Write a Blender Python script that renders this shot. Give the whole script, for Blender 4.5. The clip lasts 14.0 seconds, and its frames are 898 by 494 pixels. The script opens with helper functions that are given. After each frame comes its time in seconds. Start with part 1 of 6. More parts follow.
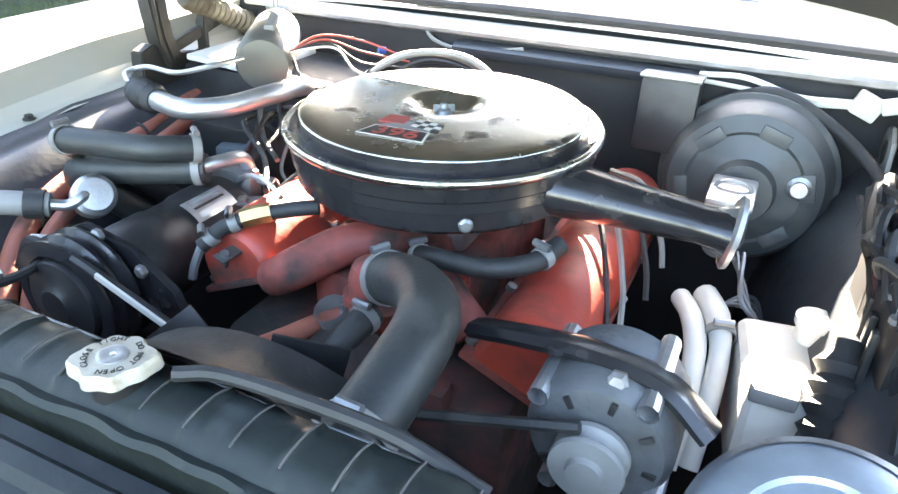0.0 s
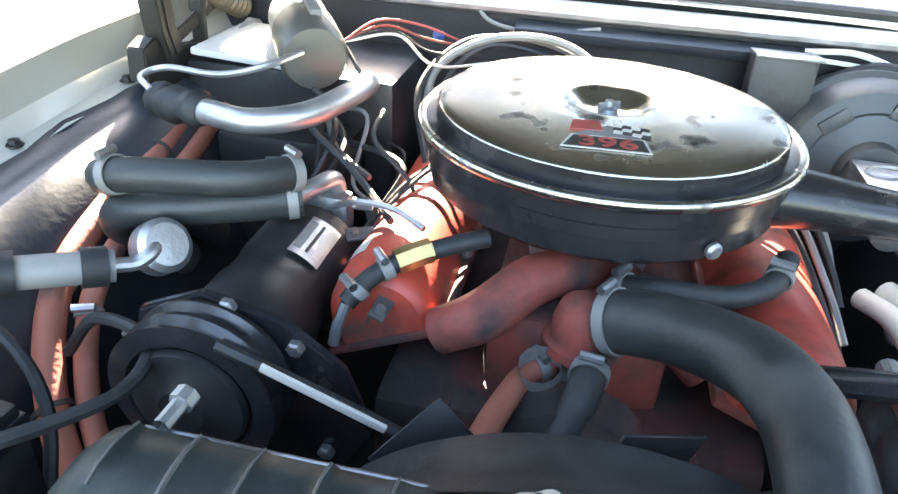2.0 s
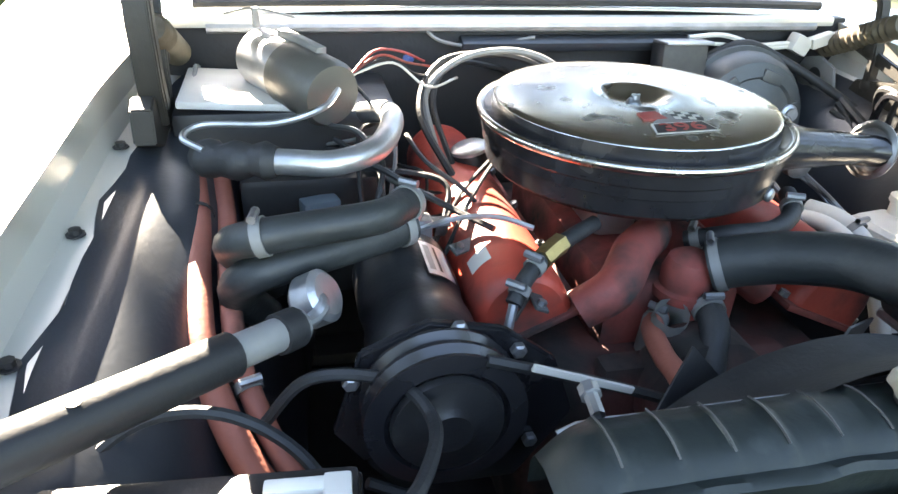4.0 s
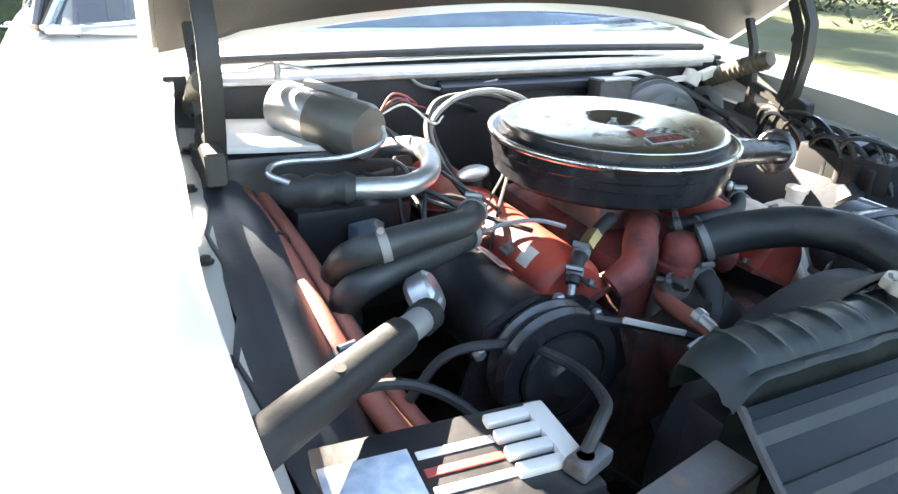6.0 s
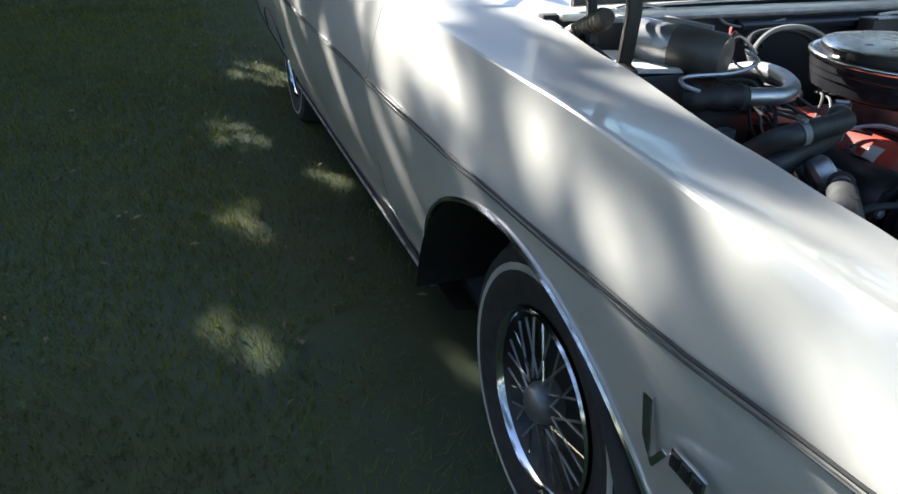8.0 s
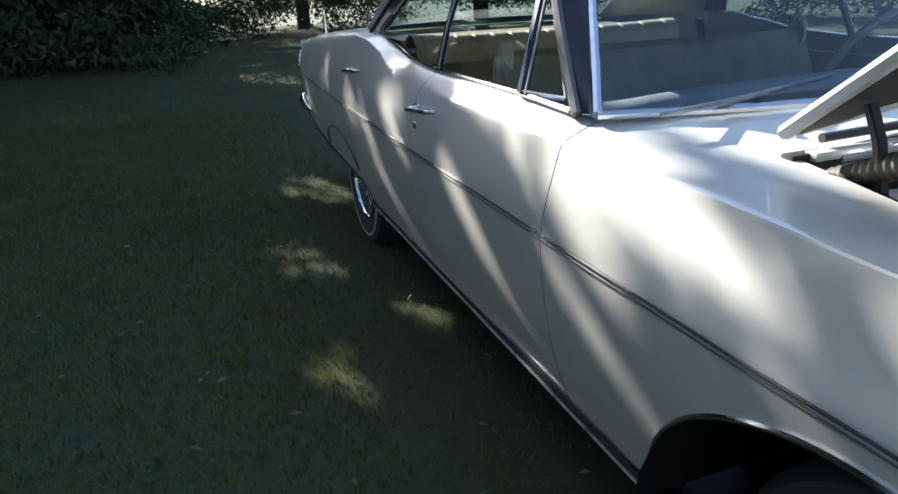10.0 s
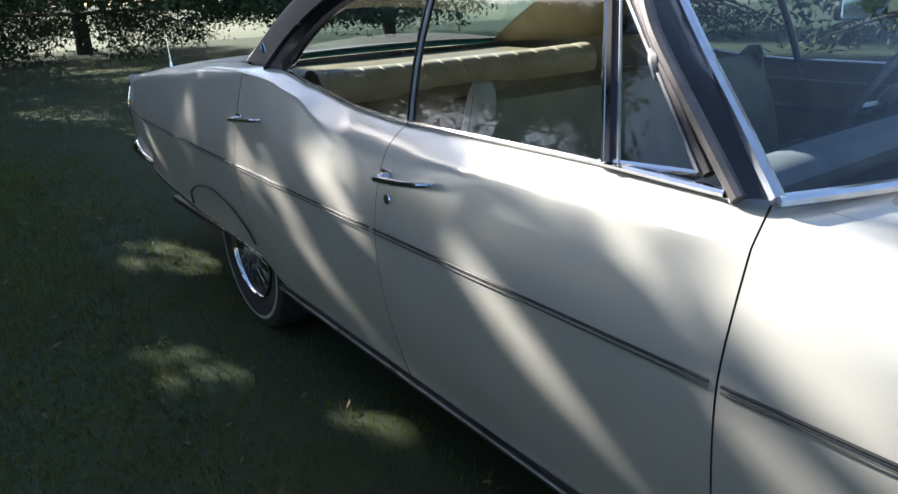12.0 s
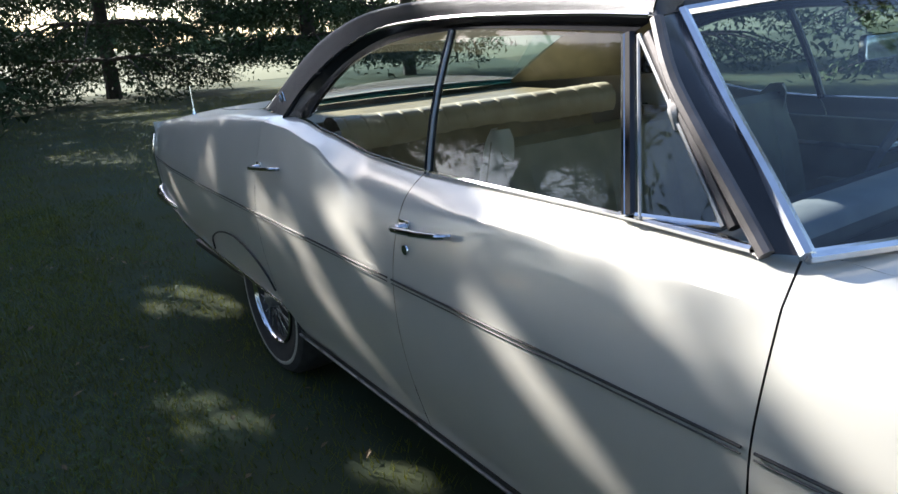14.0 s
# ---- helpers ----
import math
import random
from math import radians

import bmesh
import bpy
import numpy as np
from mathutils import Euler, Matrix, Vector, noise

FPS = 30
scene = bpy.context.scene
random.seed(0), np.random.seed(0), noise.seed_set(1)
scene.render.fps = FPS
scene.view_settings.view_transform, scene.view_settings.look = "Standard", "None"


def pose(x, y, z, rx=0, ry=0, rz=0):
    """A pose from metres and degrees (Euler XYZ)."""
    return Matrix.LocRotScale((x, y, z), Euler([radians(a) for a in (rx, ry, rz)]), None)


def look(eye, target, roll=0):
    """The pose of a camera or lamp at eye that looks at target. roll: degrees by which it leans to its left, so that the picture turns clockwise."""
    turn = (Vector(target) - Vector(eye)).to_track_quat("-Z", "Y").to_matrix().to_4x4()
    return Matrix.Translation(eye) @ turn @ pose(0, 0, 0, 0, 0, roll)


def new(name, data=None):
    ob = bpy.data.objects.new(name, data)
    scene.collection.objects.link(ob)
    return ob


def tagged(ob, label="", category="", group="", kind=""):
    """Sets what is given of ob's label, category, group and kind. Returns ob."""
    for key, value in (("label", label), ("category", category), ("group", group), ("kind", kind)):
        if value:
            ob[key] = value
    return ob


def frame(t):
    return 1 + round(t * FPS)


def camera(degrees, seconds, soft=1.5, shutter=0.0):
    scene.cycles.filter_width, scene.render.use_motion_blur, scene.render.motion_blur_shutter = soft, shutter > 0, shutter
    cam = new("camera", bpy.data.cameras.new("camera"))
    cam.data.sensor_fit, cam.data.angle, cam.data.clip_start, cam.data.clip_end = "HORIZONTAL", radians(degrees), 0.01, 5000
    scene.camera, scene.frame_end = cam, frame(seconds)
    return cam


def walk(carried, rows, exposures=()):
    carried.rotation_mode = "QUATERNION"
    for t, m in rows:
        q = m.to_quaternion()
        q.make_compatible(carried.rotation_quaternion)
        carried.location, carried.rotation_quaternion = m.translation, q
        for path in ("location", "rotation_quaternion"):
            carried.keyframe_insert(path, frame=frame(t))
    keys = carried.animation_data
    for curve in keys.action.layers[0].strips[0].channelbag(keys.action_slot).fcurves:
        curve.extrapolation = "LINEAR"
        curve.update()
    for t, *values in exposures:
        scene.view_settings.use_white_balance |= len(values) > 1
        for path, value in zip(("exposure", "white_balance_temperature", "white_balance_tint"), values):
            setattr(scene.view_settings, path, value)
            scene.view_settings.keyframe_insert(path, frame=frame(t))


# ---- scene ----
cam = camera(65.4, 14.0)
PATH = [
    (0, (0.425, 0.179, 1.251), (-0.31, 1.764, 0.276), 1.5),
    (0.5, (0.35, 0.147, 1.244), (-0.358, 1.726, 0.242), 1.9),
    (1, (0.256, 0.177, 1.231), (-0.372, 1.794, 0.236), 3.9),
    (1.5, (0.125, 0.225, 1.228), (-0.397, 1.865, 0.208), 2.1),
    (2, (-0.003, 0.216, 1.216), (-0.326, 1.902, 0.19), 3.3),
    (2.5, (-0.153, 0.141, 1.234), (-0.226, 1.881, 0.25), 1.6),
    (2.7, (-0.191, 0.117, 1.236), (-0.224, 1.862, 0.258), 1.5),
    (4.8, (-0.61, 0.152, 1.241), (0.156, 1.737, 0.293), 3.4),
    (5, (-0.645, 0.138, 1.249), (0.196, 1.701, 0.327), 3.2),
    (5.5, (-0.706, 0.109, 1.245), (0.19, 1.668, 0.368), 2.6),
    (6, (-0.785, 0.063, 1.245), (0.051, 1.68, 0.417), 3.1),
    (6.5, (-0.949, -0.043, 1.244), (-0.299, 1.616, 0.336), 1.3),
    (7, (-1.146, -0.082, 1.25), (-0.482, 1.555, 0.311), 2.3),
    (7.5, (-1.354, -0.063, 1.25), (-0.678, 1.573, 0.321), 1.2),
    (8, (-1.45, -0.045, 1.241), (-0.819, 1.612, 0.316), 1.4),
    (8.5, (-1.499, 0.059, 1.26), (-0.888, 1.758, 0.399), 1.8),
    (9, (-1.537, 0.203, 1.286), (-0.958, 1.935, 0.47), -0.4),
    (9.2, (-1.564, 0.241, 1.29), (-1.0, 1.991, 0.503), -0.4),
    (11.3, (-1.771, 1.008, 1.323), (-0.914, 2.684, 0.646), -3.9),
    (11.5, (-1.774, 1.078, 1.327), (-0.878, 2.732, 0.649), -3.1),
    (12, (-1.821, 1.268, 1.32), (-0.717, 2.787, 0.63), -2.2),
    (12.5, (-1.88, 1.422, 1.335), (-0.648, 2.839, 0.645), -3.4),
    (13, (-1.896, 1.477, 1.337), (-0.782, 2.995, 0.662), -3.4),
    (13.5, (-1.878, 1.422, 1.347), (-0.772, 2.977, 0.748), -4.2),
    (14, (-1.791, 1.292, 1.348), (-0.718, 2.871, 0.752), -3.5),
]
walk(cam, [(t, look(eye, target, roll)) for t, eye, target, roll in PATH],
     [(0, 5.3, 7500, 13), (2.7, 4.9, 7500, 13), (5, 4.55, 7450, 13), (5.5, 4.68, 7400, 13), (6, 4.48, 7200, 13), (6.5, 3.95, 6900, 12), (7, 3.2, 6550, 11), (8, 2.45, 6150, 11), (9, 2.28, 6050, 11), (11.3, 2.08, 6200, 12), (14, 2.18, 6200, 13)])

# ---- light ----
SUN = Vector((-0.26, 0.785, 0.46)).normalized()
world = bpy.data.worlds.new("world")
scene.world = world
world.use_nodes = True
wn = world.node_tree.nodes
sky = wn.new("ShaderNodeTexSky")
sky.sky_type, sky.sun_disc = "NISHITA", False
sky.sun_elevation = math.asin(SUN.z)
sky.sun_rotation = math.atan2(SUN.x, SUN.y)
wn["Background"].inputs[1].default_value = 0.082
world.node_tree.links.new(sky.outputs[0], wn["Background"].inputs[0])
sun = new("sun", bpy.data.lights.new("sun", "SUN"))
sun.data.energy, sun.data.angle, sun.data.color = 5.0, radians(0.32), (1.0, 0.94, 0.84)
sun.matrix_world = look(SUN * 30, (0, 0, 0))


# ---- materials ----
def mat(name, col, rough=0.5, metal=0.0, col2=None, scale=8.0, grain=0.0, gscale=200.0, coat=0.0, wear=None, wscale=3.0, wlow=0.55, whigh=0.7, spec=0.5, each=0.0):
    """A surface: two tones mixed by a broad noise, fine relief, and an optional third tone in worn or dirty patches."""
    m = bpy.data.materials.new(name)
    m.use_nodes = True
    nt = m.node_tree
    b = nt.nodes["Principled BSDF"]
    b.inputs["Roughness"].default_value, b.inputs["Metallic"].default_value = rough, metal
    b.inputs["Coat Weight"].default_value = coat
    b.inputs["Coat Roughness"].default_value = 0.06
    b.inputs["Specular IOR Level"].default_value = spec
    tc = nt.nodes.new("ShaderNodeTexCoord")

    def noise_tex(s, detail=4.0):
        n = nt.nodes.new("ShaderNodeTexNoise")
        n.inputs["Scale"].default_value, n.inputs["Detail"].default_value = s, detail
        nt.links.new(tc.outputs["Object"], n.inputs["Vector"])
        return n

    def mix(fac, a, c):
        n = nt.nodes.new("ShaderNodeMix")
        n.data_type = "RGBA"
        nt.links.new(fac, n.inputs[0])
        for sock, v in ((n.inputs[6], a), (n.inputs[7], c)):
            if isinstance(v, tuple):
                sock.default_value = (*v, 1)
            else:
                nt.links.new(v, sock)
        return n.outputs[2]

    def ramp(fac, lo, hi):
        n = nt.nodes.new("ShaderNodeMapRange")
        n.inputs[1].default_value, n.inputs[2].default_value = lo, hi
        nt.links.new(fac, n.inputs[0])
        return n.outputs[0]

    c2 = col2 or tuple(0.75 * v for v in col)
    out = mix(ramp(noise_tex(scale).outputs[0], 0.35, 0.65), col, c2)
    if wear:
        f = ramp(noise_tex(wscale, 8.0).outputs[0], wlow, whigh)
        out = mix(f, out, wear)
        rr = nt.nodes.new("ShaderNodeMapRange")
        rr.inputs[3].default_value, rr.inputs[4].default_value = rough, min(1.0, rough + 0.35)
        nt.links.new(f, rr.inputs[0])
        nt.links.new(rr.outputs[0], b.inputs["Roughness"])
    if each:
        info = nt.nodes.new("ShaderNodeObjectInfo")
        hsv = nt.nodes.new("ShaderNodeHueSaturation")
        r = nt.nodes.new("ShaderNodeMapRange")
        r.inputs[3].default_value, r.inputs[4].default_value = 1 - each, 1 + each
        nt.links.new(info.outputs["Random"], r.inputs[0])
        nt.links.new(r.outputs[0], hsv.inputs["Value"])
        nt.links.new(out, hsv.inputs["Color"])
        out = hsv.outputs[0]
    nt.links.new(out, b.inputs["Base Color"])
    if grain:
        bump = nt.nodes.new("ShaderNodeBump")
        bump.inputs["Strength"].default_value, bump.inputs["Distance"].default_value = grain, 0.002
        nt.links.new(noise_tex(gscale, 3.0).outputs[0], bump.inputs["Height"])
        nt.links.new(bump.outputs[0], b.inputs["Normal"])
    return m


def glass_mat(name, tint, dark=0.15):
    """A thin pane: clear with a little tint, and gloss that grows at a slant."""
    m = bpy.data.materials.new(name)
    m.use_nodes = True
    nt = m.node_tree
    nt.nodes.remove(nt.nodes["Principled BSDF"])
    tr, gl, mx, fr, pw, mr = (nt.nodes.new("ShaderNode" + k) for k in ("BsdfTransparent", "BsdfGlossy", "MixShader", "LayerWeight", "Math", "MapRange"))
    tr.inputs[0].default_value = (*tint, 1)
    gl.inputs["Roughness"].default_value = 0.02
    fr.inputs[0].default_value = 0.5
    pw.operation, pw.inputs[1].default_value = "POWER", 5.0
    mr.inputs[3].default_value, mr.inputs[4].default_value = 0.08, 0.9
    nt.links.new(fr.outputs[1], pw.inputs[0])
    nt.links.new(pw.outputs[0], mr.inputs[0])
    nt.links.new(mr.outputs[0], mx.inputs[0])
    nt.links.new(tr.outputs[0], mx.inputs[1])
    nt.links.new(gl.outputs[0], mx.inputs[2])
    nt.links.new(mx.outputs[0], nt.nodes["Material Output"].inputs[0])
    return m


PAINT = mat("cream_paint", (0.57, 0.555, 0.50), 0.32, 0.25, (0.53, 0.52, 0.47), 3, 0.02, 900, coat=0.6)
VINYL = mat("black_vinyl", (0.025, 0.025, 0.03), 0.45, 0, (0.04, 0.04, 0.045), 20, 0.5, 500)
CHROME = mat("chrome", (0.72, 0.73, 0.75), 0.12, 1.0, (0.62, 0.63, 0.66), 30)
CHROME_LID = mat("aged_chrome", (0.62, 0.62, 0.60), 0.22, 1.0, (0.52, 0.52, 0.50), 12, 0.04, 300, wear=(0.07, 0.06, 0.045), wscale=19, wlow=0.57, whigh=0.70)
BLACK = mat("engine_black", (0.012, 0.012, 0.013), 0.42, 0, (0.020, 0.020, 0.021), 15, 0.2, 150, wear=(0.065, 0.062, 0.056), wscale=14, wlow=0.58, whigh=0.85)
GLOSSBLACK = mat("gloss_black", (0.012, 0.012, 0.014), 0.22, 0, (0.02, 0.02, 0.022), 15, 0.05, 150, wear=(0.07, 0.065, 0.06), wscale=10, wlow=0.62, whigh=0.9)
RUBBER = mat("rubber", (0.012, 0.013, 0.014), 0.6, 0, (0.022, 0.023, 0.024), 25, 0.3, 180, wear=(0.050, 0.048, 0.044), wscale=16, wlow=0.58, whigh=0.8)
HOSE = mat("dusty_hose", (0.014, 0.017, 0.018), 0.5, 0, (0.027, 0.031, 0.031), 9, 0.35, 130, wear=(0.055, 0.055, 0.052), wscale=12, wlow=0.56, whigh=0.78)
ORANGE = mat("engine_orange", (0.47, 0.060, 0.034), 0.45, 0, (0.33, 0.045, 0.03), 9, 0.2, 120, wear=(0.08, 0.045, 0.036), wscale=13, wlow=0.47, whigh=0.70)
GRIME = mat("grimy_red_casting", (0.30, 0.055, 0.04), 0.6, 0, (0.20, 0.05, 0.04), 12, 0.5, 90, wear=(0.04, 0.03, 0.026), wscale=13, wlow=0.42, whigh=0.64)
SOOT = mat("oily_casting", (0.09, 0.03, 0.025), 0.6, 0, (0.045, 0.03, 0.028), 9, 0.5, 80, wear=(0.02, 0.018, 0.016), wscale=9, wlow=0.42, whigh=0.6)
REDHOSE = mat("red_hose", (0.36, 0.12, 0.08), 0.6, 0, (0.26, 0.085, 0.06), 7, 0.3, 160, wear=(0.08, 0.045, 0.035), wscale=11, wlow=0.56, whigh=0.72)
STEEL = mat("grey_steel", (0.34, 0.35, 0.36), 0.42, 0.8, (0.24, 0.25, 0.26), 20, 0.15, 200, wear=(0.14, 0.11, 0.09), wscale=15)
ALLOY = mat("aluminium", (0.55, 0.56, 0.57), 0.38, 0.85, (0.40, 0.41, 0.42), 25, 0.2, 250)
BOOSTER = mat("booster_grey", (0.072, 0.080, 0.082), 0.5, 0.4, (0.065, 0.068, 0.068), 14, 0.15, 150, wear=(0.15, 0.145, 0.13), wscale=9)
FIREWALL = mat("firewall_black", (0.013, 0.014, 0.016), 0.62, 0, (0.020, 0.021, 0.023), 7, 0.3, 120, wear=(0.04, 0.039, 0.037), wscale=5, wlow=0.6, whigh=0.8, spec=0.3)
WELL = mat("inner_fender_black", (0.020, 0.024, 0.030), 0.36, 0, (0.030, 0.035, 0.042), 5, 0.2, 120, wear=(0.045, 0.046, 0.047), wscale=6, wlow=0.58, whigh=0.85)
HINGE = mat("hinge_paint", (0.026, 0.023, 0.018), 0.55, 0.1, (0.019, 0.017, 0.014), 20, 0.2, 200)
RUST = mat("rusty_grey", (0.10, 0.097, 0.092), 0.65, 0.1, (0.055, 0.054, 0.053), 10, 0.4, 140, wear=(0.15, 0.075, 0.035), wscale=9, wlow=0.60, whigh=0.72)
WHITE = mat("white_plastic", (0.62, 0.60, 0.54), 0.5, 0, (0.52, 0.50, 0.45), 10)
BRASS = mat("brass", (0.45, 0.34, 0.15), 0.35, 0.9, (0.30, 0.22, 0.10), 40)
SEATCLOTH = mat("seat_vinyl", (0.22, 0.20, 0.120), 0.42, 0, (0.165, 0.150, 0.090), 10, 0.2, 400)
SEATPALE = mat("pale_seat_vinyl", (0.40, 0.385, 0.29), 0.42, 0, (0.33, 0.315, 0.235), 10, 0.15, 400)
TURQUOISE = mat("tinted_glass_edge", (0.06, 0.30, 0.34), 0.3)
CARPET = mat("dark_carpet", (0.05, 0.05, 0.045), 0.9, 0, (0.035, 0.035, 0.03), 30, 0.5, 600)
TYRE = mat("tyre", (0.018, 0.018, 0.019), 0.75, 0, (0.03, 0.03, 0.03), 30, 0.3, 200)
GREY = mat("dull_grey", (0.22, 0.22, 0.21), 0.55, 0.1, (0.16, 0.16, 0.155), 12, 0.15, 200)
RED = mat("red_decal", (0.36, 0.05, 0.04), 0.5, 0, (0.28, 0.06, 0.05), 50)
INK = mat("black_ink", (0.015, 0.015, 0.015), 0.5)
STRIPE = mat("grey_pinstripe", (0.07, 0.07, 0.065), 0.5)
ROCKER = mat("dusty_rocker", (0.045, 0.043, 0.04), 0.5, 0, (0.03, 0.029, 0.027), 8, 0.2, 120)
PILLAR = mat("pillar_black", (0.010, 0.010, 0.012), 0.22, 0, (0.014, 0.014, 0.016), 20)
WHITEWALL = mat("whitewall", (0.42, 0.41, 0.37), 0.7, 0, (0.33, 0.32, 0.28), 20)
BLUE = mat("blue_tape", (0.03, 0.09, 0.30), 0.5)
GLASS = glass_mat("clear_glass", (0.93, 0.95, 0.93))
TINT = glass_mat("tinted_glass", (0.56, 0.70, 0.79))
BARK = mat("bark", (0.07, 0.055, 0.045), 0.9, 0, (0.04, 0.033, 0.028), 6, 0.8, 40)
LEAF = mat("pine_foliage", (0.030, 0.050, 0.022), 0.75, 0, (0.055, 0.075, 0.032), 1.5, spec=0.15)
GROUND = mat("lawn_soil", (0.050, 0.066, 0.042), 0.95, 0, (0.050, 0.056, 0.026), 1.3, 0.6, 60, wear=(0.05, 0.045, 0.026), wscale=1.1, wlow=0.58, whigh=0.78, spec=0.08)
BLADE = mat("grass_blade", (0.078, 0.116, 0.050), 0.8, 0, (0.128, 0.140, 0.030), 3.6, spec=0.04, wear=(0.062, 0.072, 0.046), wscale=1.4, wlow=0.52, whigh=0.66)
# light passes through the thin blades
nt = BLADE.node_tree
trans, both = nt.nodes.new("ShaderNodeBsdfTranslucent"), nt.nodes.new("ShaderNodeMixShader")
trans.inputs["Color"].default_value = (0.16, 0.165, 0.015, 1)
both.inputs[0].default_value = 0.38
nt.links.new(BLADE.node_tree.nodes["Principled BSDF"].outputs[0], both.inputs[1])
nt.links.new(trans.outputs[0], both.inputs[2])
nt.links.new(both.outputs[0], nt.nodes["Material Output"].inputs["Surface"])
CLOVER = mat("clover_leaf", (0.034, 0.070, 0.030), 0.6, 0, (0.052, 0.086, 0.032), 2.0, spec=0.1)
FIELD = mat("pale_field", (0.085, 0.095, 0.035), 0.95, 0, (0.060, 0.074, 0.028), 0.05)


# ---- builders ----
def mesh_from(bm, name, smooth=True, sharp=35):
    me = bpy.data.meshes.new(name)
    bmesh.ops.recalc_face_normals(bm, faces=bm.faces)
    bm.to_mesh(me)
    bm.free()
    if smooth:
        for p in me.polygons:
            p.use_smooth = True
        me.set_sharp_from_angle(angle=radians(sharp))
    return me


def part(name, bm, material, parent=None, label="", smooth=True, sharp=35):
    me = bm if isinstance(bm, bpy.types.Mesh) else mesh_from(bm, name, smooth, sharp)
    if not me.materials:
        me.materials.append(material)
    ob = new(name, me)
    if parent:
        ob.parent = parent
    return tagged(ob, label)


def thing(name, label, category, group="", at=(0, 0, 0)):
    ob = new(name)
    ob.empty_display_size = 0.05
    ob.location = at
    return tagged(ob, label, category, group)


def cr(pts, n=8):
    """A smooth line through points."""
    p = [Vector(v) for v in pts]
    if len(p) < 3:
        return p
    p = [2 * p[0] - p[1]] + p + [2 * p[-1] - p[-2]]
    out = []
    for i in range(1, len(p) - 2):
        for k in range(n):
            t = k / n
            a, b, c, d = p[i - 1], p[i], p[i + 1], p[i + 2]
            out.append(0.5 * ((2 * b) + (c - a) * t + (2 * a - 5 * b + 4 * c - d) * t * t + (3 * b - a - 3 * c + d) * t ** 3))
    out.append(p[-2])
    return out


def tube(pts, r, seg=10, n=6, flat=1.0, bm=None):
    """A round bar or hose along points; r: one radius or one a point (spread evenly)."""
    bm = bm or bmesh.new()
    line = cr(pts, n)
    up = Vector((0.13, 0.21, 0.97))
    rings = []
    for i, p in enumerate(line):
        d = (line[min(i + 1, len(line) - 1)] - line[max(i - 1, 0)]).normalized()
        side = d.cross(up)
        if side.length < 0.05:
            side = d.cross(Vector((1, 0, 0)))
        side.normalize()
        top = side.cross(d)
        up = top
        if isinstance(r, (int, float)):
            rad = r
        else:
            f = i / (len(line) - 1) * (len(r) - 1)
            k = min(int(f), len(r) - 2)
            rad = r[k] + (r[k + 1] - r[k]) * (f - k)
        rings.append([bm.verts.new(p + rad * (math.cos(a) * side + flat * math.sin(a) * top)) for a in (2 * math.pi * j / seg for j in range(seg))])
    for a, b in zip(rings, rings[1:]):
        for j in range(seg):
            bm.faces.new((a[j], a[(j + 1) % seg], b[(j + 1) % seg], b[j]))
    bm.faces.new(rings[0])
    bm.faces.new(rings[-1][::-1])
    return bm


def lathe(prof, m=Matrix(), seg=32, bm=None):
    """A turned form: prof of (radius, height) along local z."""
    bm = bm or bmesh.new()
    rings = []
    for r, h in prof:
        if r < 1e-5:
            rings.append([bm.verts.new(m @ Vector((0, 0, h)))])
        else:
            rings.append([bm.verts.new(m @ Vector((r * math.cos(a), r * math.sin(a), h))) for a in (2 * math.pi * j / seg for j in range(seg))])
    for a, b in zip(rings, rings[1:]):
        for j in range(seg):
            k = (j + 1) % seg
            if len(a) == 1 and len(b) > 1:
                bm.faces.new((a[0], b[j], b[k]))
            elif len(b) == 1 and len(a) > 1:
                bm.faces.new((a[j], a[k], b[0]))
            elif len(a) > 1:
                bm.faces.new((a[j], a[k], b[k], b[j]))
    return bm


def along(p, q):
    """The pose at p whose z axis points to q."""
    return Matrix.Translation(p) @ (Vector(q) - Vector(p)).to_track_quat("Z", "Y").to_matrix().to_4x4()


def box(size, m=Matrix(), bevel=0.004, bm=None, segs=2):
    own = bmesh.new()
    bmesh.ops.create_cube(own, size=1, matrix=m @ Matrix.Diagonal((*size, 1)))
    if bevel:
        bmesh.ops.bevel(own, geom=own.edges[:], offset=bevel, segments=segs, affect="EDGES", profile=0.6)
    if bm is None:
        return own
    me = bpy.data.meshes.new("tmp")
    own.to_mesh(me)
    own.free()
    bm.from_mesh(me)
    bpy.data.meshes.remove(me)
    return bm


def grid(rows, bm=None, thick=0.0, closed=False):
    """A sheet through rows of points; thick: metres of wall added behind it."""
    bm = bm or bmesh.new()
    vs = [[bm.verts.new(p) for p in r] for r in rows]
    for a, b in zip(vs, vs[1:]):
        for i in range(len(a) - 1):
            bm.faces.new((a[i], a[i + 1], b[i + 1], b[i]))
    bmesh.ops.recalc_face_normals(bm, faces=bm.faces)
    if thick:
        bmesh.ops.solidify(bm, geom=bm.faces[:], thickness=thick)
    return bm


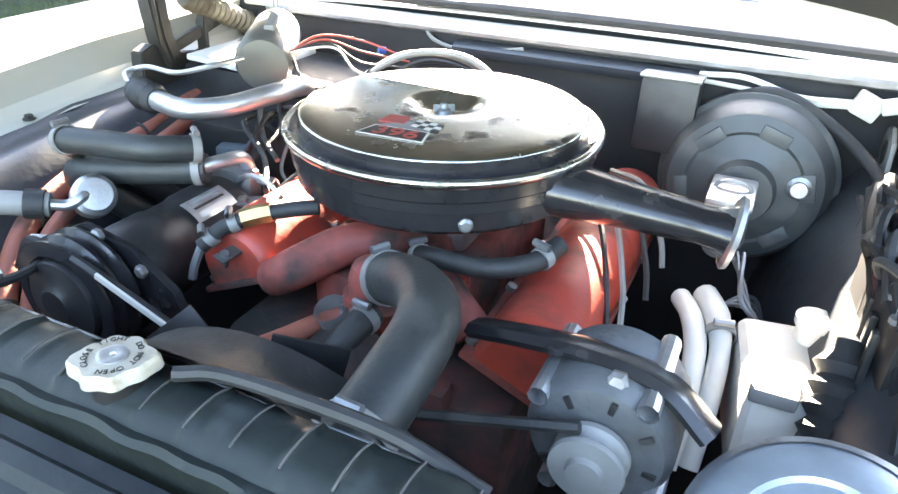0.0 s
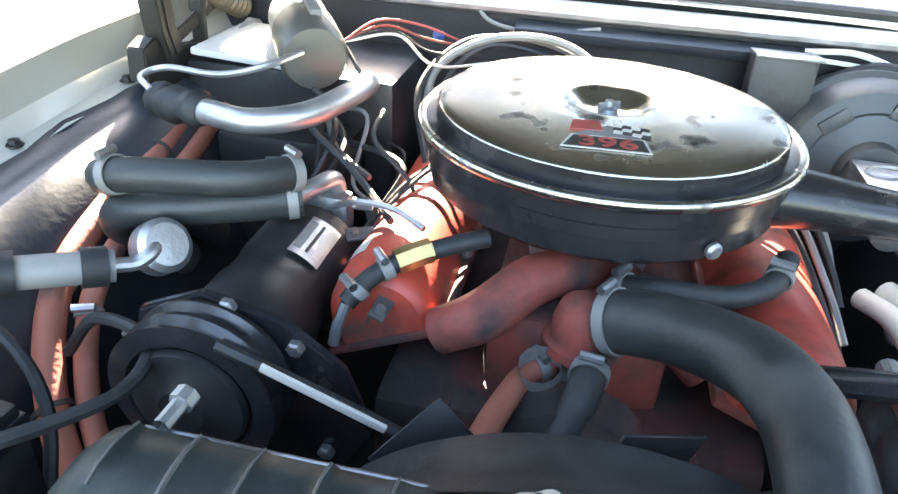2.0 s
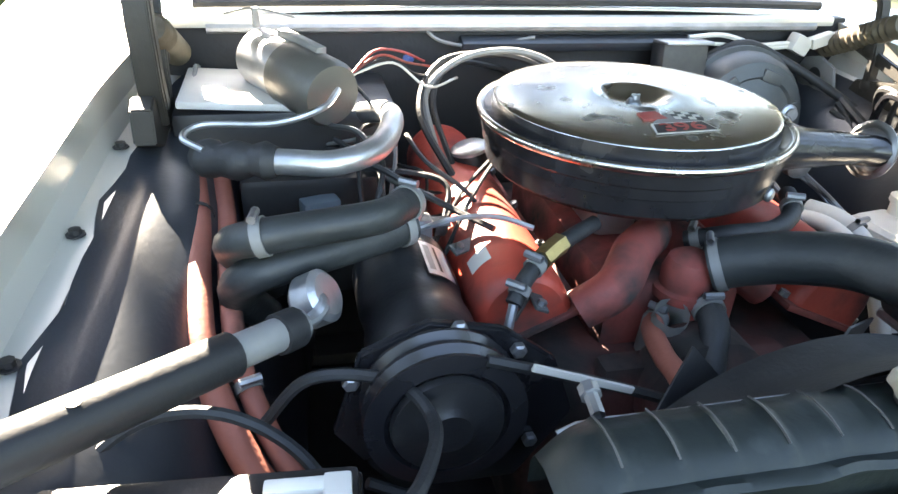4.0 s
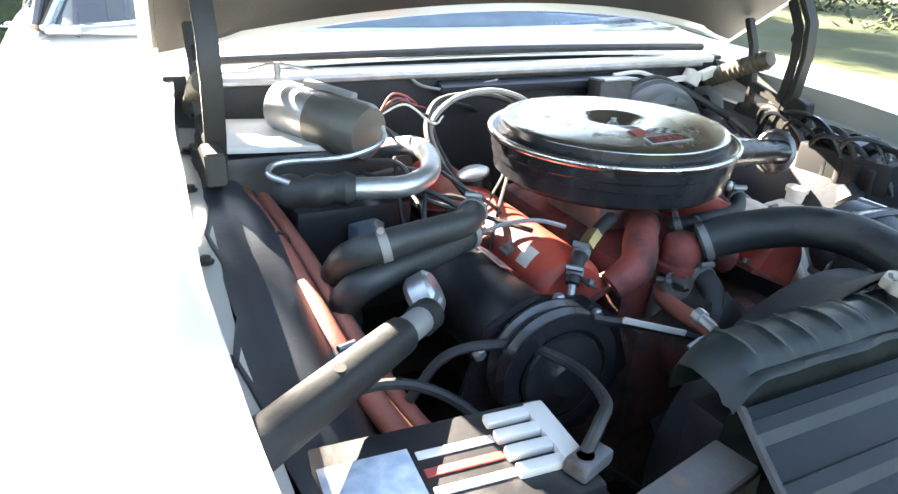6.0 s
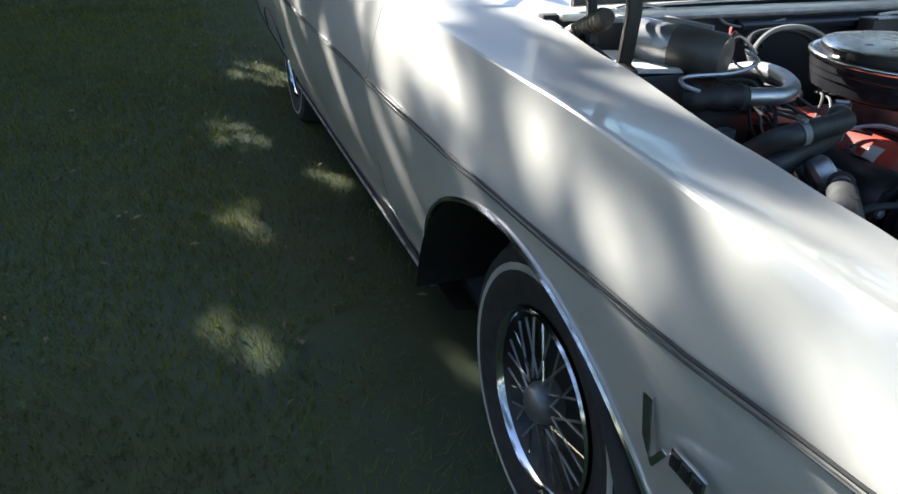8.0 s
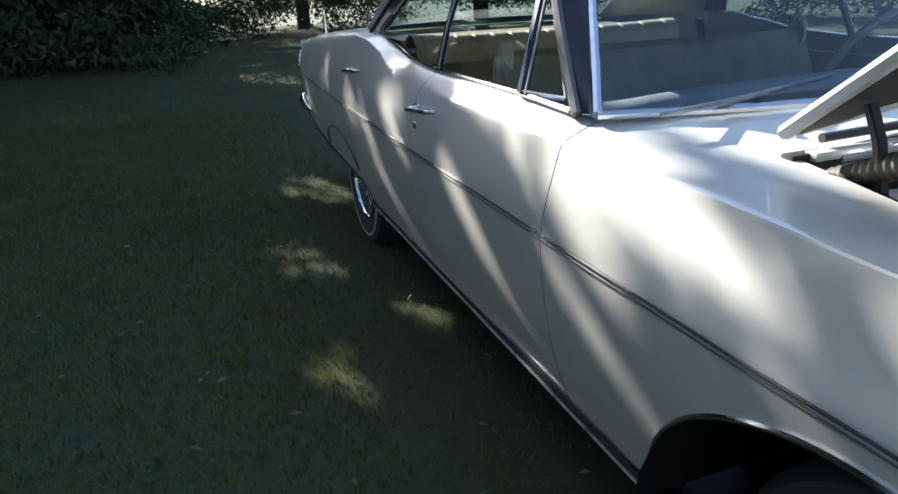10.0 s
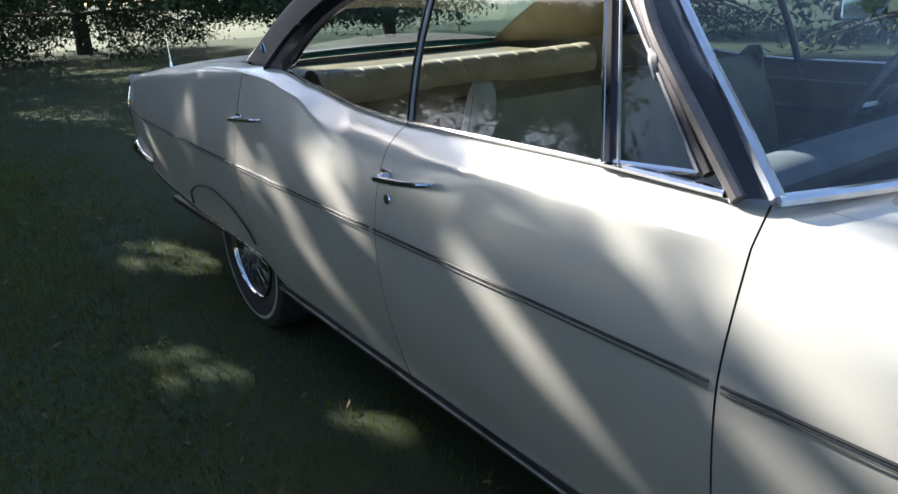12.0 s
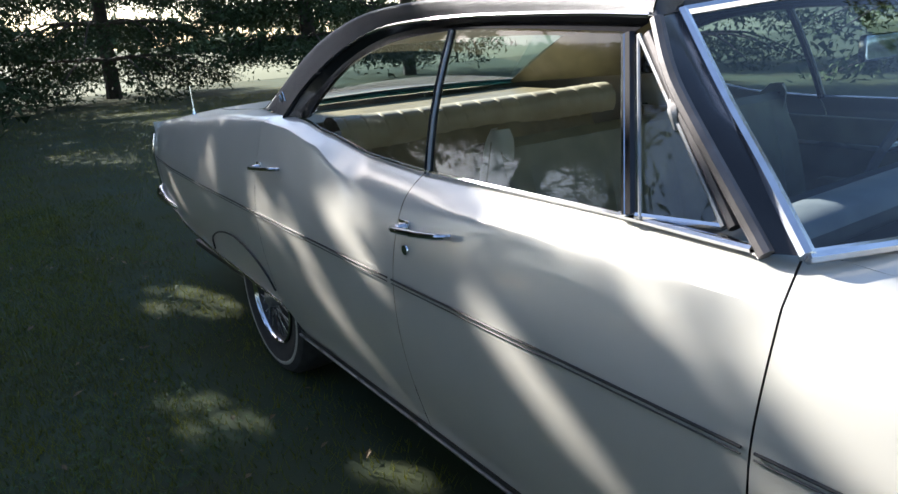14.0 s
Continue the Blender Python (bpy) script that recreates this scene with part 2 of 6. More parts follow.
def prism(outline, depth, m=Matrix(), bevel=0.0):
    """A flat outline (x, y) given a depth along local z."""
    bm = bmesh.new()
    f = bm.faces.new([bm.verts.new((x, y, 0)) for x, y in outline])
    ext = bmesh.ops.extrude_face_region(bm, geom=[f])
    bmesh.ops.translate(bm, verts=[v for v in ext["geom"] if isinstance(v, bmesh.types.BMVert)], vec=(0, 0, depth))
    if bevel:
        bmesh.ops.bevel(bm, geom=bm.edges[:], offset=bevel, segments=2, affect="EDGES")
    bm.transform(m)
    return bm


def lerp_table(t, y):
    if y <= t[0][0]:
        return t[0][1]
    for (a, va), (b, vb) in zip(t, t[1:]):
        if y <= b:
            f = (y - a) / (b - a)
            if b < 0.32:
                return va + (vb - va) * f
            f = f * f * (3 - 2 * f) * 0.5 + f * 0.5
            return va + (vb - va) * f
    return t[-1][1]


# ---- ground ----
def ground_height(x, y):
    d = math.hypot(x, y - 2)
    return 0.0 if d < 1 else min(1.0, d / 8) * 0.05 * noise.noise((x * 0.25, y * 0.25, 0)) - 0.0015 * max(0, d - 14)


xs = sorted({*np.round(np.linspace(-12, 12, 61), 3).tolist(), -2500, -900, -300, -120, -60, -35, -22, -16, 16, 22, 35, 60, 120, 300, 900, 2500})
ys = sorted({*np.round(np.linspace(-10, 24, 69), 3).tolist(), -2500, -600, -150, -50, -25, -15, 32, 45, 70, 110, 200, 500, 1200, 3000})
tagged(part("ground", grid([[(x, y, ground_height(x, y)) for x in xs] for y in ys]), GROUND), "shaded lawn of short grass and clover with bare patches", "lawn", kind="structure")

# ---- the car's form ----
XT = [(0.0, 0.90), (0.25, 0.945), (0.5, 0.975), (0.9, 0.992), (1.2, 1.003), (1.75, 1.010), (2.67, 1.015), (3.6, 1.010), (4.3, 1.0), (4.8, 0.985), (5.2, 0.955), (5.42, 0.925)]
ZS = [(0.0, 0.70), (0.292, 0.908), (0.45, 0.937), (0.9, 0.96), (1.37, 0.968), (1.75, 0.972), (2.45, 0.966), (2.72, 0.956), (2.95, 0.955), (3.05, 0.990), (3.2, 1.045), (3.45, 1.078), (3.7, 1.086), (4.0, 1.074), (4.7, 1.022), (5.2, 0.975), (5.42, 0.945)]
XS = [(0.0, 0.88), (0.27, 0.89), (0.45, 0.935), (0.9, 0.940), (1.37, 0.935), (1.75, 0.960), (2.45, 0.964), (2.95, 0.966), (3.2, 0.952), (3.45, 0.945), (3.7, 0.935), (4.2, 0.92), (4.8, 0.90), (5.2, 0.89), (5.42, 0.88)]
XI = [(0.0, 0.70), (0.33, 0.705), (0.5, 0.715), (0.7, 0.718), (1.1, 0.695), (1.45, 0.66), (1.70, 0.80), (1.75, 0.832), (1.82, 0.872), (2.1, 0.885), (2.72, 0.888), (3.4, 0.880), (3.6, 0.870), (4.2, 0.74), (4.4, 0.72), (5.42, 0.70)]
ZI = [(0.0, 0.65), (0.292, 0.860), (0.5, 0.895), (0.7, 0.915), (1.1, 0.950), (1.45, 0.972), (1.82, 1.010), (2.1, 1.022), (2.72, 1.020), (2.95, 1.030), (3.2, 1.066), (3.4, 1.097), (3.6, 1.100), (3.9, 1.085), (4.8, 1.035), (5.42, 0.955)]
TRIM_Z = 0.778
ROUND = [(0.0, 0.2), (0.28, 0.25), (0.42, 0.25), (0.62, 0.1), (1.42, 0.05), (1.54, 0.25), (1.68, 0.08), (2.35, 0.06), (2.52, 0.3), (2.66, 0.9), (2.88, 1.0), (3.0, 0.2), (3.1, 0.08), (3.5, 0.12), (3.85, 0.6)]
FRONT_AXLE, REAR_AXLE, HUB_Z = 0.91, 3.97, 0.325


def bottom(y):
    if abs(y - 0.93) < 0.485:
        return max(0.34, 0.30 + math.sqrt(max(0.0, 0.43 ** 2 - (0.887 * (y - 0.93)) ** 2)))
    return lerp_table([(0.0, 0.50), (0.40, 0.34), (1.4, 0.31), (3.5, 0.315), (3.62, 0.42), (4.3, 0.435), (4.9, 0.46), (5.25, 0.52), (5.42, 0.60)], y)


def side_x(y, z):
    xt, xs_, zs = lerp_table(XT, y), lerp_table(XS, y), lerp_table(ZS, y)
    if z < TRIM_Z:
        k = (TRIM_Z - z) / 0.45
        return xt - 0.012 * k - 0.075 * k ** 2.2
    k = min(1.0, (z - TRIM_Z) / (zs - TRIM_Z))
    return xt + (xs_ - xt) * k ** lerp_table([(1.3, 0.85), (1.6, 1.25), (2.5, 1.25), (2.8, 1.5)], y)


def side_rows(y0, y1, s, step=0.03, nz=20, nt=11, top=True):
    n = max(4, int((y1 - y0) / step))
    rows = []
    for i in range(n + 1):
        y = y0 + (y1 - y0) * i / n
        zb, zs = bottom(y), lerp_table(ZS, y)
        row = []
        for k in range(nz + 1):
            z = zb + (zs - zb) * (1 - (1 - k / nz) ** 1.35)
            row.append((s * side_x(y, z), y, z))
        if top:
            xi, zi, xs_ = lerp_table(XI, y), lerp_table(ZI, y), lerp_table(XS, y)
            crown = lerp_table([(1.4, 1.7), (1.7, 1.1), (2.5, 1.1), (2.8, 1.7), (3.0, 1.15), (3.5, 1.2), (3.9, 1.7)], y)
            slant = 0.045 * math.exp(-((y - 1.75) / 0.12) ** 2)
            for k in range(1, nt + 1):
                f = (k / nt) ** 1.5
                row.append((s * (xs_ + (xi - xs_) * f), y + slant * f, zs + (zi - zs) * (1 - (1 - f) ** crown)))
            left = 18 * lerp_table(ROUND, y)
            while left > 0:
                w = 0.25 * min(1.0, left)
                row = [row[0]] + [tuple(w * a + (1 - 2 * w) * b + w * c for a, b, c in zip(*row[k - 1:k + 2])) for k in range(1, len(row) - 1)] + [row[-1]]
                left -= 1
        rows.append(row)
    return rows


# ---- the car ----
car = thing("car", "cream four-door hardtop with black vinyl roof and raised hood", "car")
SEAM = 0.0035
for s in (-1, 1):
    rows = side_rows(0.02, 1.75 - SEAM, s)
    # the turned-down inner edge of the fender
    for r in rows:
        y = r[-1][1]
        x, z = r[-1][0], r[-1][2]
        if y < 1.47:
            r += [(x + s * 0.004, y, z - 0.012), (x + s * 0.012, y, z - 0.06), (x - s * 0.0, y, z - 0.085), (x - s * 0.03, y, z - 0.088)]
        else:
            r += [(x, y, z - 0.003), (x, y, z - 0.006), (x, y, z - 0.009), (x, y, z - 0.012)]
    fender = part("fender", grid(rows), PAINT, car, sharp=17)
    door = part("front_door", grid(side_rows(1.75, 2.70 - SEAM, s)), PAINT, car, sharp=16)
    rdoor = part("rear_door", grid(side_rows(2.70, 3.63 - SEAM, s)), PAINT, car, sharp=16)
    quarter = part("rear_quarter_panel", grid(side_rows(3.63, 5.42, s)), PAINT, car, sharp=28)
    # seam shadows: the dark jamb behind each gap
    for y in (1.75, 2.70, 3.63):
        jr = [[(s * (side_x(yy, z) - 0.05), yy, z) for z in np.linspace(bottom(yy) + 0.01, lerp_table(ZS, yy) - 0.035, 12)] for yy in (y - 0.03, y + 0.03)]
        part("door_jamb", grid(jr), BLACK, car)
    # pinstripe moulding along the widest line, panel by panel
    for owner, a, b in ((fender, 0.10, 1.74), (door, 1.76, 2.69), (rdoor, 2.71, 3.62), (quarter, 3.64, 5.38)):
        line = [(s * (side_x(y, TRIM_Z) + 0.001), y, TRIM_Z) for y in np.linspace(a, b, 24)]
        part("side_moulding", tube(line, 0.0026, 6, 1), INK, owner, "thin dark pinstripe")
        part("side_moulding", tube([(x + s * 0.0002, y, z - 0.010) for x, y, z in line], 0.0016, 6, 1), STRIPE, owner, "thin dark pinstripe")
    # sill
    sill = [[(s * (0.93 - dx), y, z) for dx, z in ((0.0, 0.335), (0.0, 0.318), (0.012, 0.30), (0.06, 0.23), (0.16, 0.21))] for y in np.linspace(1.42, 3.55, 30)]
    part("rocker_panel", grid(sill), ROCKER, car, "dusty dark rocker panel")
    part("rocker_moulding", tube([(s * 0.935, y, 0.318) for y in np.linspace(1.42, 3.55, 12)], 0.005, 8, 2, 0.8), STEEL, car, "thin metal sill strip")

# deck, tail and nose panels close the shell
deck = [[(x, y, lerp_table(ZI, y) + 0.02 * (1 - (x / 0.75) ** 2)) for x in np.linspace(-lerp_table(XI, y), lerp_table(XI, y), 13)] for y in np.linspace(4.20, 5.42, 16)]
part("trunk_lid", grid(deck), PAINT, car)
tail = [[(x, 5.42 + 0.03 * (1 - (x / 0.95) ** 2), z) for x in np.linspace(-0.9, 0.9, 9)] for z in (0.50, 0.62, 0.78, 0.95)]
part("tail_panel", grid(tail), PAINT, car)
bump_line = [(-0.93, 5.05, 0.53), (-0.94, 5.25, 0.55), (-0.90, 5.42, 0.57), (-0.7, 5.53, 0.56), (0, 5.56, 0.56), (0.7, 5.53, 0.56), (0.90, 5.42, 0.57), (0.94, 5.25, 0.55), (0.93, 5.05, 0.53)]
part("rear_bumper", tube(bump_line, [0.010, 0.028, 0.04, 0.05, 0.05, 0.05, 0.04, 0.028, 0.010], 12, 6), CHROME, car, "chrome wraparound rear bumper")
fb = [(-0.97, 0.35, 0.45), (-0.985, 0.12, 0.46), (-0.93, -0.05, 0.46), (-0.6, -0.13, 0.46), (0, -0.16, 0.46), (0.6, -0.13, 0.46), (0.93, -0.05, 0.46), (0.985, 0.12, 0.46), (0.97, 0.35, 0.45)]
part("front_bumper", tube(fb, [0.02, 0.06, 0.075, 0.08, 0.08, 0.08, 0.075, 0.06, 0.02], 12, 6), CHROME, car, "chrome front bumper")
nose = [[(x, 0.02 - 0.03 * (1 - (x / 0.95) ** 2), z) for x in np.linspace(-0.93, 0.93, 15)] for z in (0.5, 0.6, 0.7, 0.83)]
part("grille", grid(nose), BLACK, car)

# ---- roof and glass ----
DRIP = [(0.756, 2.139, 1.350), (0.751, 2.34, 1.362), (0.746, 2.73, 1.373), (0.752, 3.05, 1.362), (0.773, 3.222, 1.322), (0.806, 3.366, 1.257), (0.845, 3.474, 1.178), (0.887, 3.548, 1.094)]
RIDGE = [(0.655, 2.150, 1.372), (0.665, 2.42, 1.398), (0.668, 2.85, 1.410), (0.665, 3.25, 1.392), (0.655, 3.55, 1.346), (0.652, 3.77, 1.290), (0.672, 4.02, 1.178), (0.697, 4.25, 1.052)]
GLASS_TOP = [(0.757, 2.175, 1.322), (0.748, 2.52, 1.339), (0.746, 2.75, 1.342), (0.755, 2.99, 1.324), (0.773, 3.155, 1.288), (0.797, 3.265, 1.240), (0.831, 3.351, 1.172), (0.868, 3.405, 1.100)]


def on_line(pts, f):
    """The place at the fraction f of a smooth line through points."""
    line = cr(pts, 12)
    k = f * (len(line) - 1)
    i = min(int(k), len(line) - 2)
    return line[i].lerp(line[i + 1], k - i)


def mirrored(p, s, dx=0.0, dy=0.0, dz=0.0):
    return Vector((s * (p[0] + dx), p[1] + dy, p[2] + dz))


rows = []
for f in np.linspace(0, 0.715, 26):
    p = on_line(RIDGE, f)
    crown = 0.030 - 0.012 * f
    rows.append([(p.x * k, p.y + 0.04 * (1 - k * k) * (1 if f > 0.6 else -1 if f < 0.05 else 0), p.z + crown * (1 - abs(k) ** 2.2)) for k in np.linspace(-1, 1, 21)])
part("roof", grid(rows), VINYL, car, "black vinyl covered roof", sharp=60)
for s in (-1, 1):
    rows = []
    for f in np.linspace(0, 1, 40):
        d, r = on_line(DRIP, f), on_line(RIDGE, f)
        out = 0.020 + 0.012 * math.sin(math.pi * f)
        m = (d + r) / 2 + Vector((out, 0, out))
        rows.append([mirrored(p, s) for p in cr([d, d.lerp(m, 0.55) + Vector((0.006, 0, 0.006)), m, r], 4)])
    part("roof_pillar", grid(rows), VINYL, car, "black vinyl covered roof side and rear pillar", sharp=60)
    # the dark channel between roof edge and glass
    rows = []
    for f in np.linspace(0, 1, 40):
        d, g = on_line(DRIP, f), on_line(GLASS_TOP, f)
        rows.append([mirrored(d, s, 0.004, 0, -0.002), mirrored(d.lerp(g, 0.5), s, -0.012), mirrored(g, s, 0.004), mirrored(g, s, -0.012, 0, 0.004)])
    part("window_channel", grid(rows), PILLAR, car, "black window channel under the roof edge")
    part("drip_rail", tube([mirrored(on_line(DRIP, f), s, 0.006) for f in np.linspace(0, 0.50, 24)], 0.0055, 8, 2), CHROME, car, "bright drip rail along the roof edge")
    part("drip_rail", tube([mirrored(on_line(DRIP, f), s, 0.005) for f in np.linspace(0.50, 1, 24)], 0.006, 8, 2), GLOSSBLACK, car)
    # windshield pillar: black post, grey door frame strip, bright windshield trim
    STRIP = [(0.778, 2.112, 1.343), (0.806, 2.062, 1.263), (0.829, 2.0, 1.193), (0.882, 1.822, 1.012)]
    TRIM = [(0.664, 2.148, 1.352), (0.742, 2.004, 1.220), (0.811, 1.870, 1.105), (0.864, 1.770, 1.016)]
    rows = []
    for f in np.linspace(0, 1, 14):
        a, b = on_line(STRIP, f), on_line(TRIM, f)
        rows.append([mirrored(a, s, -0.012, 0.01, -0.01), mirrored(a, s), mirrored(a.lerp(b, 0.5), s, 0.001, 0, 0.001), mirrored(b, s, 0.002), mirrored(b, s, -0.012, 0.012, -0.012)])
    part("windshield_pillar", grid(rows), PILLAR, car, "black windshield pillar", sharp=60)
    top = [mirrored(p, s) for p in cr([on_line(DRIP, 0), on_line(DRIP, 0).lerp(on_line(RIDGE, 0), 0.5) + Vector((0.02, 0, 0.02)), on_line(RIDGE, 0)], 6)]
    part("roof_corner", grid([top, [mirrored(on_line([STRIP[0], TRIM[0]], k / 12), s, 0.002, 0.004, 0.002) for k in range(13)]]), VINYL, car)
    part("windshield_trim", tube([mirrored(on_line(TRIM, f), s) for f in np.linspace(0, 1, 16)], 0.0125, 8, 1), CHROME, car, "bright metal windshield trim")
    # vent window, its frame and latch
    V = [(0.852, 1.900, 1.033), (0.900, 2.042, 1.030), (0.760, 2.172, 1.318)]
    vent = part("vent_window", grid([[mirrored(V[0], s), mirrored(V[1], s)], [mirrored(V[2], s, 0.006, -0.03, -0.008), mirrored(V[2], s)]]), GLASS, car)
    vent.visible_shadow = False
    part("vent_frame", tube([mirrored(p, s, 0, 0.012) for p in V[1:]], 0.0125, 8, 4), PILLAR, vent, "black vent window post")
    part("vent_frame", tube([mirrored(p, s, 0.008, 0.020) for p in V[1:]], 0.0062, 8, 4), CHROME, vent, "bright post strip")
    part("vent_frame", tube([mirrored(p, s, 0.006, -0.012) for p in V[1:]], 0.0035, 6, 4), STEEL, vent, "thin worn metal edge")
    door_frame = mat("worn_door_frame", (0.15, 0.14, 0.14), 0.4, 0.6, (0.10, 0.095, 0.095), 20, 0.1, 200) if s < 0 else bpy.data.materials["worn_door_frame"]
    part("vent_frame", tube([mirrored(V[0], s, 0.004, -0.012), mirrored(on_line([V[0], V[2]], 0.5), s, 0.008, -0.022), mirrored(V[2], s, 0.012, -0.042)], 0.012, 8, 6), door_frame, vent, "worn grey door frame strip")
    part("vent_frame", tube([mirrored(V[0], s, 0.012, 0.004), mirrored(V[2], s, 0.014, -0.02)], 0.0045, 6, 4), STEEL, vent, "bright inner edge")
    part("vent_frame", tube([mirrored(on_line(STRIP, f), s, 0.004, -0.004) for f in np.linspace(0, 1, 10)], 0.0125, 8, 2), door_frame, vent, "worn grey outer strip")
    part("vent_frame", tube([mirrored(V[0], s, 0.008, 0.01, -0.002), mirrored(V[1], s, 0.004, 0, 0.004)], 0.006, 6, 3), CHROME, vent, "bright lower vent frame")
    part("vent_latch", tube([mirrored((0.792, 2.062, 1.225), s), mirrored((0.812, 2.040, 1.195), s), mirrored((0.818, 2.030, 1.165), s)], [0.008, 0.013, 0.006], 8, 4), STEEL, vent, "small steel vent latch")

    # door glass
    def wbot(y):
        return Vector((s * (lerp_table(XI, y) + 0.004), y, lerp_table(ZI, y) - 0.004))

    def pane(name, y0, y1, f0, f1):
        rows = []
        for t in np.linspace(0, 1, 12):
            a, b = wbot(y0 + (y1 - y0) * t), mirrored(on_line(GLASS_TOP, f0 + (f1 - f0) * t), s)
            rows.append([a.lerp(b, k) + Vector((s * 0.014 * math.sin(math.pi * k), 0, 0)) for k in np.linspace(0, 1, 6)])
        ob = part(name, grid(rows), GLASS, car)
        ob.visible_shadow = False
        return ob, rows

    w1, r1 = pane("door_window", 2.05, 2.675, 0.0, 0.287)
    w2, r2 = pane("rear_door_window", 2.685, 3.40, 0.29, 1.0)
    part("window_edge", tube(r2[0], 0.011, 8, 1), PILLAR, w2, "black window edge")
    part("window_edge", tube([p + Vector((s * 0.008, -0.011, 0)) for p in r2[0]], 0.0038, 6, 1), STEEL, w2, "thin bright window edge")
    belt = [(s * (lerp_table(XI, y) + 0.008), y, lerp_table(ZI, y) + 0.003) for y in np.linspace(1.86, 3.42, 30)]
    part("belt_moulding", tube(belt, 0.0055, 6, 1), CHROME, car, "thin chrome belt strip")
    sill_line = [(s * (lerp_table(XI, y) + 0.012), y, lerp_table(ZI, y) + 0.006) for y in np.linspace(1.84, 2.08, 8)]
    part("belt_moulding", tube(sill_line, 0.011, 8, 1, 0.7), CHROME, car, "broad chrome sill under the vent window")
ws = []
for t in np.linspace(0, 1, 10):
    w = 0.862 + (0.662 - 0.862) * t
    yb, zb = 1.772 + (2.148 - 1.772) * t, 1.014 + (1.352 - 1.014) * t
    ws.append([(w * k, yb - (0.20 - 0.10 * t) * (1 - abs(k) ** 2.2), zb + (0.012 + 0.022 * t) * (1 - k * k)) for k in np.linspace(-1, 1, 17)])
windshield = part("windshield", grid(ws), TINT, car, "curved tinted windshield")
windshield.visible_shadow = False
part("windshield_trim", tube(ws[0], 0.011, 8, 2), CHROME, car)
part("windshield_trim", tube(ws[-1], 0.012, 8, 2), CHROME, car)
rows = []
for f in np.linspace(0, 1, 4):
    rows.append([(x + (0.655 * k - x) * f, y + (2.150 - 0.04 * (1 - k * k) - y) * f, z + (1.372 + 0.030 * (1 - abs(k) ** 2.2) - z) * f) for (x, y, z), k in zip(ws[-1], np.linspace(-1, 1, 17))])
part("roof_header", grid(rows), VINYL, car, "black vinyl roof edge over the windshield")
bl = []
for t in np.linspace(0, 1, 8):
    w = 0.650 + 0.046 * t
    bl.append([(w * k, 3.775 + 0.475 * t + 0.075 * (1 - k * k), 1.286 - 0.236 * t + 0.022 * (1 - t) * (1 - abs(k) ** 2.2)) for k in np.linspace(-1, 1, 13)])
back = part("rear_window", grid(bl), TINT, car, "tinted curved rear window")
back.visible_shadow = False
part("rear_window_trim", tube([r[0] for r in bl] + list(bl[-1]) + [r[-1] for r in reversed(bl)], 0.009, 8, 1), CHROME, car)

# ---- wheels ----
def wheel(x, y, s):
    w = part("wheel", lathe([(0.10, -0.09), (0.19, -0.075), (0.195, 0.03), (0.185, 0.05)], along((x, y, HUB_Z), (x + s, y, HUB_Z)), 40), BLACK, car)
    m = along((x, y, HUB_Z), (x + s, y, HUB_Z))
    part("tyre", lathe([(0.19, -0.10), (0.26, -0.105), (0.315, -0.095), (0.335, -0.07), (0.338, 0.0), (0.335, 0.06), (0.315, 0.09), (0.262, 0.102), (0.252, 0.100), (0.20, 0.085), (0.19, 0.06)], m, 48), TYRE, w, "worn black tyre")
    part("whitewall", lathe([(0.287, 0.1005), (0.283, 0.1030), (0.277, 0.1038), (0.272, 0.1018)], m, 48), WHITEWALL, w, "narrow white sidewall stripe")
    part("rim", lathe([(0.190, 0.078), (0.197, 0.092), (0.192, 0.097), (0.187, 0.090), (0.184, 0.082)], m, 48), CHROME, w, "chrome rim ring")
    part("wheel_dish", lathe([(0.186, 0.082), (0.166, 0.05), (0.15, 0.03), (0.05, 0.02), (0, 0.02)], m, 40), BLACK, w, "dark wheel dish behind the spokes")
    part("hub_cap", lathe([(0.042, 0.05), (0.044, 0.085), (0.036, 0.103), (0.024, 0.110), (0, 0.112)], m, 24), STEEL, w, "chrome centre cap")
    for i in range(28):
        a = 2 * math.pi * i / 28
        b = a + (0.35 if i % 2 else -0.35)
        bm = tube([(0.052 * math.cos(b), 0.052 * math.sin(b), 0.085), (0.172 * math.cos(a), 0.172 * math.sin(a), 0.074)], 0.0028, 5, 1)
        bm.transform(m)
        part("spoke", bm, CHROME if i % 4 == 0 else STEEL, w)


for s in (-1, 1):
    wheel(s * 0.80, FRONT_AXLE, s)
    wheel(s * 0.79, REAR_AXLE, s)
    liner = []
    for a in np.linspace(0.08, math.pi - 0.08, 18):
        liner.append([(s * x, 0.93 + 0.47 * math.cos(a), 0.30 + 0.435 * math.sin(a)) for x in (0.985, 0.80, 0.66)])
    part("wheel_well", grid(liner), BLACK, car)
    liner = []
    for a in np.linspace(0.0, math.pi, 14):
        liner.append([(s * x, 3.97 + 0.44 * math.cos(a), 0.36 + 0.36 * math.sin(a)) for x in (0.90, 0.75, 0.5)])
    part("wheel_well", grid(liner), BLACK, car)
    lip = [(s * (side_x(y, bottom(y)) + 0.002), y, bottom(y)) for y in np.linspace(0.455, 1.405, 40)]
    part("wheel_arch_moulding", tube(lip, 0.0055, 6, 1), CHROME, car, "thin chrome wheel arch lip")
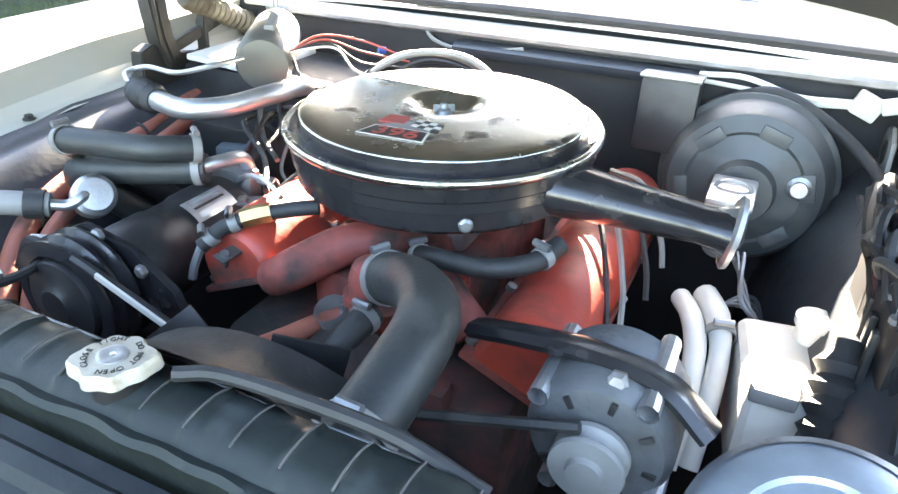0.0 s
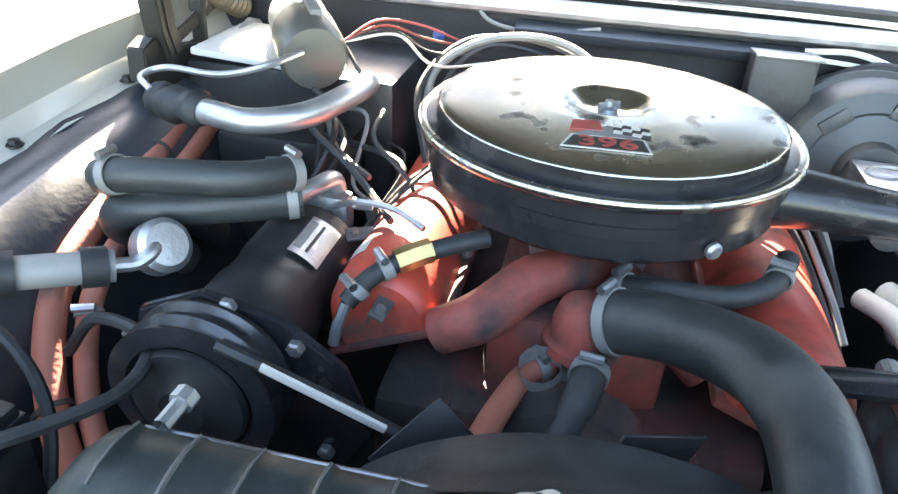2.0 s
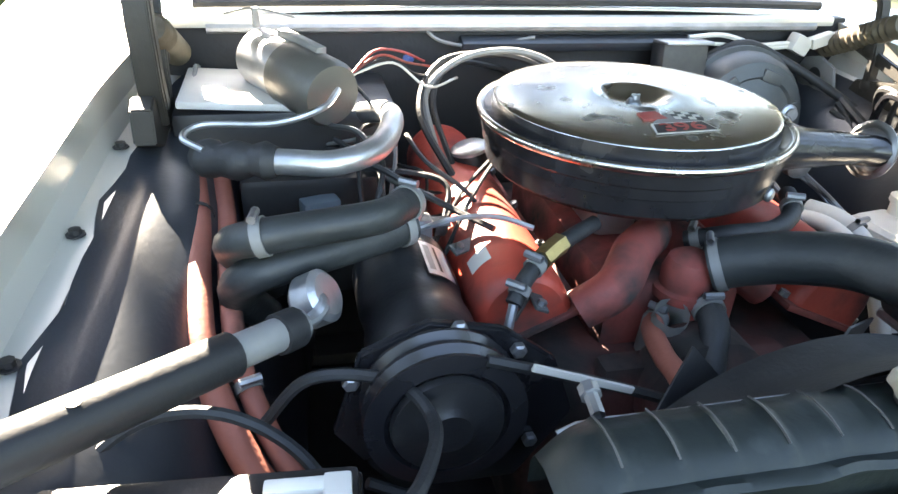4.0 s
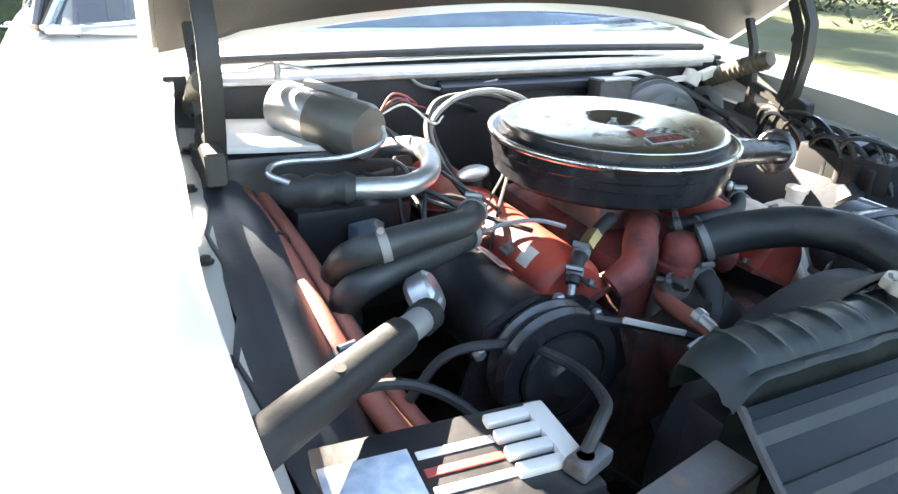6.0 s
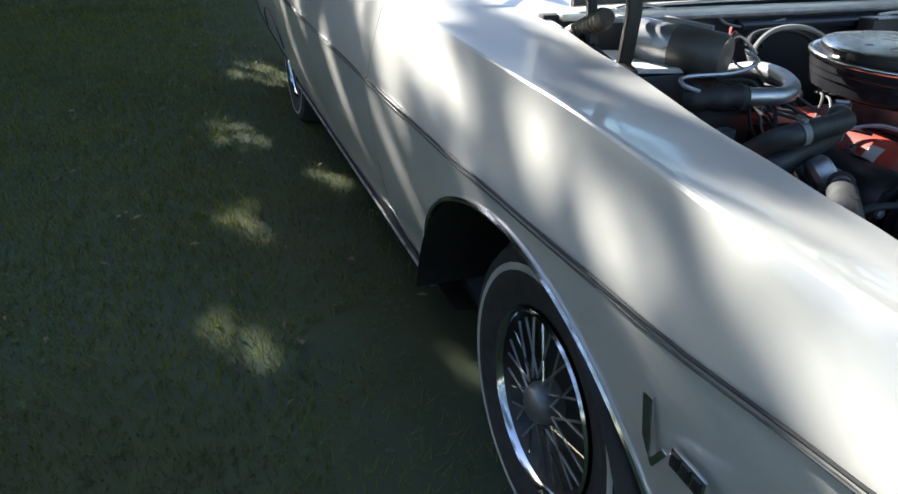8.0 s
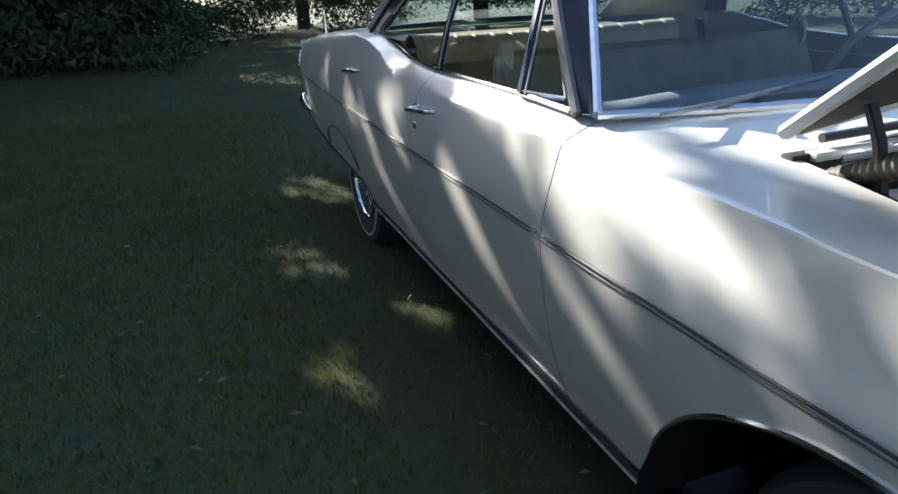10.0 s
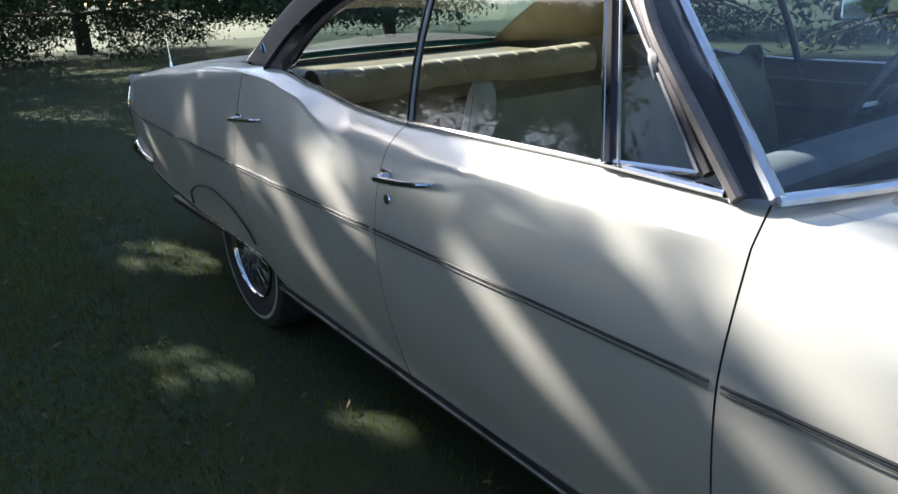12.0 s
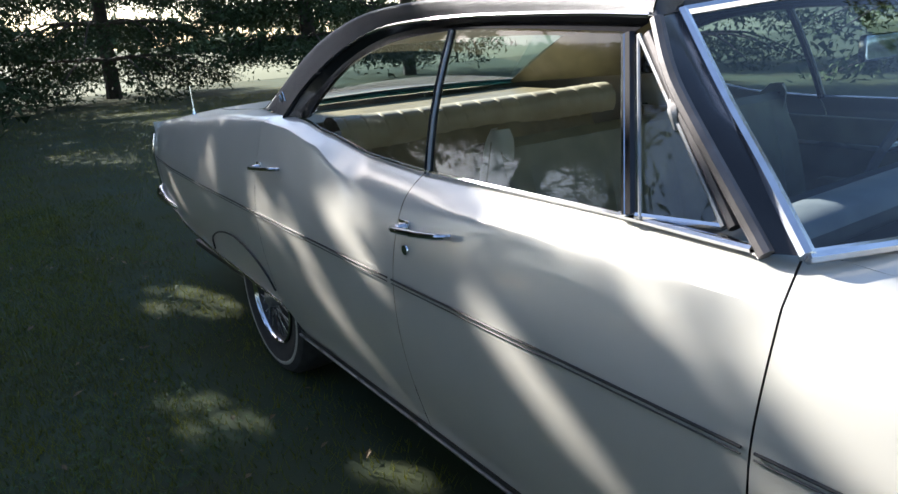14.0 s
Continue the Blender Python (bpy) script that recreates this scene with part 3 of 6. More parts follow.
# floor pan
part("floor_pan", box((1.66, 3.9, 0.03), Matrix.Translation((0, 3.3, 0.28)), 0.005), BLACK, car)

# ---- cowl and firewall ----
cowl = []
for t in np.linspace(0, 1, 10):
    y = 1.425 + t * 0.34
    w = min(0.80, lerp_table(XI, y)) + 0.004
    row = []
    for k in np.linspace(-1, 1, 17):
        yy = y - 0.14 * t * (1 - k * k)
        z = lerp_table([(-1, 0.985), (0, 0.985), (0.5, 1.006), (1, 1.012)], t) * (1 - k ** 6) + (lerp_table(ZI, y) - 0.004) * k ** 6
        row.append((w * k, yy, z + 0.012 * (1 - k * k)))
    cowl.append(row)
part("cowl_panel", grid(cowl, thick=0.004), PAINT, car, "cream cowl panel under the windshield")
part("firewall", box((1.36, 0.03, 0.68), Matrix.Translation((0, 1.43, 0.64)), 0.004), FIREWALL, car, "dull black firewall")
part("cowl_lip", box((1.28, 0.03, 0.018), Matrix.Translation((0, 1.415, 0.975)), 0.005), PAINT, car)
part("hood_seal", tube([(x, 1.432, 1.0 + 0.008 * (1 - (x / 0.65) ** 2)) for x in np.linspace(-0.60, 0.62, 9)], 0.009, 8, 2), RUBBER, car)

# ---- hood ----
HOOD_ANGLE = radians(37)
def hood_pt(x, v, drop=0.0):
    """v metres forward of the raised rear edge."""
    c, s_ = math.cos(HOOD_ANGLE), math.sin(HOOD_ANGLE)
    up = 0.03 * (1 - (x / 0.75) ** 2) - drop
    return (x, 1.42 - v * c + up * s_ * -1 + 0, 1.032 + v * s_ + up * c)


def HB(k):
    """How far the rear edge bows forward towards the middle."""
    return 0.115 * (1 - k * k)


rows = []
for v in np.linspace(0, 1.38, 16):
    w = 0.70 + 0.065 * v / 1.38
    rows.append([hood_pt(w * k, v + HB(k) * (1 - v / 1.38)) for k in np.linspace(-1, 1, 21)])
hood = part("hood", grid(rows, thick=0.003), PAINT, car, "cream hood raised on its hinges")
rows = []
for v in np.linspace(0.03, 1.35, 14):
    w = 0.68 + 0.065 * v / 1.38
    rows.append([hood_pt(w * k, v + HB(k) * (1 - v / 1.38), 0.022 + (0.018 if abs(k) > 0.86 else 0)) for k in np.linspace(-1, 1, 21)])
part("hood_liner", grid(rows, thick=0.006), mat("hood_underside", (0.036, 0.034, 0.029), 0.6, 0, (0.026, 0.025, 0.021), 4, 0.2, 120, wear=(0.03, 0.027, 0.022), wscale=3), hood, "dusty olive underside of the hood")
for s in (-1, 1):
    edge = [hood_pt(s * (0.695 + 0.065 * v / 1.38), v, 0.018) for v in np.linspace(0.0, 1.38, 8)]
    part("hood_edge", tube(edge, 0.014, 6, 2), PAINT, hood)
part("hood_edge", tube([hood_pt(x, 0.01 + HB(x / 0.69), 0.02) for x in np.linspace(-0.685, 0.685, 15)], 0.014, 6, 2), PAINT, hood)
SPRING = mat("olive_spring_case", (0.13, 0.11, 0.075), 0.5, 0.2, (0.09, 0.076, 0.052), 14, 0.2, 160, wear=(0.06, 0.045, 0.03), wscale=12)
for s in (-1, 1):
    def upright(outline, depth, x):
        """A plate standing along the car, given in (y, z)."""
        return prism(outline, depth, Matrix(((0, 0, 1, s * x - depth / 2), (1, 0, 0, 0), (0, 1, 0, 0), (0, 0, 0, 1))), 0.0022)

    def strap(line, width, thick, x):
        """A bent flat bar: a line in (y, z), as wide as width across the car."""
        fwd, back_ = [], []
        for i, (y, z) in enumerate(line):
            d = Vector(line[min(i + 1, len(line) - 1)]) - Vector(line[max(i - 1, 0)])
            n = Vector((-d.y, d.x)).normalized() * thick / 2
            fwd.append((y + n.x, z + n.y))
            back_.append((y - n.x, z - n.y))
        return upright(fwd + back_[::-1], width, x)

    hg = part("hood_hinge", upright([(1.100, 0.925), (1.095, 0.878), (1.162, 0.848), (1.25, 0.838), (1.307, 0.853), (1.29, 0.89), (1.20, 0.905), (1.13, 0.935)], 0.030, 0.645), HINGE, car, "olive brown painted hood hinge")
    part("hinge_plate", strap([(1.160, 0.885), (1.142, 0.94), (1.134, 1.026), (1.142, 1.095), (1.180, 1.155), (1.225, 1.205)], 0.032, 0.013, 0.636), HINGE, hg, "broad front hinge arm")
    part("hinge_flange", strap([(1.172, 0.905), (1.160, 0.945), (1.154, 1.026), (1.162, 1.085), (1.196, 1.140)], 0.006, 0.024, 0.622), HINGE, hg)
    part("hinge_arm", strap([(1.262, 0.87), (1.266, 0.94), (1.286, 1.026), (1.315, 1.085)], 0.022, 0.014, 0.638), HINGE, hg, "narrow rear hinge arm")
    part("hinge_arm", strap([(1.15, 0.91), (1.22, 0.925), (1.32, 0.95)], 0.012, 0.022, 0.640), HINGE, hg)
    a, b = Vector((s * 0.635, 1.225, 1.006)), Vector((s * 0.630, 1.405, 0.924))
    n = (b - a).length
    part("hinge_spring", lathe([(0.0, 0.0), (0.018, 0.001)] + [(0.0235 if i % 2 else 0.0205, 0.008 + (n - 0.016) * i / 24) for i in range(25)] + [(0.016, n), (0, n)], along(a, b), 20), SPRING, hg, "olive coil spring of the hinge")
    ear = part("hinge_ear", upright([(1.36, 0.918), (1.405, 0.905), (1.425, 0.868), (1.39, 0.836), (1.25, 0.822), (1.262, 0.85), (1.30, 0.868), (1.315, 0.905)], 0.006, 0.600), GREY, hg, "pale steel hinge ear with a round hole")
    part("ear_hole", lathe([(0.018, -0.0045), (0.018, 0.0045), (0, 0.0045)], along((s * 0.600, 1.362, 0.876), (s * 0.4, 1.362, 0.876)), 18), INK, ear)
    for y, z in ((1.165, 0.905), (1.262, 0.885), (1.28, 0.95), (1.17, 1.06)):
        part("pivot", lathe([(0.013, -0.014), (0.013, 0.010), (0.007, 0.014), (0, 0.014)], along((s * 0.640, y, z), (s * 0.5, y, z)), 12), HINGE, hg)


# ---- inner fenders ----
for s in (-1, 1):
    rows = []
    for y in np.linspace(0.42, 1.41, 26):
        dome = max(0.0, 1 - ((y - 0.95) / 0.46) ** 2) ** 0.6
        xi, zf = lerp_table(XI, y) - 0.028, lerp_table(ZI, y) - 0.086
        wave = 0.006 * math.sin(y * 21) + 0.004 * math.sin(y * 47)
        rows.append([(s * (xi + wave), y, zf + 0.002), (s * (xi - 0.012 + wave), y, zf - 0.006), (s * (xi - 0.03), y, zf - 0.024 + 0.016 * dome), (s * (xi - 0.055), y, zf - 0.055 + 0.046 * dome), (s * (xi - 0.085), y, zf - 0.10 + 0.074 * dome),
                     (s * (xi - 0.115), y, zf - 0.15 + 0.090 * dome), (s * (xi - 0.145), y, zf - 0.21 + 0.090 * dome), (s * (xi - 0.17), y, zf - 0.29 + 0.07 * dome), (s * (xi - 0.19), y, 0.48), (s * (xi - 0.21), y, 0.36)])
    well = part("inner_fender", grid(rows, thick=0.003), WELL, car, "dusty black inner fender panel")
    for y in (0.50, 0.69, 0.90, 1.12, 1.28):
        p = Vector((s * (lerp_table(XI, y) - 0.012), y, lerp_table(ZI, y) - 0.084))
        part("fender_bolt", lathe([(0.011, 0), (0.011, 0.002), (0.007, 0.002), (0.007, 0.008), (0, 0.009)], Matrix.Translation(p), 8), BLACK, well)
    part("hood_bumper", box((0.022, 0.05, 0.022), Matrix.Translation((s * 0.72, 0.62, lerp_table(ZI, 0.62) - 0.055)), 0.005), RUBBER, car, "grey rubber hood bumper")

# ---- engine ----
engine = thing("engine", "orange-red painted V8 engine block with dusty valve covers", "engine", at=(0.02, 1.0, 0.3))
def eng(name, bm, material, parent=None, label="", **k):
    """A part of the engine, given in world places."""
    bm.transform(Matrix.Translation((-0.02, -1.0, -0.3)))
    return part(name, bm, material, parent or engine, label, **k)


def valve_cover(cx, s):
    rows = []
    stations = [(0.782, 0.80), (0.786, 0.90), (0.796, 0.97), (0.812, 1.0), (1.29, 1.0), (1.31, 0.95), (1.318, 0.82)]
    tilt = Matrix.Translation((cx, 0.02 if s < 0 else 0.0, 0.748 if s < 0 else 0.735)) @ Matrix.Rotation(radians(24 * s), 4, "Y")
    sec = [(0.062 * math.cos(a), 0.066 * math.sin(a)) for a in np.linspace(math.pi, 0, 19)]
    sec = [(-0.063, -0.02)] + sec + [(0.063, -0.02)]
    for y, k in stations:
        rows.append([tilt @ Vector((x * k, y, z * k if z > 0 else z)) for x, z in sec])
    bm = grid(rows)
    vs = [[tilt @ Vector((x * stations[0][1], stations[0][0], z * 0.80 if z > 0 else z)) for x, z in sec]]
    bm.faces.new([bm.verts.new(p) for p in vs[0]])
    vc = eng("valve_cover", bm, ORANGE, None, "orange painted valve cover", sharp=40)
    flange = box((0.145, 0.55, 0.010), tilt @ Matrix.Translation((0, 1.052, -0.022)), 0.004)
    eng("cover_flange", flange, GRIME, vc)
    for y in (0.80, 0.93, 1.06, 1.19):
        for x in (-0.069, 0.069):
            eng("cover_bolt", lathe([(0.007, 0), (0.007, 0.008), (0, 0.009)], tilt @ Matrix.Translation((x, y, -0.016)), 8), STEEL, vc)
    return vc


vcp = valve_cover(-0.188, -1)
tilt = Matrix.Translation((-0.188, 0.02, 0.748)) @ Matrix.Rotation(radians(-24), 4, "Y")
eng("cover_label", grid([[tilt @ Vector((-0.0628 * math.sin(a), y, 0.0668 * math.cos(a))) for a in np.linspace(0.10, 0.62, 6)] for y in (0.835, 0.865)]), WHITE, vcp, "worn white paper label")
valve_cover(0.238, 1)
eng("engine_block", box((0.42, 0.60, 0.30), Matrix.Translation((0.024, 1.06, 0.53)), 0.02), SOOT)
eng("intake_manifold", box((0.20, 0.42, 0.12), Matrix.Translation((0.024, 1.03, 0.715)), 0.025), GRIME, None, "dusty red intake manifold")
eng("intake_runner", tube([(-0.12, 0.80, 0.755), (-0.075, 0.80, 0.785), (-0.03, 0.85, 0.805), (0.02, 0.90, 0.80), (0.05, 0.97, 0.785)], [0.026, 0.028, 0.028, 0.026, 0.024], 12), GRIME)
eng("intake_runner", tube([(0.16, 0.83, 0.74), (0.11, 0.85, 0.775), (0.07, 0.90, 0.785), (0.04, 0.97, 0.78)], 0.025, 12), GRIME)
th = eng("thermostat_housing", lathe([(0.042, 0), (0.042, 0.012), (0.034, 0.014), (0.034, 0.035), (0.028, 0.052), (0.015, 0.06), (0, 0.061)], Matrix.Translation((0.03, 0.815, 0.757)), 20), GRIME, None, "rusty red thermostat housing")
eng("outlet_neck", tube([(0.03, 0.815, 0.79), (0.055, 0.808, 0.797), (0.075, 0.803, 0.803)], 0.021, 12), GREY, th)
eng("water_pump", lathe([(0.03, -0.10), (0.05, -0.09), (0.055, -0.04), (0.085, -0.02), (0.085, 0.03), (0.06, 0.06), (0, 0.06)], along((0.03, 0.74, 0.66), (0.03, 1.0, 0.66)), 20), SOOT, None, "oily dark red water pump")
eng("pump_outlet", lathe([(0.03, 0), (0.032, 0.05), (0.022, 0.06), (0.022, 0.085)], along((0.0, 0.80, 0.68), (-0.01, 0.77, 0.76)), 12), GREY)
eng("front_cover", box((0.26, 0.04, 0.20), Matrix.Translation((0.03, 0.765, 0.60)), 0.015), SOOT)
eng("bypass_tab", box((0.022, 0.004, 0.05), Matrix.Translation((0.111, 0.898, 0.775)), 0.0015), ORANGE)
eng("carburettor", box((0.14, 0.16, 0.08), Matrix.Translation((0.024, 1.02, 0.815)), 0.012), ALLOY)
fan = eng("fan_hub", lathe([(0.07, 0), (0.075, 0.01), (0.05, 0.03), (0.03, 0.045), (0, 0.046)], along((0.03, 0.64, 0.66), (0.03, 0.5, 0.66)), 20), STEEL)
for i in range(6):
    a = i * math.pi / 3 + 0.3
    m = Matrix.Translation((0.03, 0.605, 0.66)) @ Matrix.Rotation(a, 4, "Y") @ Matrix.Translation((0, 0, 0.13)) @ Matrix.Rotation(radians(28), 4, "Z")
    eng("fan_blade", box((0.075, 0.003, 0.14), m, 0.001), BLACK, fan)
eng("crank_pulley", lathe([(0.06, 0), (0.085, 0.0), (0.085, 0.012), (0.07, 0.02), (0.085, 0.028), (0.085, 0.045), (0.04, 0.045), (0, 0.04)], along((0.03, 0.69, 0.42), (0.03, 0.5, 0.42)), 24), BLACK)
for pts in (((-0.285, 0.642, 0.822), (-0.138, 0.642, 0.768), (0.07, 0.642, 0.675)), ((-0.40, 0.642, 0.68), (-0.2, 0.642, 0.55), (0.0, 0.642, 0.34))):
    eng("drive_belt", tube([pts[0], pts[1], pts[2]], 0.006, 6), RUBBER)
eng("belt_edge", box((0.12, 0.004, 0.008), Matrix.Translation((-0.185, 0.634, 0.792)) @ Matrix.Rotation(radians(21.5), 4, "Y"), 0.001), WHITE, None, "worn pale belt edge")

# oil filler and vacuum fittings
cap = thing("oil_filler_cap", "black oil filler cap with bright top on the valve cover", "oil cap")
part("cap_body", lathe([(0.020, -0.03), (0.024, 0.0), (0.030, 0.006), (0.031, 0.035), (0.029, 0.040)], Matrix.Translation((-0.165, 1.16, 0.79)) @ Matrix.Rotation(radians(-14), 4, "Y"), 20), BLACK, cap)
part("cap_top", lathe([(0.031, 0.038), (0.031, 0.043), (0.025, 0.047), (0, 0.048)], Matrix.Translation((-0.165, 1.16, 0.79)) @ Matrix.Rotation(radians(-14), 4, "Y"), 20), ALLOY, cap, "bright steel cap top")

# ---- air cleaner ----
ac = thing("air_cleaner", "black round air cleaner with aged chrome lid", "air cleaner", at=(0.022, 1.02, 0.853))
def acp(name, bm, material, parent=None, label="", **k):
    return part(name, bm, material, parent or ac, label, **k)


acp("housing", lathe([(0.0, 0.0), (0.17, 0.0), (0.196, 0.004), (0.205, 0.012), (0.207, 0.035), (0.210, 0.037), (0.210, 0.05), (0.213, 0.053), (0.213, 0.070), (0.0, 0.071)], seg=64), GLOSSBLACK, None, "black painted air cleaner housing")
lid = acp("lid", lathe([(0.214, 0.070), (0.219, 0.072), (0.221, 0.078), (0.219, 0.082), (0.214, 0.083), (0.210, 0.079), (0.205, 0.0775), (0.1990, 0.0777), (0.1975, 0.0962), (0.1955, 0.0985), (0.186, 0.1000), (0.166, 0.1011), (0.14, 0.1022), (0.09, 0.1038), (0.058, 0.1045), (0.050, 0.103), (0.044, 0.098), (0.034, 0.090), (0.02, 0.087), (0, 0.087)], seg=72), CHROME_LID, None, "aged chrome air cleaner lid with rust specks", sharp=60)
acp("lid_step", lathe([(0.2105, 0.0802), (0.205, 0.0782), (0.1996, 0.0784), (0.1981, 0.0964)], seg=72), GLOSSBLACK, lid, "black step round the lid", sharp=60)
nut = acp("wing_nut", lathe([(0.012, 0.087), (0.010, 0.094), (0.006, 0.097), (0.005, 0.103), (0, 0.104)], seg=14), STEEL, lid, "steel wing nut")
acp("wing", box((0.030, 0.003, 0.010), Matrix.Translation((0, 0, 0.0965)) @ Matrix.Rotation(0.6, 4, "Z"), 0.0012), STEEL, lid)
# the engine decal lies on the lid in front of the nut
DEC = Matrix.Translation((-0.002, -0.100, 0.1036)) @ Matrix.Rotation(radians(4), 4, "Z") @ Matrix.Rotation(radians(1.5), 4, "X")
acp("decal", prism([(-0.047, -0.052), (0.043, -0.052), (0.037, -0.018), (0.012, 0.010), (0.002, 0.012), (-0.034, -0.018)], 0.0006, DEC), GREY, lid, "worn grey engine decal")
acp("decal_border", prism([(-0.047, -0.052), (0.043, -0.052), (0.038, -0.019), (-0.036, -0.019)], 0.0009, DEC), WHITE, lid, "pale border of the number panel")
acp("decal_panel", prism([(-0.044, -0.0495), (0.040, -0.0495), (0.0355, -0.0215), (-0.0335, -0.0215)], 0.0012, DEC), INK, lid, "black number panel")
acp("decal_flag", prism([(-0.038, -0.006), (-0.003, -0.004), (-0.006, 0.022), (-0.034, 0.020)], 0.0012, DEC), RED, lid, "faded red flag")
for i in range(4):
    for j in range(3):
        m = DEC @ Matrix.Translation((0.012 + 0.0095 * i, -0.004 - 0.002 * i + 0.0085 * j, 0.0006)) @ Matrix.Rotation(-0.2, 4, "Z")
        acp("flag_square", box((0.0090, 0.0080, 0.0008), m, 0), INK if (i + j) % 2 else WHITE, lid, smooth=False)
def lettering(name, text, size, m, material, parent, bold=0.0):
    cu = bpy.data.curves.new(name, "FONT")
    cu.body, cu.size, cu.align_x, cu.align_y, cu.extrude = text, size, "CENTER", "CENTER", 0.0003
    cu.offset = bold
    me = bpy.data.meshes.new_from_object(bpy.data.objects.new("tmp", cu))
    me.transform(m)
    me.materials.clear()
    return part(name, me, material, parent)


lettering("decal_number", "396", 0.034, DEC @ Matrix.Translation((0.000, -0.0355, 0.0016)) @ Matrix.Diagonal((1.2, 1, 1, 1)), RED, lid, 0.0004)
FADED = mat("faded_red", (0.26, 0.085, 0.06), 0.6, 0, (0.16, 0.09, 0.07), 60, wear=(0.10, 0.09, 0.08), wscale=40, wlow=0.5, whigh=0.65)
for a0, da in ((-0.33, 0.05), (-0.12, 0.07), (0.05, 0.06), (0.25, 0.08), (0.52, 0.05)):
    acp("decal_scrap", grid([[(r * math.sin(a), -r * math.cos(a), z) for a in (a0, a0 + da / 2, a0 + da)] for r, z in ((0.170, 0.1009), (0.1745, 0.1004))]), FADED, lid, "scrap of a faded red warning strip")
snork = acp("snorkel", tube([(0.17, -0.045, 0.036), (0.26, -0.042, 0.030), (0.36, -0.034, 0.020), (0.392, -0.030, 0.016)], [0.058, 0.045, 0.036, 0.042], 16, 8, 0.66), GLOSSBLACK, None, "gloss black intake snorkel")
acp("snorkel_lip", lathe([(0.040, 0), (0.046, 0.004), (0.044, 0.010), (0.034, 0.004), (0.02, -0.03)], along((0.392, -0.030, 0.016), (0.50, -0.02, 0.0)), 24), STEEL, snork, "dull metal snorkel mouth")
acp("sensor_nub", lathe([(0.009, 0), (0.009, 0.004), (0.006, 0.007), (0, 0.007)], along((0.115, -0.176, 0.024), (0.30, -0.5, 0.024)), 12), STEEL)

# ---- radiator and front panel ----
rad = thing("radiator", "black ribbed radiator top tank with dents", "radiator", at=(0.02, 0.46, 0.55))
def radp(name, bm, material, parent=None, label="", **k):
    bm.transform(Matrix.Translation((-0.02, -0.46, -0.55)))
    return part(name, bm, material, parent or rad, label, **k)


def tank_z(x):
    e = max(0.0, (abs(x - 0.02) - 0.27) / 0.04)
    return -0.03 * min(1.0, e) ** 2


rows = []
for x in np.linspace(-0.29, 0.33, 125):
    d, q = tank_z(x), 0.0016 * noise.noise((x * 30, 0.3, 0.2))
    rib = 0.0045 * max(0.0, 1 - abs(((x + 0.013) % 0.043) - 0.0215) / 0.0035)
    q2 = 0.003 * noise.noise((x * 22, 5.3, 0.2))
    rows.append([(x, 0.500, 0.815), (x, 0.500, 0.868 + d + q), (x, 0.494, 0.8785 + d + rib), (x, 0.475, 0.884 + d + rib + q), (x, 0.455, 0.884 + d + rib - q), (x, 0.440 + q2, 0.880 + d + rib), (x, 0.432 + q2, 0.872 + d), (x, 0.424 + 2 * q2, 0.8745 + d + q2), (x, 0.419 + 2 * q2, 0.870 + d), (x, 0.424, 0.862 + d), (x, 0.426, 0.80)])
tank = radp("top_tank", grid(rows), mat("scuffed_tank_black", (0.016, 0.021, 0.020), 0.42, 0, (0.022, 0.028, 0.027), 14, 0.25, 90, wear=(0.05, 0.058, 0.057), wscale=26, wlow=0.58, whigh=0.85, spec=0.26), None, "black ribbed top tank with crimped seam", sharp=50)
radp("tank_seam", tube([(x, 0.503, 0.867 + tank_z(x) + 0.002 * noise.noise((x * 25, 1, 1))) for x in np.linspace(-0.27, 0.31, 40)], 0.0028, 5, 1), STEEL, tank, "worn bright rear seam")
# the sheen along each rib, drawn as a thin paler bar
for i in range(-6, 8):
    x = 0.0085 + 0.043 * i
    if -0.28 < x < 0.32:
        radp("rib_edge", tube([(x, 0.493, 0.8835 + tank_z(x)), (x, 0.476, 0.8888 + tank_z(x)), (x, 0.455, 0.8888 + tank_z(x)), (x, 0.441, 0.885 + tank_z(x))], 0.0010, 5, 2), RUST, tank, "thin paler line drawn as the rib's sheen")
radp("end_bolt", lathe([(0.006, 0), (0.006, 0.02), (0.009, 0.02), (0.009, 0.03), (0, 0.03)], along((-0.24, 0.50, 0.875), (-0.235, 0.55, 0.88)), 8), STEEL, tank)
radp("filler_neck", lathe([(0.022, -0.03), (0.022, 0.010), (0.026, 0.012), (0.026, 0.017)], Matrix.Translation((0.011, 0.459, 0.883)), 20), BLACK, tank)
cap_bm = bmesh.new()
n = 64
top, rim, low = [], [], []
for i in range(n):
    a = 2 * math.pi * i / n
    r = 0.028 + 0.008 * max(0.0, math.cos(2 * (a - 0.5))) ** 6 + 0.0015 * math.cos(8 * a)
    rim.append(cap_bm.verts.new((0.011 + r * math.cos(a), 0.459 + r * math.sin(a), 0.905)))
    low.append(cap_bm.verts.new((0.011 + (r + 0.001) * math.cos(a), 0.459 + (r + 0.001) * math.sin(a), 0.896)))
    top.append(cap_bm.verts.new((0.011 + 0.93 * r * math.cos(a), 0.459 + 0.93 * r * math.sin(a), 0.908)))
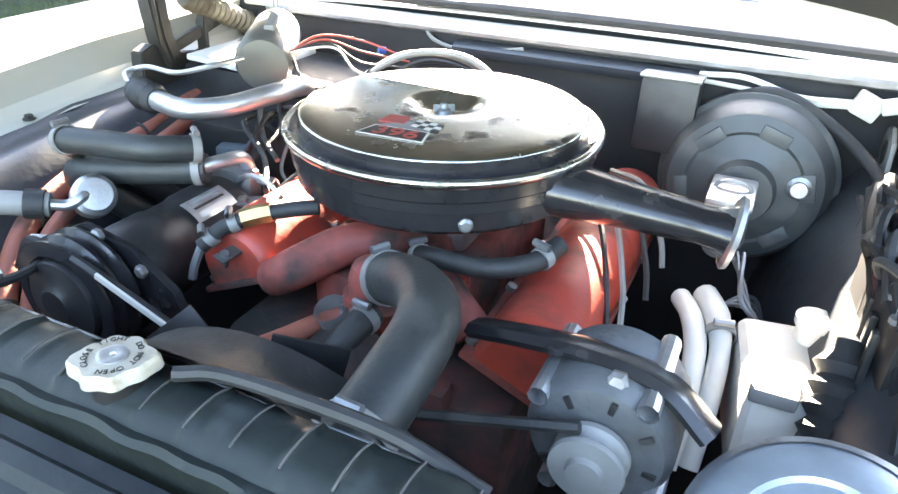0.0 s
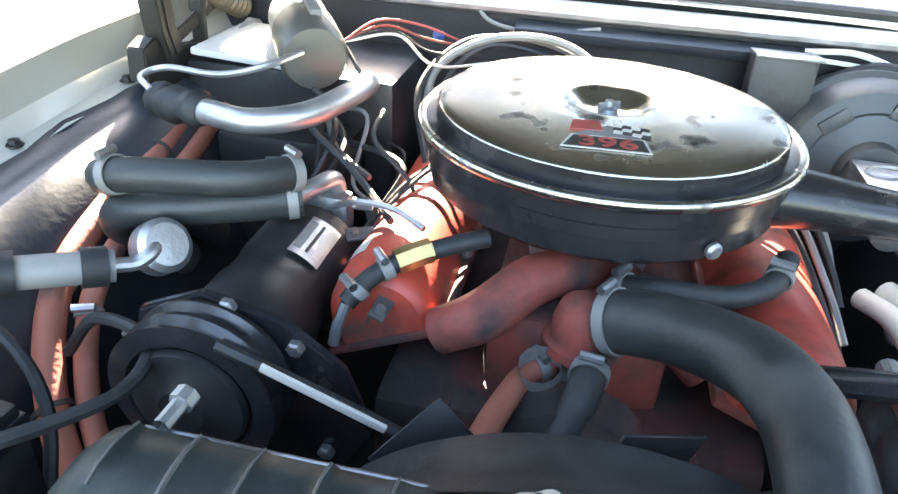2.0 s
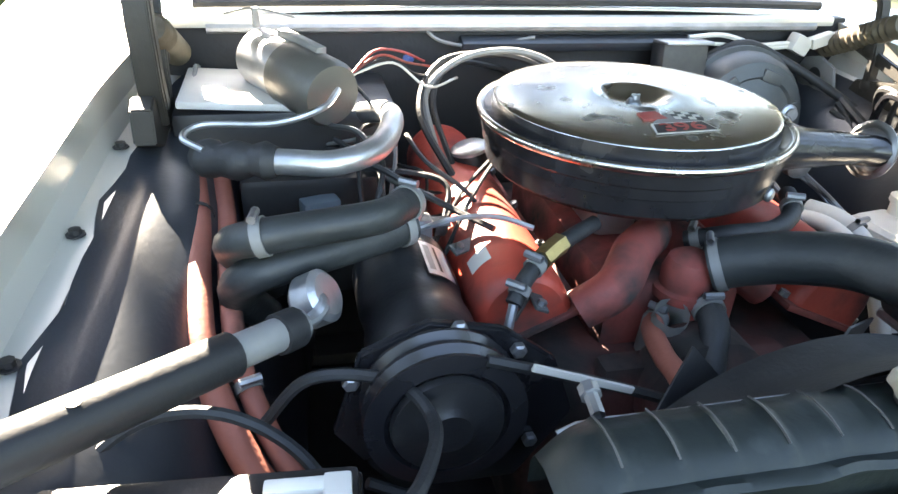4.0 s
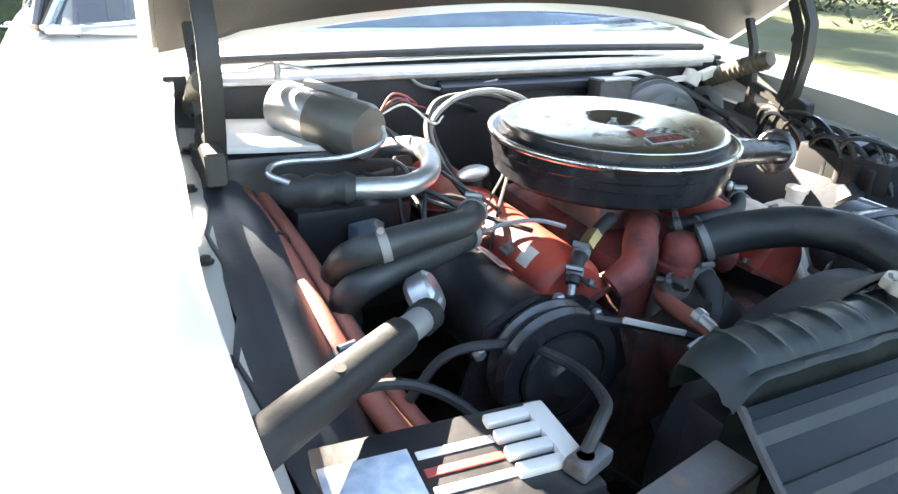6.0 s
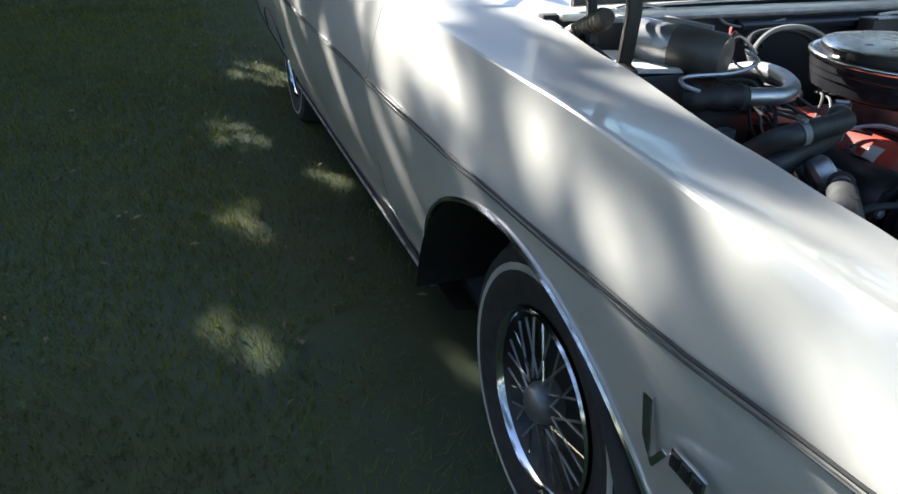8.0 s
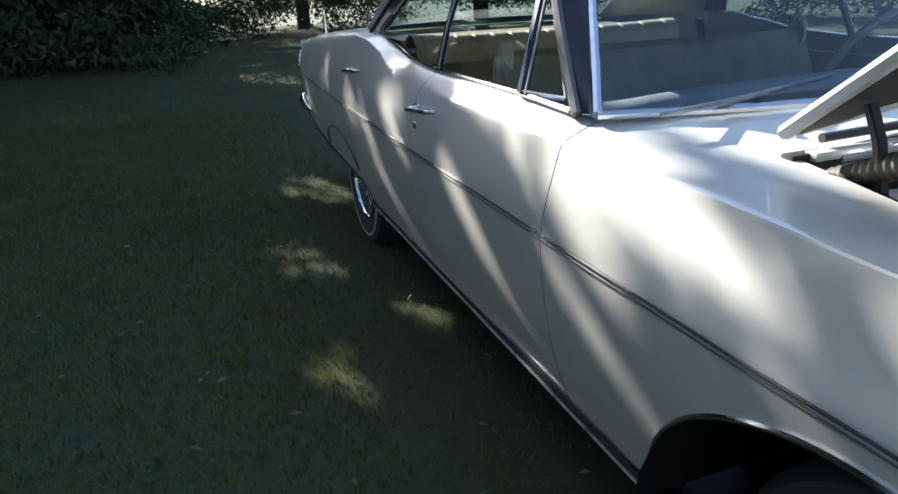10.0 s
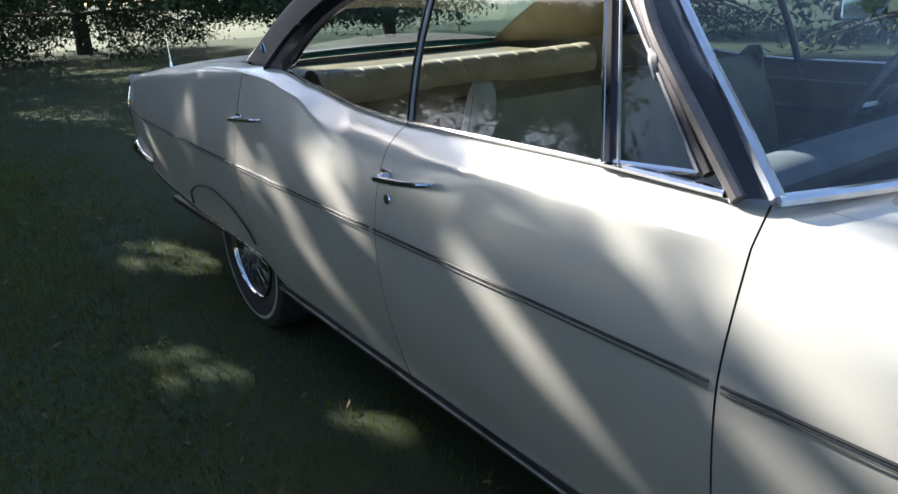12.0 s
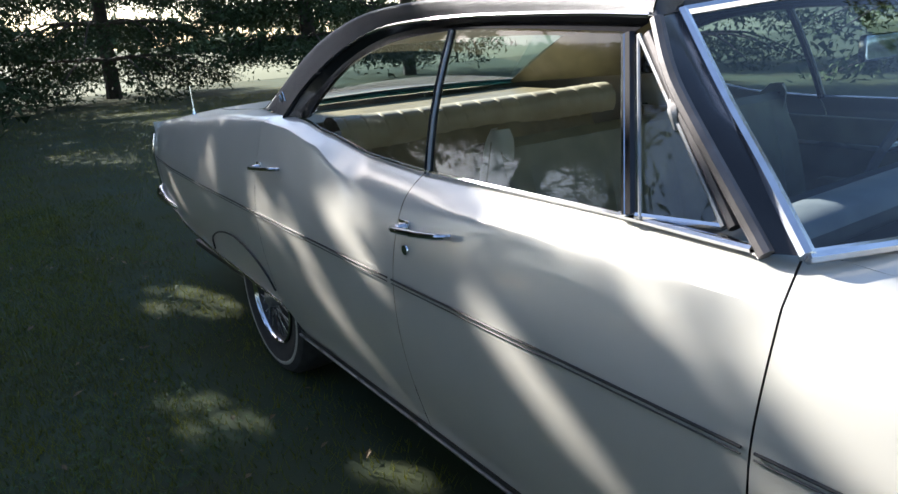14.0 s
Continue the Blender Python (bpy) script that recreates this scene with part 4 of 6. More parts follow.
for i in range(n):
    k = (i + 1) % n
    cap_bm.faces.new((low[i], low[k], rim[k], rim[i]))
    cap_bm.faces.new((rim[i], rim[k], top[k], top[i]))
cap_bm.faces.new(top)
rcap = radp("radiator_cap", cap_bm, mat("worn_cap", (0.50, 0.47, 0.40), 0.5, 0.4, (0.40, 0.36, 0.29), 30, 0.2, 300, wear=(0.28, 0.22, 0.15), wscale=40, wlow=0.52, whigh=0.7), rad, "worn pale metal pressure cap with lettering")
CT = Matrix.Translation((0.011, 0.459, 0.9085))
radp("cap_disc", lathe([(0.012, 0), (0.012, 0.0015), (0.009, 0.002), (0.003, 0.001), (0.002, -0.001), (0, -0.001)], CT, 24), ALLOY, rcap)
def arc_text(word, radius, a0, step, size, m, material, parent, inv):
    for i, ch in enumerate(word):
        a = a0 - step * i
        if ch == " ":
            continue
        lm = m @ Matrix.Translation((radius * math.cos(a), radius * math.sin(a), 0.0006)) @ Matrix.Rotation(a - math.pi / 2, 4, "Z")
        cu = bpy.data.curves.new("letter", "FONT")
        cu.body, cu.size, cu.align_x, cu.align_y, cu.extrude = ch, size, "CENTER", "CENTER", 0.0003
        me = bpy.data.meshes.new_from_object(bpy.data.objects.new("tmp", cu))
        me.transform(inv @ lm)
        me.materials.clear()
        part("letter", me, material, parent)


RINV = Matrix.Translation((-0.02, -0.46, -0.55))
arc_text("DO NOT OPEN", 0.0205, 1.2, 0.24, 0.0070, CT, INK, rcap, RINV)
arc_text("CLOSE TIGHT", 0.0205, 4.3, 0.24, 0.0070, CT, INK, rcap, RINV)
radp("core", box((0.58, 0.05, 0.40), Matrix.Translation((0.02, 0.462, 0.605)), 0.004), BLACK)
shroud = radp("fan_shroud", lathe([(0.30, -0.005), (0.285, 0.02), (0.262, 0.05), (0.255, 0.09), (0.251, 0.09), (0.258, 0.05), (0.28, 0.015), (0.295, -0.005)], along((0.05, 0.495, 0.60), (0.05, 1.0, 0.60)), 56), RUBBER, None, "dull grey-black plastic fan shroud")
radp("overflow_hose", tube([(0.055, 0.475, 0.895), (0.09, 0.49, 0.896), (0.16, 0.498, 0.892), (0.24, 0.502, 0.885), (0.31, 0.503, 0.862)], 0.0065, 8), RUBBER, None, "thin black overflow hose")

plate = thing("radiator_cover_panel", "black ribbed metal panel in front of the radiator", "panel")
rows = []
for f in np.linspace(0, 1, 34):
    y = 0.415 - 0.235 * f
    z = 0.846 - 0.03 * f + 0.008 * (1 if int(f * 11) % 3 == 1 else 0)
    w = 0.285 + 0.12 * f
    rows.append([(-w + (w + 0.46) * k, y, z) for k in np.linspace(0, 1, 12)])
part("panel_sheet", grid(rows, thick=0.003), mat("dusty_panel", (0.017, 0.022, 0.025), 0.45, 0, (0.028, 0.033, 0.035), 7, 0.2, 120, wear=(0.065, 0.066, 0.064), wscale=8, wlow=0.56, whigh=0.85, spec=0.2), plate, sharp=20)
part("panel_edge", tube([(-0.287, 0.413, 0.849), (-0.345, 0.30, 0.835), (-0.405, 0.18, 0.820)], 0.005, 6), RUST, plate)
beam = thing("core_support_beam", "dusty grey steel radiator support with rust patches", "support beam")
d = Vector((-0.29, 0.400, 0.815)) - Vector((-0.70, 0.325, 0.790))
m = Matrix.Translation((-0.495, 0.3605, 0.775)) @ d.to_track_quat("X", "Z").to_matrix().to_4x4()
part("beam", box((d.length, 0.047, 0.012), m @ Matrix.Translation((0, 0.004, 0.016)), 0.004), mat("brown_dusty_steel", (0.15, 0.14, 0.125), 0.7, 0, (0.09, 0.083, 0.075), 9, 0.4, 140, wear=(0.28, 0.14, 0.065), wscale=10, wlow=0.60, whigh=0.72, spec=0.2), beam)
part("beam_flange", box((d.length, 0.010, 0.075), m @ Matrix.Translation((0, -0.018, -0.022)), 0.003), BLACK, beam, "dark front flange")
stop = thing("hood_stop_bumper", "black rubber hood stop on a rusty threaded stud", "bumper stop")
part("stud", lathe([(0.012, 0), (0.012, 0.005), (0.005, 0.006), (0.005, 0.03)], Matrix.Translation((-0.585, 0.337, 0.792)), 10), RUST, stop)
part("rubber_head", lathe([(0.006, 0.016), (0.010, 0.017), (0.0115, 0.022), (0.0115, 0.028), (0.009, 0.032), (0, 0.033)], Matrix.Translation((-0.585, 0.337, 0.792)), 18), RUBBER, stop)
for s in (-1, 1):
    lower = part("header_panel", box((0.34, 0.30, 0.02), Matrix.Translation((s * 0.53, 0.165, 0.70)) @ Matrix.Rotation(radians(14), 4, "X"), 0.004), BLACK, car, "dusty black grille header panel")
    for i in range(6):
        y = 0.05 + 0.042 * i
        part("header_brace", box((0.32, 0.016 if i % 2 else 0.010, 0.014), Matrix.Translation((s * 0.53, y, 0.712 + 0.249 * (y - 0.165))) @ Matrix.Rotation(radians(14), 4, "X") @ Matrix.Rotation(s * 0.12, 4, "Z"), 0.003), ALLOY if i % 3 == 1 else RUST, lower, "worn metal slat")
part("splash_shield", box((1.30, 0.02, 0.45), Matrix.Translation((0, 0.40, 0.52)), 0.004), BLACK, car)
part("engine_undertray", box((1.30, 1.0, 0.02), Matrix.Translation((0, 0.9, 0.25)), 0.004), BLACK, car)

# ---- coolant hoses ----
def hose(name, pts, r, material, label, category="hose", clamps=(), seg=12, **k):
    h = thing(name, label, category)
    part("hose", tube(pts, r, seg, 8, **k), material, h)
    line = cr(pts, 8)
    for f in clamps:
        i = int(f * (len(line) - 2))
        rr = r if isinstance(r, float) else r[int(f * (len(r) - 1))]
        mm = along(line[i], line[i + 1])
        part("hose_clamp", lathe([(rr + 0.0005, -0.006), (rr + 0.0025, -0.006), (rr + 0.0025, 0.006), (rr + 0.0005, 0.006)], mm, 20), GREY, h)
        part("clamp_screw", lathe([(0.005, -0.012), (0.005, 0.012), (0, 0.012)], mm @ Matrix.Translation((0, rr + 0.006, 0)) @ Matrix.Rotation(math.pi / 2, 4, "Y"), 8), STEEL, h)
    return h


hose("radiator_hose", [(0.050, 0.803, 0.802), (0.080, 0.785, 0.818), (0.118, 0.755, 0.836), (0.160, 0.705, 0.855), (0.182, 0.65, 0.862), (0.188, 0.59, 0.858), (0.187, 0.535, 0.846), (0.184, 0.500, 0.835)], 0.032, HOSE, "thick black upper radiator hose with clamps", clamps=(0.05, 0.90), seg=18)
hose("heater_hose", [(0.0, 0.81, 0.728), (-0.024, 0.785, 0.727), (-0.042, 0.72, 0.735), (-0.055, 0.653, 0.745), (-0.085, 0.58, 0.72), (-0.14, 0.53, 0.65)], 0.0135, REDHOSE, "faded red heater hose at the water pump", clamps=(0.08,))
hose("bypass_hose", [(0.042, 0.785, 0.76), (0.036, 0.748, 0.752), (0.026, 0.725, 0.73), (0.010, 0.70, 0.69), (-0.01, 0.68, 0.60)], 0.018, RUBBER, "black bypass hose at the water pump", clamps=(0.1,))
RH = [(-0.585, 1.38, 0.80), (-0.60, 1.25, 0.825), (-0.595, 1.15, 0.825), (-0.58, 1.02, 0.805), (-0.572, 0.88, 0.785), (-0.555, 0.76, 0.745), (-0.50, 0.66, 0.67), (-0.40, 0.58, 0.60), (-0.26, 0.52, 0.56)]
hose("heater_hose", RH, 0.017, REDHOSE, "faded orange-red heater hose along the inner fender", clamps=(0.06, 0.62))
hose("heater_hose", [(x + 0.035, y + 0.01, z - 0.012) for x, y, z in RH], 0.013, REDHOSE, "second faded red heater hose along the inner fender", clamps=(0.08, 0.66))
for i in (3, 6):
    p = Vector(RH[i])
    part("hose_tie", lathe([(0.020, -0.003), (0.0215, -0.003), (0.0215, 0.003), (0.020, 0.003)], along(p + Vector((0, 0, 0)), RH[i + 1]), 14), RUBBER, tagged(thing("hose_strap", "black strap round the heater hose", "strap")))

# ---- air conditioning ----
comp = thing("compressor", "black air conditioning compressor with pulley and label", "compressor")
part("body", lathe([(0.0, 0.0), (0.062, 0.0), (0.066, 0.006), (0.066, 0.09), (0.063, 0.095), (0.063, 0.15), (0.066, 0.155), (0.066, 0.23), (0.05, 0.245), (0, 0.247)], along((-0.320, 0.705, 0.742), (-0.320, 1.0, 0.742)), 32), BLACK, comp)
pul = part("pulley", lathe([(0.03, 0.0), (0.079, 0.0), (0.083, 0.005), (0.083, 0.009), (0.072, 0.017), (0.083, 0.025), (0.083, 0.030), (0.074, 0.038), (0.083, 0.046), (0.083, 0.050), (0.064, 0.052), (0.060, 0.045), (0.05, 0.045)], along((-0.320, 0.690, 0.750), (-0.320, 0.5, 0.750)), 40), GLOSSBLACK, comp, "gloss black grooved pulley")
part("clutch_plate", lathe([(0.058, 0.048), (0.056, 0.056), (0.03, 0.06), (0.022, 0.066), (0, 0.066)], along((-0.320, 0.690, 0.750), (-0.320, 0.5, 0.750)), 32), BLACK, pul)
part("label", grid([[(-0.320 + 0.0672 * math.sin(a), y, 0.742 + 0.0672 * math.cos(a)) for a in np.linspace(0.25, 0.85, 8)] for y in (0.83, 0.91)]), ALLOY, comp, "silver maker's plate")
for k, (a0, a1) in enumerate(((0.30, 0.42), (0.50, 0.56), (0.64, 0.78))):
    part("label_bar", grid([[(-0.320 + 0.0677 * math.sin(a), y, 0.742 + 0.0677 * math.cos(a)) for a in np.linspace(a0, a1, 4)] for y in (0.84, 0.90)]), (GREY, INK, WHITE)[k], comp)
part("bracket", prism([(-0.43, 0.70), (-0.40, 0.80), (-0.33, 0.832), (-0.25, 0.815), (-0.19, 0.77), (-0.16, 0.69), (-0.22, 0.60), (-0.36, 0.60)], 0.012, Matrix(((1, 0, 0, 0), (0, 0, 1, 0.696), (0, 1, 0, 0), (0, 0, 0, 1))), 0.003), GLOSSBLACK, comp, "black steel mounting bracket")
for x, z in ((-0.235, 0.79), (-0.41, 0.77), (-0.21, 0.66), (-0.30, 0.825)):
    part("bracket_bolt", lathe([(0.009, 0), (0.009, 0.007), (0.006, 0.009), (0, 0.009)], along((x, 0.695, z), (x, 0.5, z)), 6), STEEL, comp)
part("manifold_fitting", box((0.09, 0.03, 0.05), Matrix.Translation((-0.320, 0.962, 0.79)), 0.008), STEEL, comp)
hose("refrigerant_hose", [(-0.315, 0.90, 0.868), (-0.36, 0.848, 0.876), (-0.44, 0.825, 0.878), (-0.495, 0.815, 0.876), (-0.525, 0.85, 0.85), (-0.52, 0.93, 0.78), (-0.49, 1.0, 0.70)], 0.020, HOSE, "thick black refrigerant hose", clamps=(0.04, 0.5))
hose("refrigerant_hose", [(-0.315, 0.905, 0.834), (-0.36, 0.882, 0.832), (-0.43, 0.855, 0.828), (-0.50, 0.835, 0.82), (-0.525, 0.86, 0.78), (-0.50, 0.93, 0.70)], 0.023, HOSE, "thick black refrigerant hose with clamp", clamps=(0.06,))
hose("aluminium_pipe", [(-0.325, 0.893, 0.836), (-0.305, 0.925, 0.84), (-0.296, 0.96, 0.835), (-0.298, 0.975, 0.805), (-0.315, 0.97, 0.77)], 0.011, ALLOY, "bent bare aluminium pipe", "pipe")
hose("aluminium_pipe", [(-0.50, 0.985, 0.895), (-0.46, 0.972, 0.896), (-0.40, 0.960, 0.897), (-0.345, 0.995, 0.90), (-0.315, 1.065, 0.905), (-0.31, 1.14, 0.90), (-0.34, 1.20, 0.88)], 0.0165, ALLOY, "polished bent aluminium refrigerant pipe", "pipe", seg=16)
hose("corrugated_fitting", [(-0.565, 1.03, 0.885), (-0.54, 1.0, 0.89), (-0.50, 0.985, 0.895), (-0.47, 0.975, 0.896)], [0.022, 0.026, 0.02, 0.026, 0.02, 0.025, 0.019], RUBBER, "black corrugated pipe sleeve", "sleeve")
hose("vacuum_line", [(-0.56, 1.0, 0.905), (-0.585, 1.02, 0.915), (-0.56, 1.045, 0.922), (-0.47, 1.02, 0.93), (-0.41, 1.03, 0.945), (-0.385, 1.09, 0.95)], 0.0045, ALLOY, "thin bright metal vacuum line", "pipe", seg=8)

brace = thing("brace_tube", "grey steel brace tube bolted to the fender", "brace")
a, b = Vector((-0.685, 0.535, 0.862)), Vector((-0.455, 0.742, 0.811))
# dull steel, its tone darkened to put shade on the tube
part("tube", tube([a.lerp(b, -0.22), a.lerp(b, 0.5), a.lerp(b, 0.72)], 0.0225, 16), mat("shade_darkened_steel", (0.016, 0.017, 0.018), 0.55, 0.1, (0.012, 0.013, 0.014), 12, 0.2, 160, wear=(0.034, 0.033, 0.031), wscale=9), brace)
part("inner_sleeve", tube([a.lerp(b, 0.70), a.lerp(b, 0.85), b], 0.0175, 14), GREY, brace)
part("collar", tube([a.lerp(b, 0.90), a.lerp(b, 0.98)], 0.0215, 14), RUBBER, brace)
part("hook_rod", tube([b, b + Vector((0.014, 0.016, -0.004)), b + Vector((0.024, 0.03, 0.002)), b + Vector((0.018, 0.05, 0.004))], 0.008, 10), ALLOY, brace)
part("end_disc", lathe([(0, -0.022), (0.024, -0.02), (0.031, -0.012), (0.031, 0.012), (0.024, 0.018), (0, 0.02)], along(b + Vector((0.018, 0.055, -0.006)), b + Vector((0.10, 0.02, 0.05))), 24), ALLOY, brace, "round grey end cap")
part("hole", lathe([(0.0065, 0), (0.0065, 0.0008), (0, 0.0008)], along((-0.622, 0.584, 0.872), (-0.622, 0.578, 0.92)), 12), INK, brace)

# ---- heater case and blower ----
case = thing("heater_case", "black heater case with pale lid against the firewall", "heater case")
part("case", box((0.34, 0.22, 0.30), Matrix.Translation((-0.455, 1.295, 0.74)), 0.015), BLACK, case)
part("case_lid", box((0.17, 0.19, 0.012), Matrix.Translation((-0.53, 1.285, 0.897)) @ Matrix.Rotation(radians(3), 4, "Y"), 0.004), WHITE, case, "pale grey case lid")
part("front_box", box((0.20, 0.10, 0.20), Matrix.Translation((-0.43, 1.14, 0.72)), 0.012), BLACK, case)
part("relay", box((0.055, 0.03, 0.05), Matrix.Translation((-0.418, 1.075, 0.77)) @ Matrix.Rotation(0.3, 4, "Z"), 0.004), mat("blue_grey_relay", (0.12, 0.16, 0.19), 0.5), case, "blue-grey relay box")
blower = thing("blower_motor", "silver and black cylindrical blower motor on the heater case", "motor")
a, b = Vector((-0.495, 1.325, 0.940)), Vector((-0.385, 1.135, 0.925))
# silver shell; its bright tone also stands in for sun falling on it
part("motor_shell", lathe([(0, 0), (0.035, 0.001), (0.045, 0.008), (0.047, 0.02), (0.047, 0.10), (0, 0.10)], along(a, b), 28), ALLOY, blower, "steel motor shell with sunlight put into its bright tone")
part("motor_cover", lathe([(0, 0.10), (0.049, 0.10), (0.050, 0.105), (0.050, 0.20), (0.044, 0.212), (0.02, 0.216), (0, 0.216)], along(a, b), 28), mat("motor_grey", (0.12, 0.115, 0.10), 0.4, 0.3, (0.09, 0.085, 0.075), 12, 0.15, 160), blower, "dark grey motor cover")
part("terminal", box((0.018, 0.11, 0.014), along(a.lerp(b, 0.5) + Vector((0.012, 0.0, 0.05)), b + Vector((0.012, 0, 0.05))) @ Matrix.Rotation(math.pi / 2, 4, "X"), 0.003), GREY, blower)
part("stud", tube([a + Vector((0, 0, 0.045)), a + Vector((0, 0, 0.075))], 0.006, 8), STEEL, blower)
part("spring_clip", tube([a + Vector((-0.05, 0.01, 0.062)), a + Vector((0, 0, 0.072)), a + Vector((0.06, -0.02, 0.062))], 0.0035, 6), ALLOY, blower)

# ---- battery ----
bat = thing("battery", "black car battery with white label and cell caps", "battery", at=(-0.545, 0.490, 0.80))
bat.rotation_euler = (0, 0, radians(-4))
part("case", box((0.25, 0.134, 0.20), Matrix.Translation((0, 0.008, -0.10)), 0.006), BLACK, bat)
part("top_rim", box((0.256, 0.140, 0.022), Matrix.Translation((0, 0.008, -0.022)), 0.004), GLOSSBLACK, bat)
for i in range(6):
    part("side_panel", box((0.030, 0.006, 0.035), Matrix.Translation((-0.095 + 0.038 * i, -0.061, -0.052)), 0.002), mat("blue_black_panel", (0.06, 0.08, 0.115), 0.35) if i == 0 else bpy.data.materials["blue_black_panel"], bat, "blue-black case rib")
part("label", box((0.085, 0.068, 0.002), Matrix.Translation((-0.075, 0.008, 0.001)), 0.0005), mat("label_white", (0.58, 0.61, 0.63), 0.4, 0, (0.34, 0.42, 0.50), 60), bat, "blue and white paper label")
for i in range(3):
    part("label_bar", box((0.078, 0.010, 0.002), Matrix.Translation((0.012, -0.018 + 0.024 * i, 0.001)), 0.0004), (WHITE, RED, WHITE)[i], bat)
for i in range(4):
    part("cell_cap_strip", box((0.062, 0.014, 0.010), Matrix.Translation((0.082, -0.022 + 0.024 * i, 0.005)), 0.003), WHITE, bat, "white cell cap strip")
part("cell_cap_bridge", box((0.022, 0.09, 0.010), Matrix.Translation((0.108, 0.014, 0.006)), 0.003), WHITE, bat)
for x, y in ((0.112, -0.035), (-0.10, -0.040)):
    part("terminal", lathe([(0.010, 0), (0.009, 0.018), (0, 0.018)], Matrix.Translation((x, y, 0)), 12), STEEL, bat)
    part("terminal_clamp", box((0.045, 0.026, 0.016), Matrix.Translation((x + 0.004, y, 0.010)) @ Matrix.Rotation(0.4, 4, "Z"), 0.004), STEEL, bat, "corroded grey cable clamp")
part("tray", box((0.29, 0.18, 0.02), Matrix.Translation((0, -0.005, -0.21)), 0.004), RUST, bat)
part("hold_down", box((0.27, 0.02, 0.012), Matrix.Translation((0, -0.072, -0.095)), 0.003), GREY, bat)
hose("battery_cable", [(-0.433, 0.452, 0.812), (-0.412, 0.462, 0.835), (-0.375, 0.50, 0.825), (-0.345, 0.59, 0.80), (-0.372, 0.665, 0.79), (-0.45, 0.695, 0.778), (-0.50, 0.70, 0.72)], 0.0065, RUBBER, "black cable to the battery terminal", "cable", seg=8)
hose("battery_cable", [(-0.66, 0.50, 0.74), (-0.655, 0.58, 0.775), (-0.60, 0.645, 0.79), (-0.52, 0.645, 0.785), (-0.45, 0.61, 0.74), (-0.42, 0.55, 0.66)], 0.0065, RUBBER, "black cable to the battery terminal", "cable", seg=8)

# ---- alternator side ----
alt = thing("alternator", "grey cast alternator with pulley and black bracket", "alternator")
AM = along((0.352, 0.665, 0.783), (0.352, 1.0, 0.783))
part("case", lathe([(0.0, -0.004), (0.045, -0.004), (0.062, 0.0), (0.070, 0.012), (0.071, 0.05), (0.068, 0.055), (0.071, 0.06), (0.070, 0.10), (0.055, 0.118), (0, 0.12)], AM, 40), mat("cast_grey", (0.12, 0.125, 0.13), 0.55, 0.3, (0.075, 0.08, 0.084), 16, 0.4, 160, wear=(0.05, 0.046, 0.042), wscale=14, wlow=0.52, whigh=0.72), alt, "dull dark grey cast case")
for i in range(8):
    a = 2 * math.pi * i / 8 + 0.2
    part("vent_slot", box((0.013, 0.006, 0.004), AM @ Matrix.Rotation(a, 4, "Z") @ Matrix.Translation((0.052, 0, -0.003)), 0.001), BLACK, alt)
part("pulley", lathe([(0.0, -0.042), (0.016, -0.042), (0.018, -0.036), (0.034, -0.035), (0.035, -0.030), (0.028, -0.022), (0.035, -0.014), (0.035, -0.008), (0.02, -0.005)], AM, 28), GREY, alt, "grey steel pulley")
for i in range(4):
    a = i * math.pi / 2 + 0.6
    part("case_boss", lathe([(0.010, -0.004), (0.010, 0.11), (0, 0.11)], AM @ Matrix.Translation((0.070 * math.cos(a), 0.070 * math.sin(a), 0)), 10), ALLOY, alt)
part("adjuster_bracket", tube([(0.20, 0.745, 0.815), (0.27, 0.725, 0.838), (0.335, 0.715, 0.848), (0.40, 0.705, 0.842), (0.445, 0.69, 0.815)], 0.024, 8, 6, 0.45), GLOSSBLACK, alt, "curved black adjuster bracket")
part("bracket_bolt", lathe([(0.011, 0), (0.011, 0.008), (0.007, 0.012), (0, 0.012)], along((0.36, 0.685, 0.848), (0.36, 0.62, 0.87)), 6), STEEL, alt)
eng("drive_belt", tube([(0.34, 0.642, 0.82), (0.2, 0.642, 0.775), (0.05, 0.642, 0.725)], 0.006, 6), RUBBER)
ps = thing("vacuum_canister", "grey-blue round steel canister in the engine bay corner", "canister")
PM = Matrix.Translation((0.545, 0.63, 0.74)) @ Matrix.Rotation(radians(22), 4, "X") @ Matrix.Rotation(radians(-10), 4, "Y")
part("shell", lathe([(0, -0.06), (0.085, -0.06), (0.095, -0.05), (0.095, 0.055), (0.100, 0.058), (0.100, 0.066), (0.094, 0.071), (0.080, 0.078), (0.062, 0.080), (0.058, 0.076), (0.03, 0.075), (0, 0.076)], PM, 44), mat("blue_grey_steel", (0.30, 0.34, 0.38), 0.4, 0.6, (0.22, 0.25, 0.28), 14, 0.1, 200), ps)
part("rim", lathe([(0.0955, 0.056), (0.1035, 0.058), (0.1040, 0.066), (0.0960, 0.0715)], PM, 44), STEEL, ps, "rolled bright rim")
part("cap", lathe([(0.028, 0.075), (0.028, 0.086), (0.022, 0.092), (0.008, 0.093), (0.008, 0.10), (0, 0.10)], PM, 24), GREY, ps, "grey centre cap")
bel = thing("rubber_bellows", "black rubber bellows beside the washer jar", "bellows")
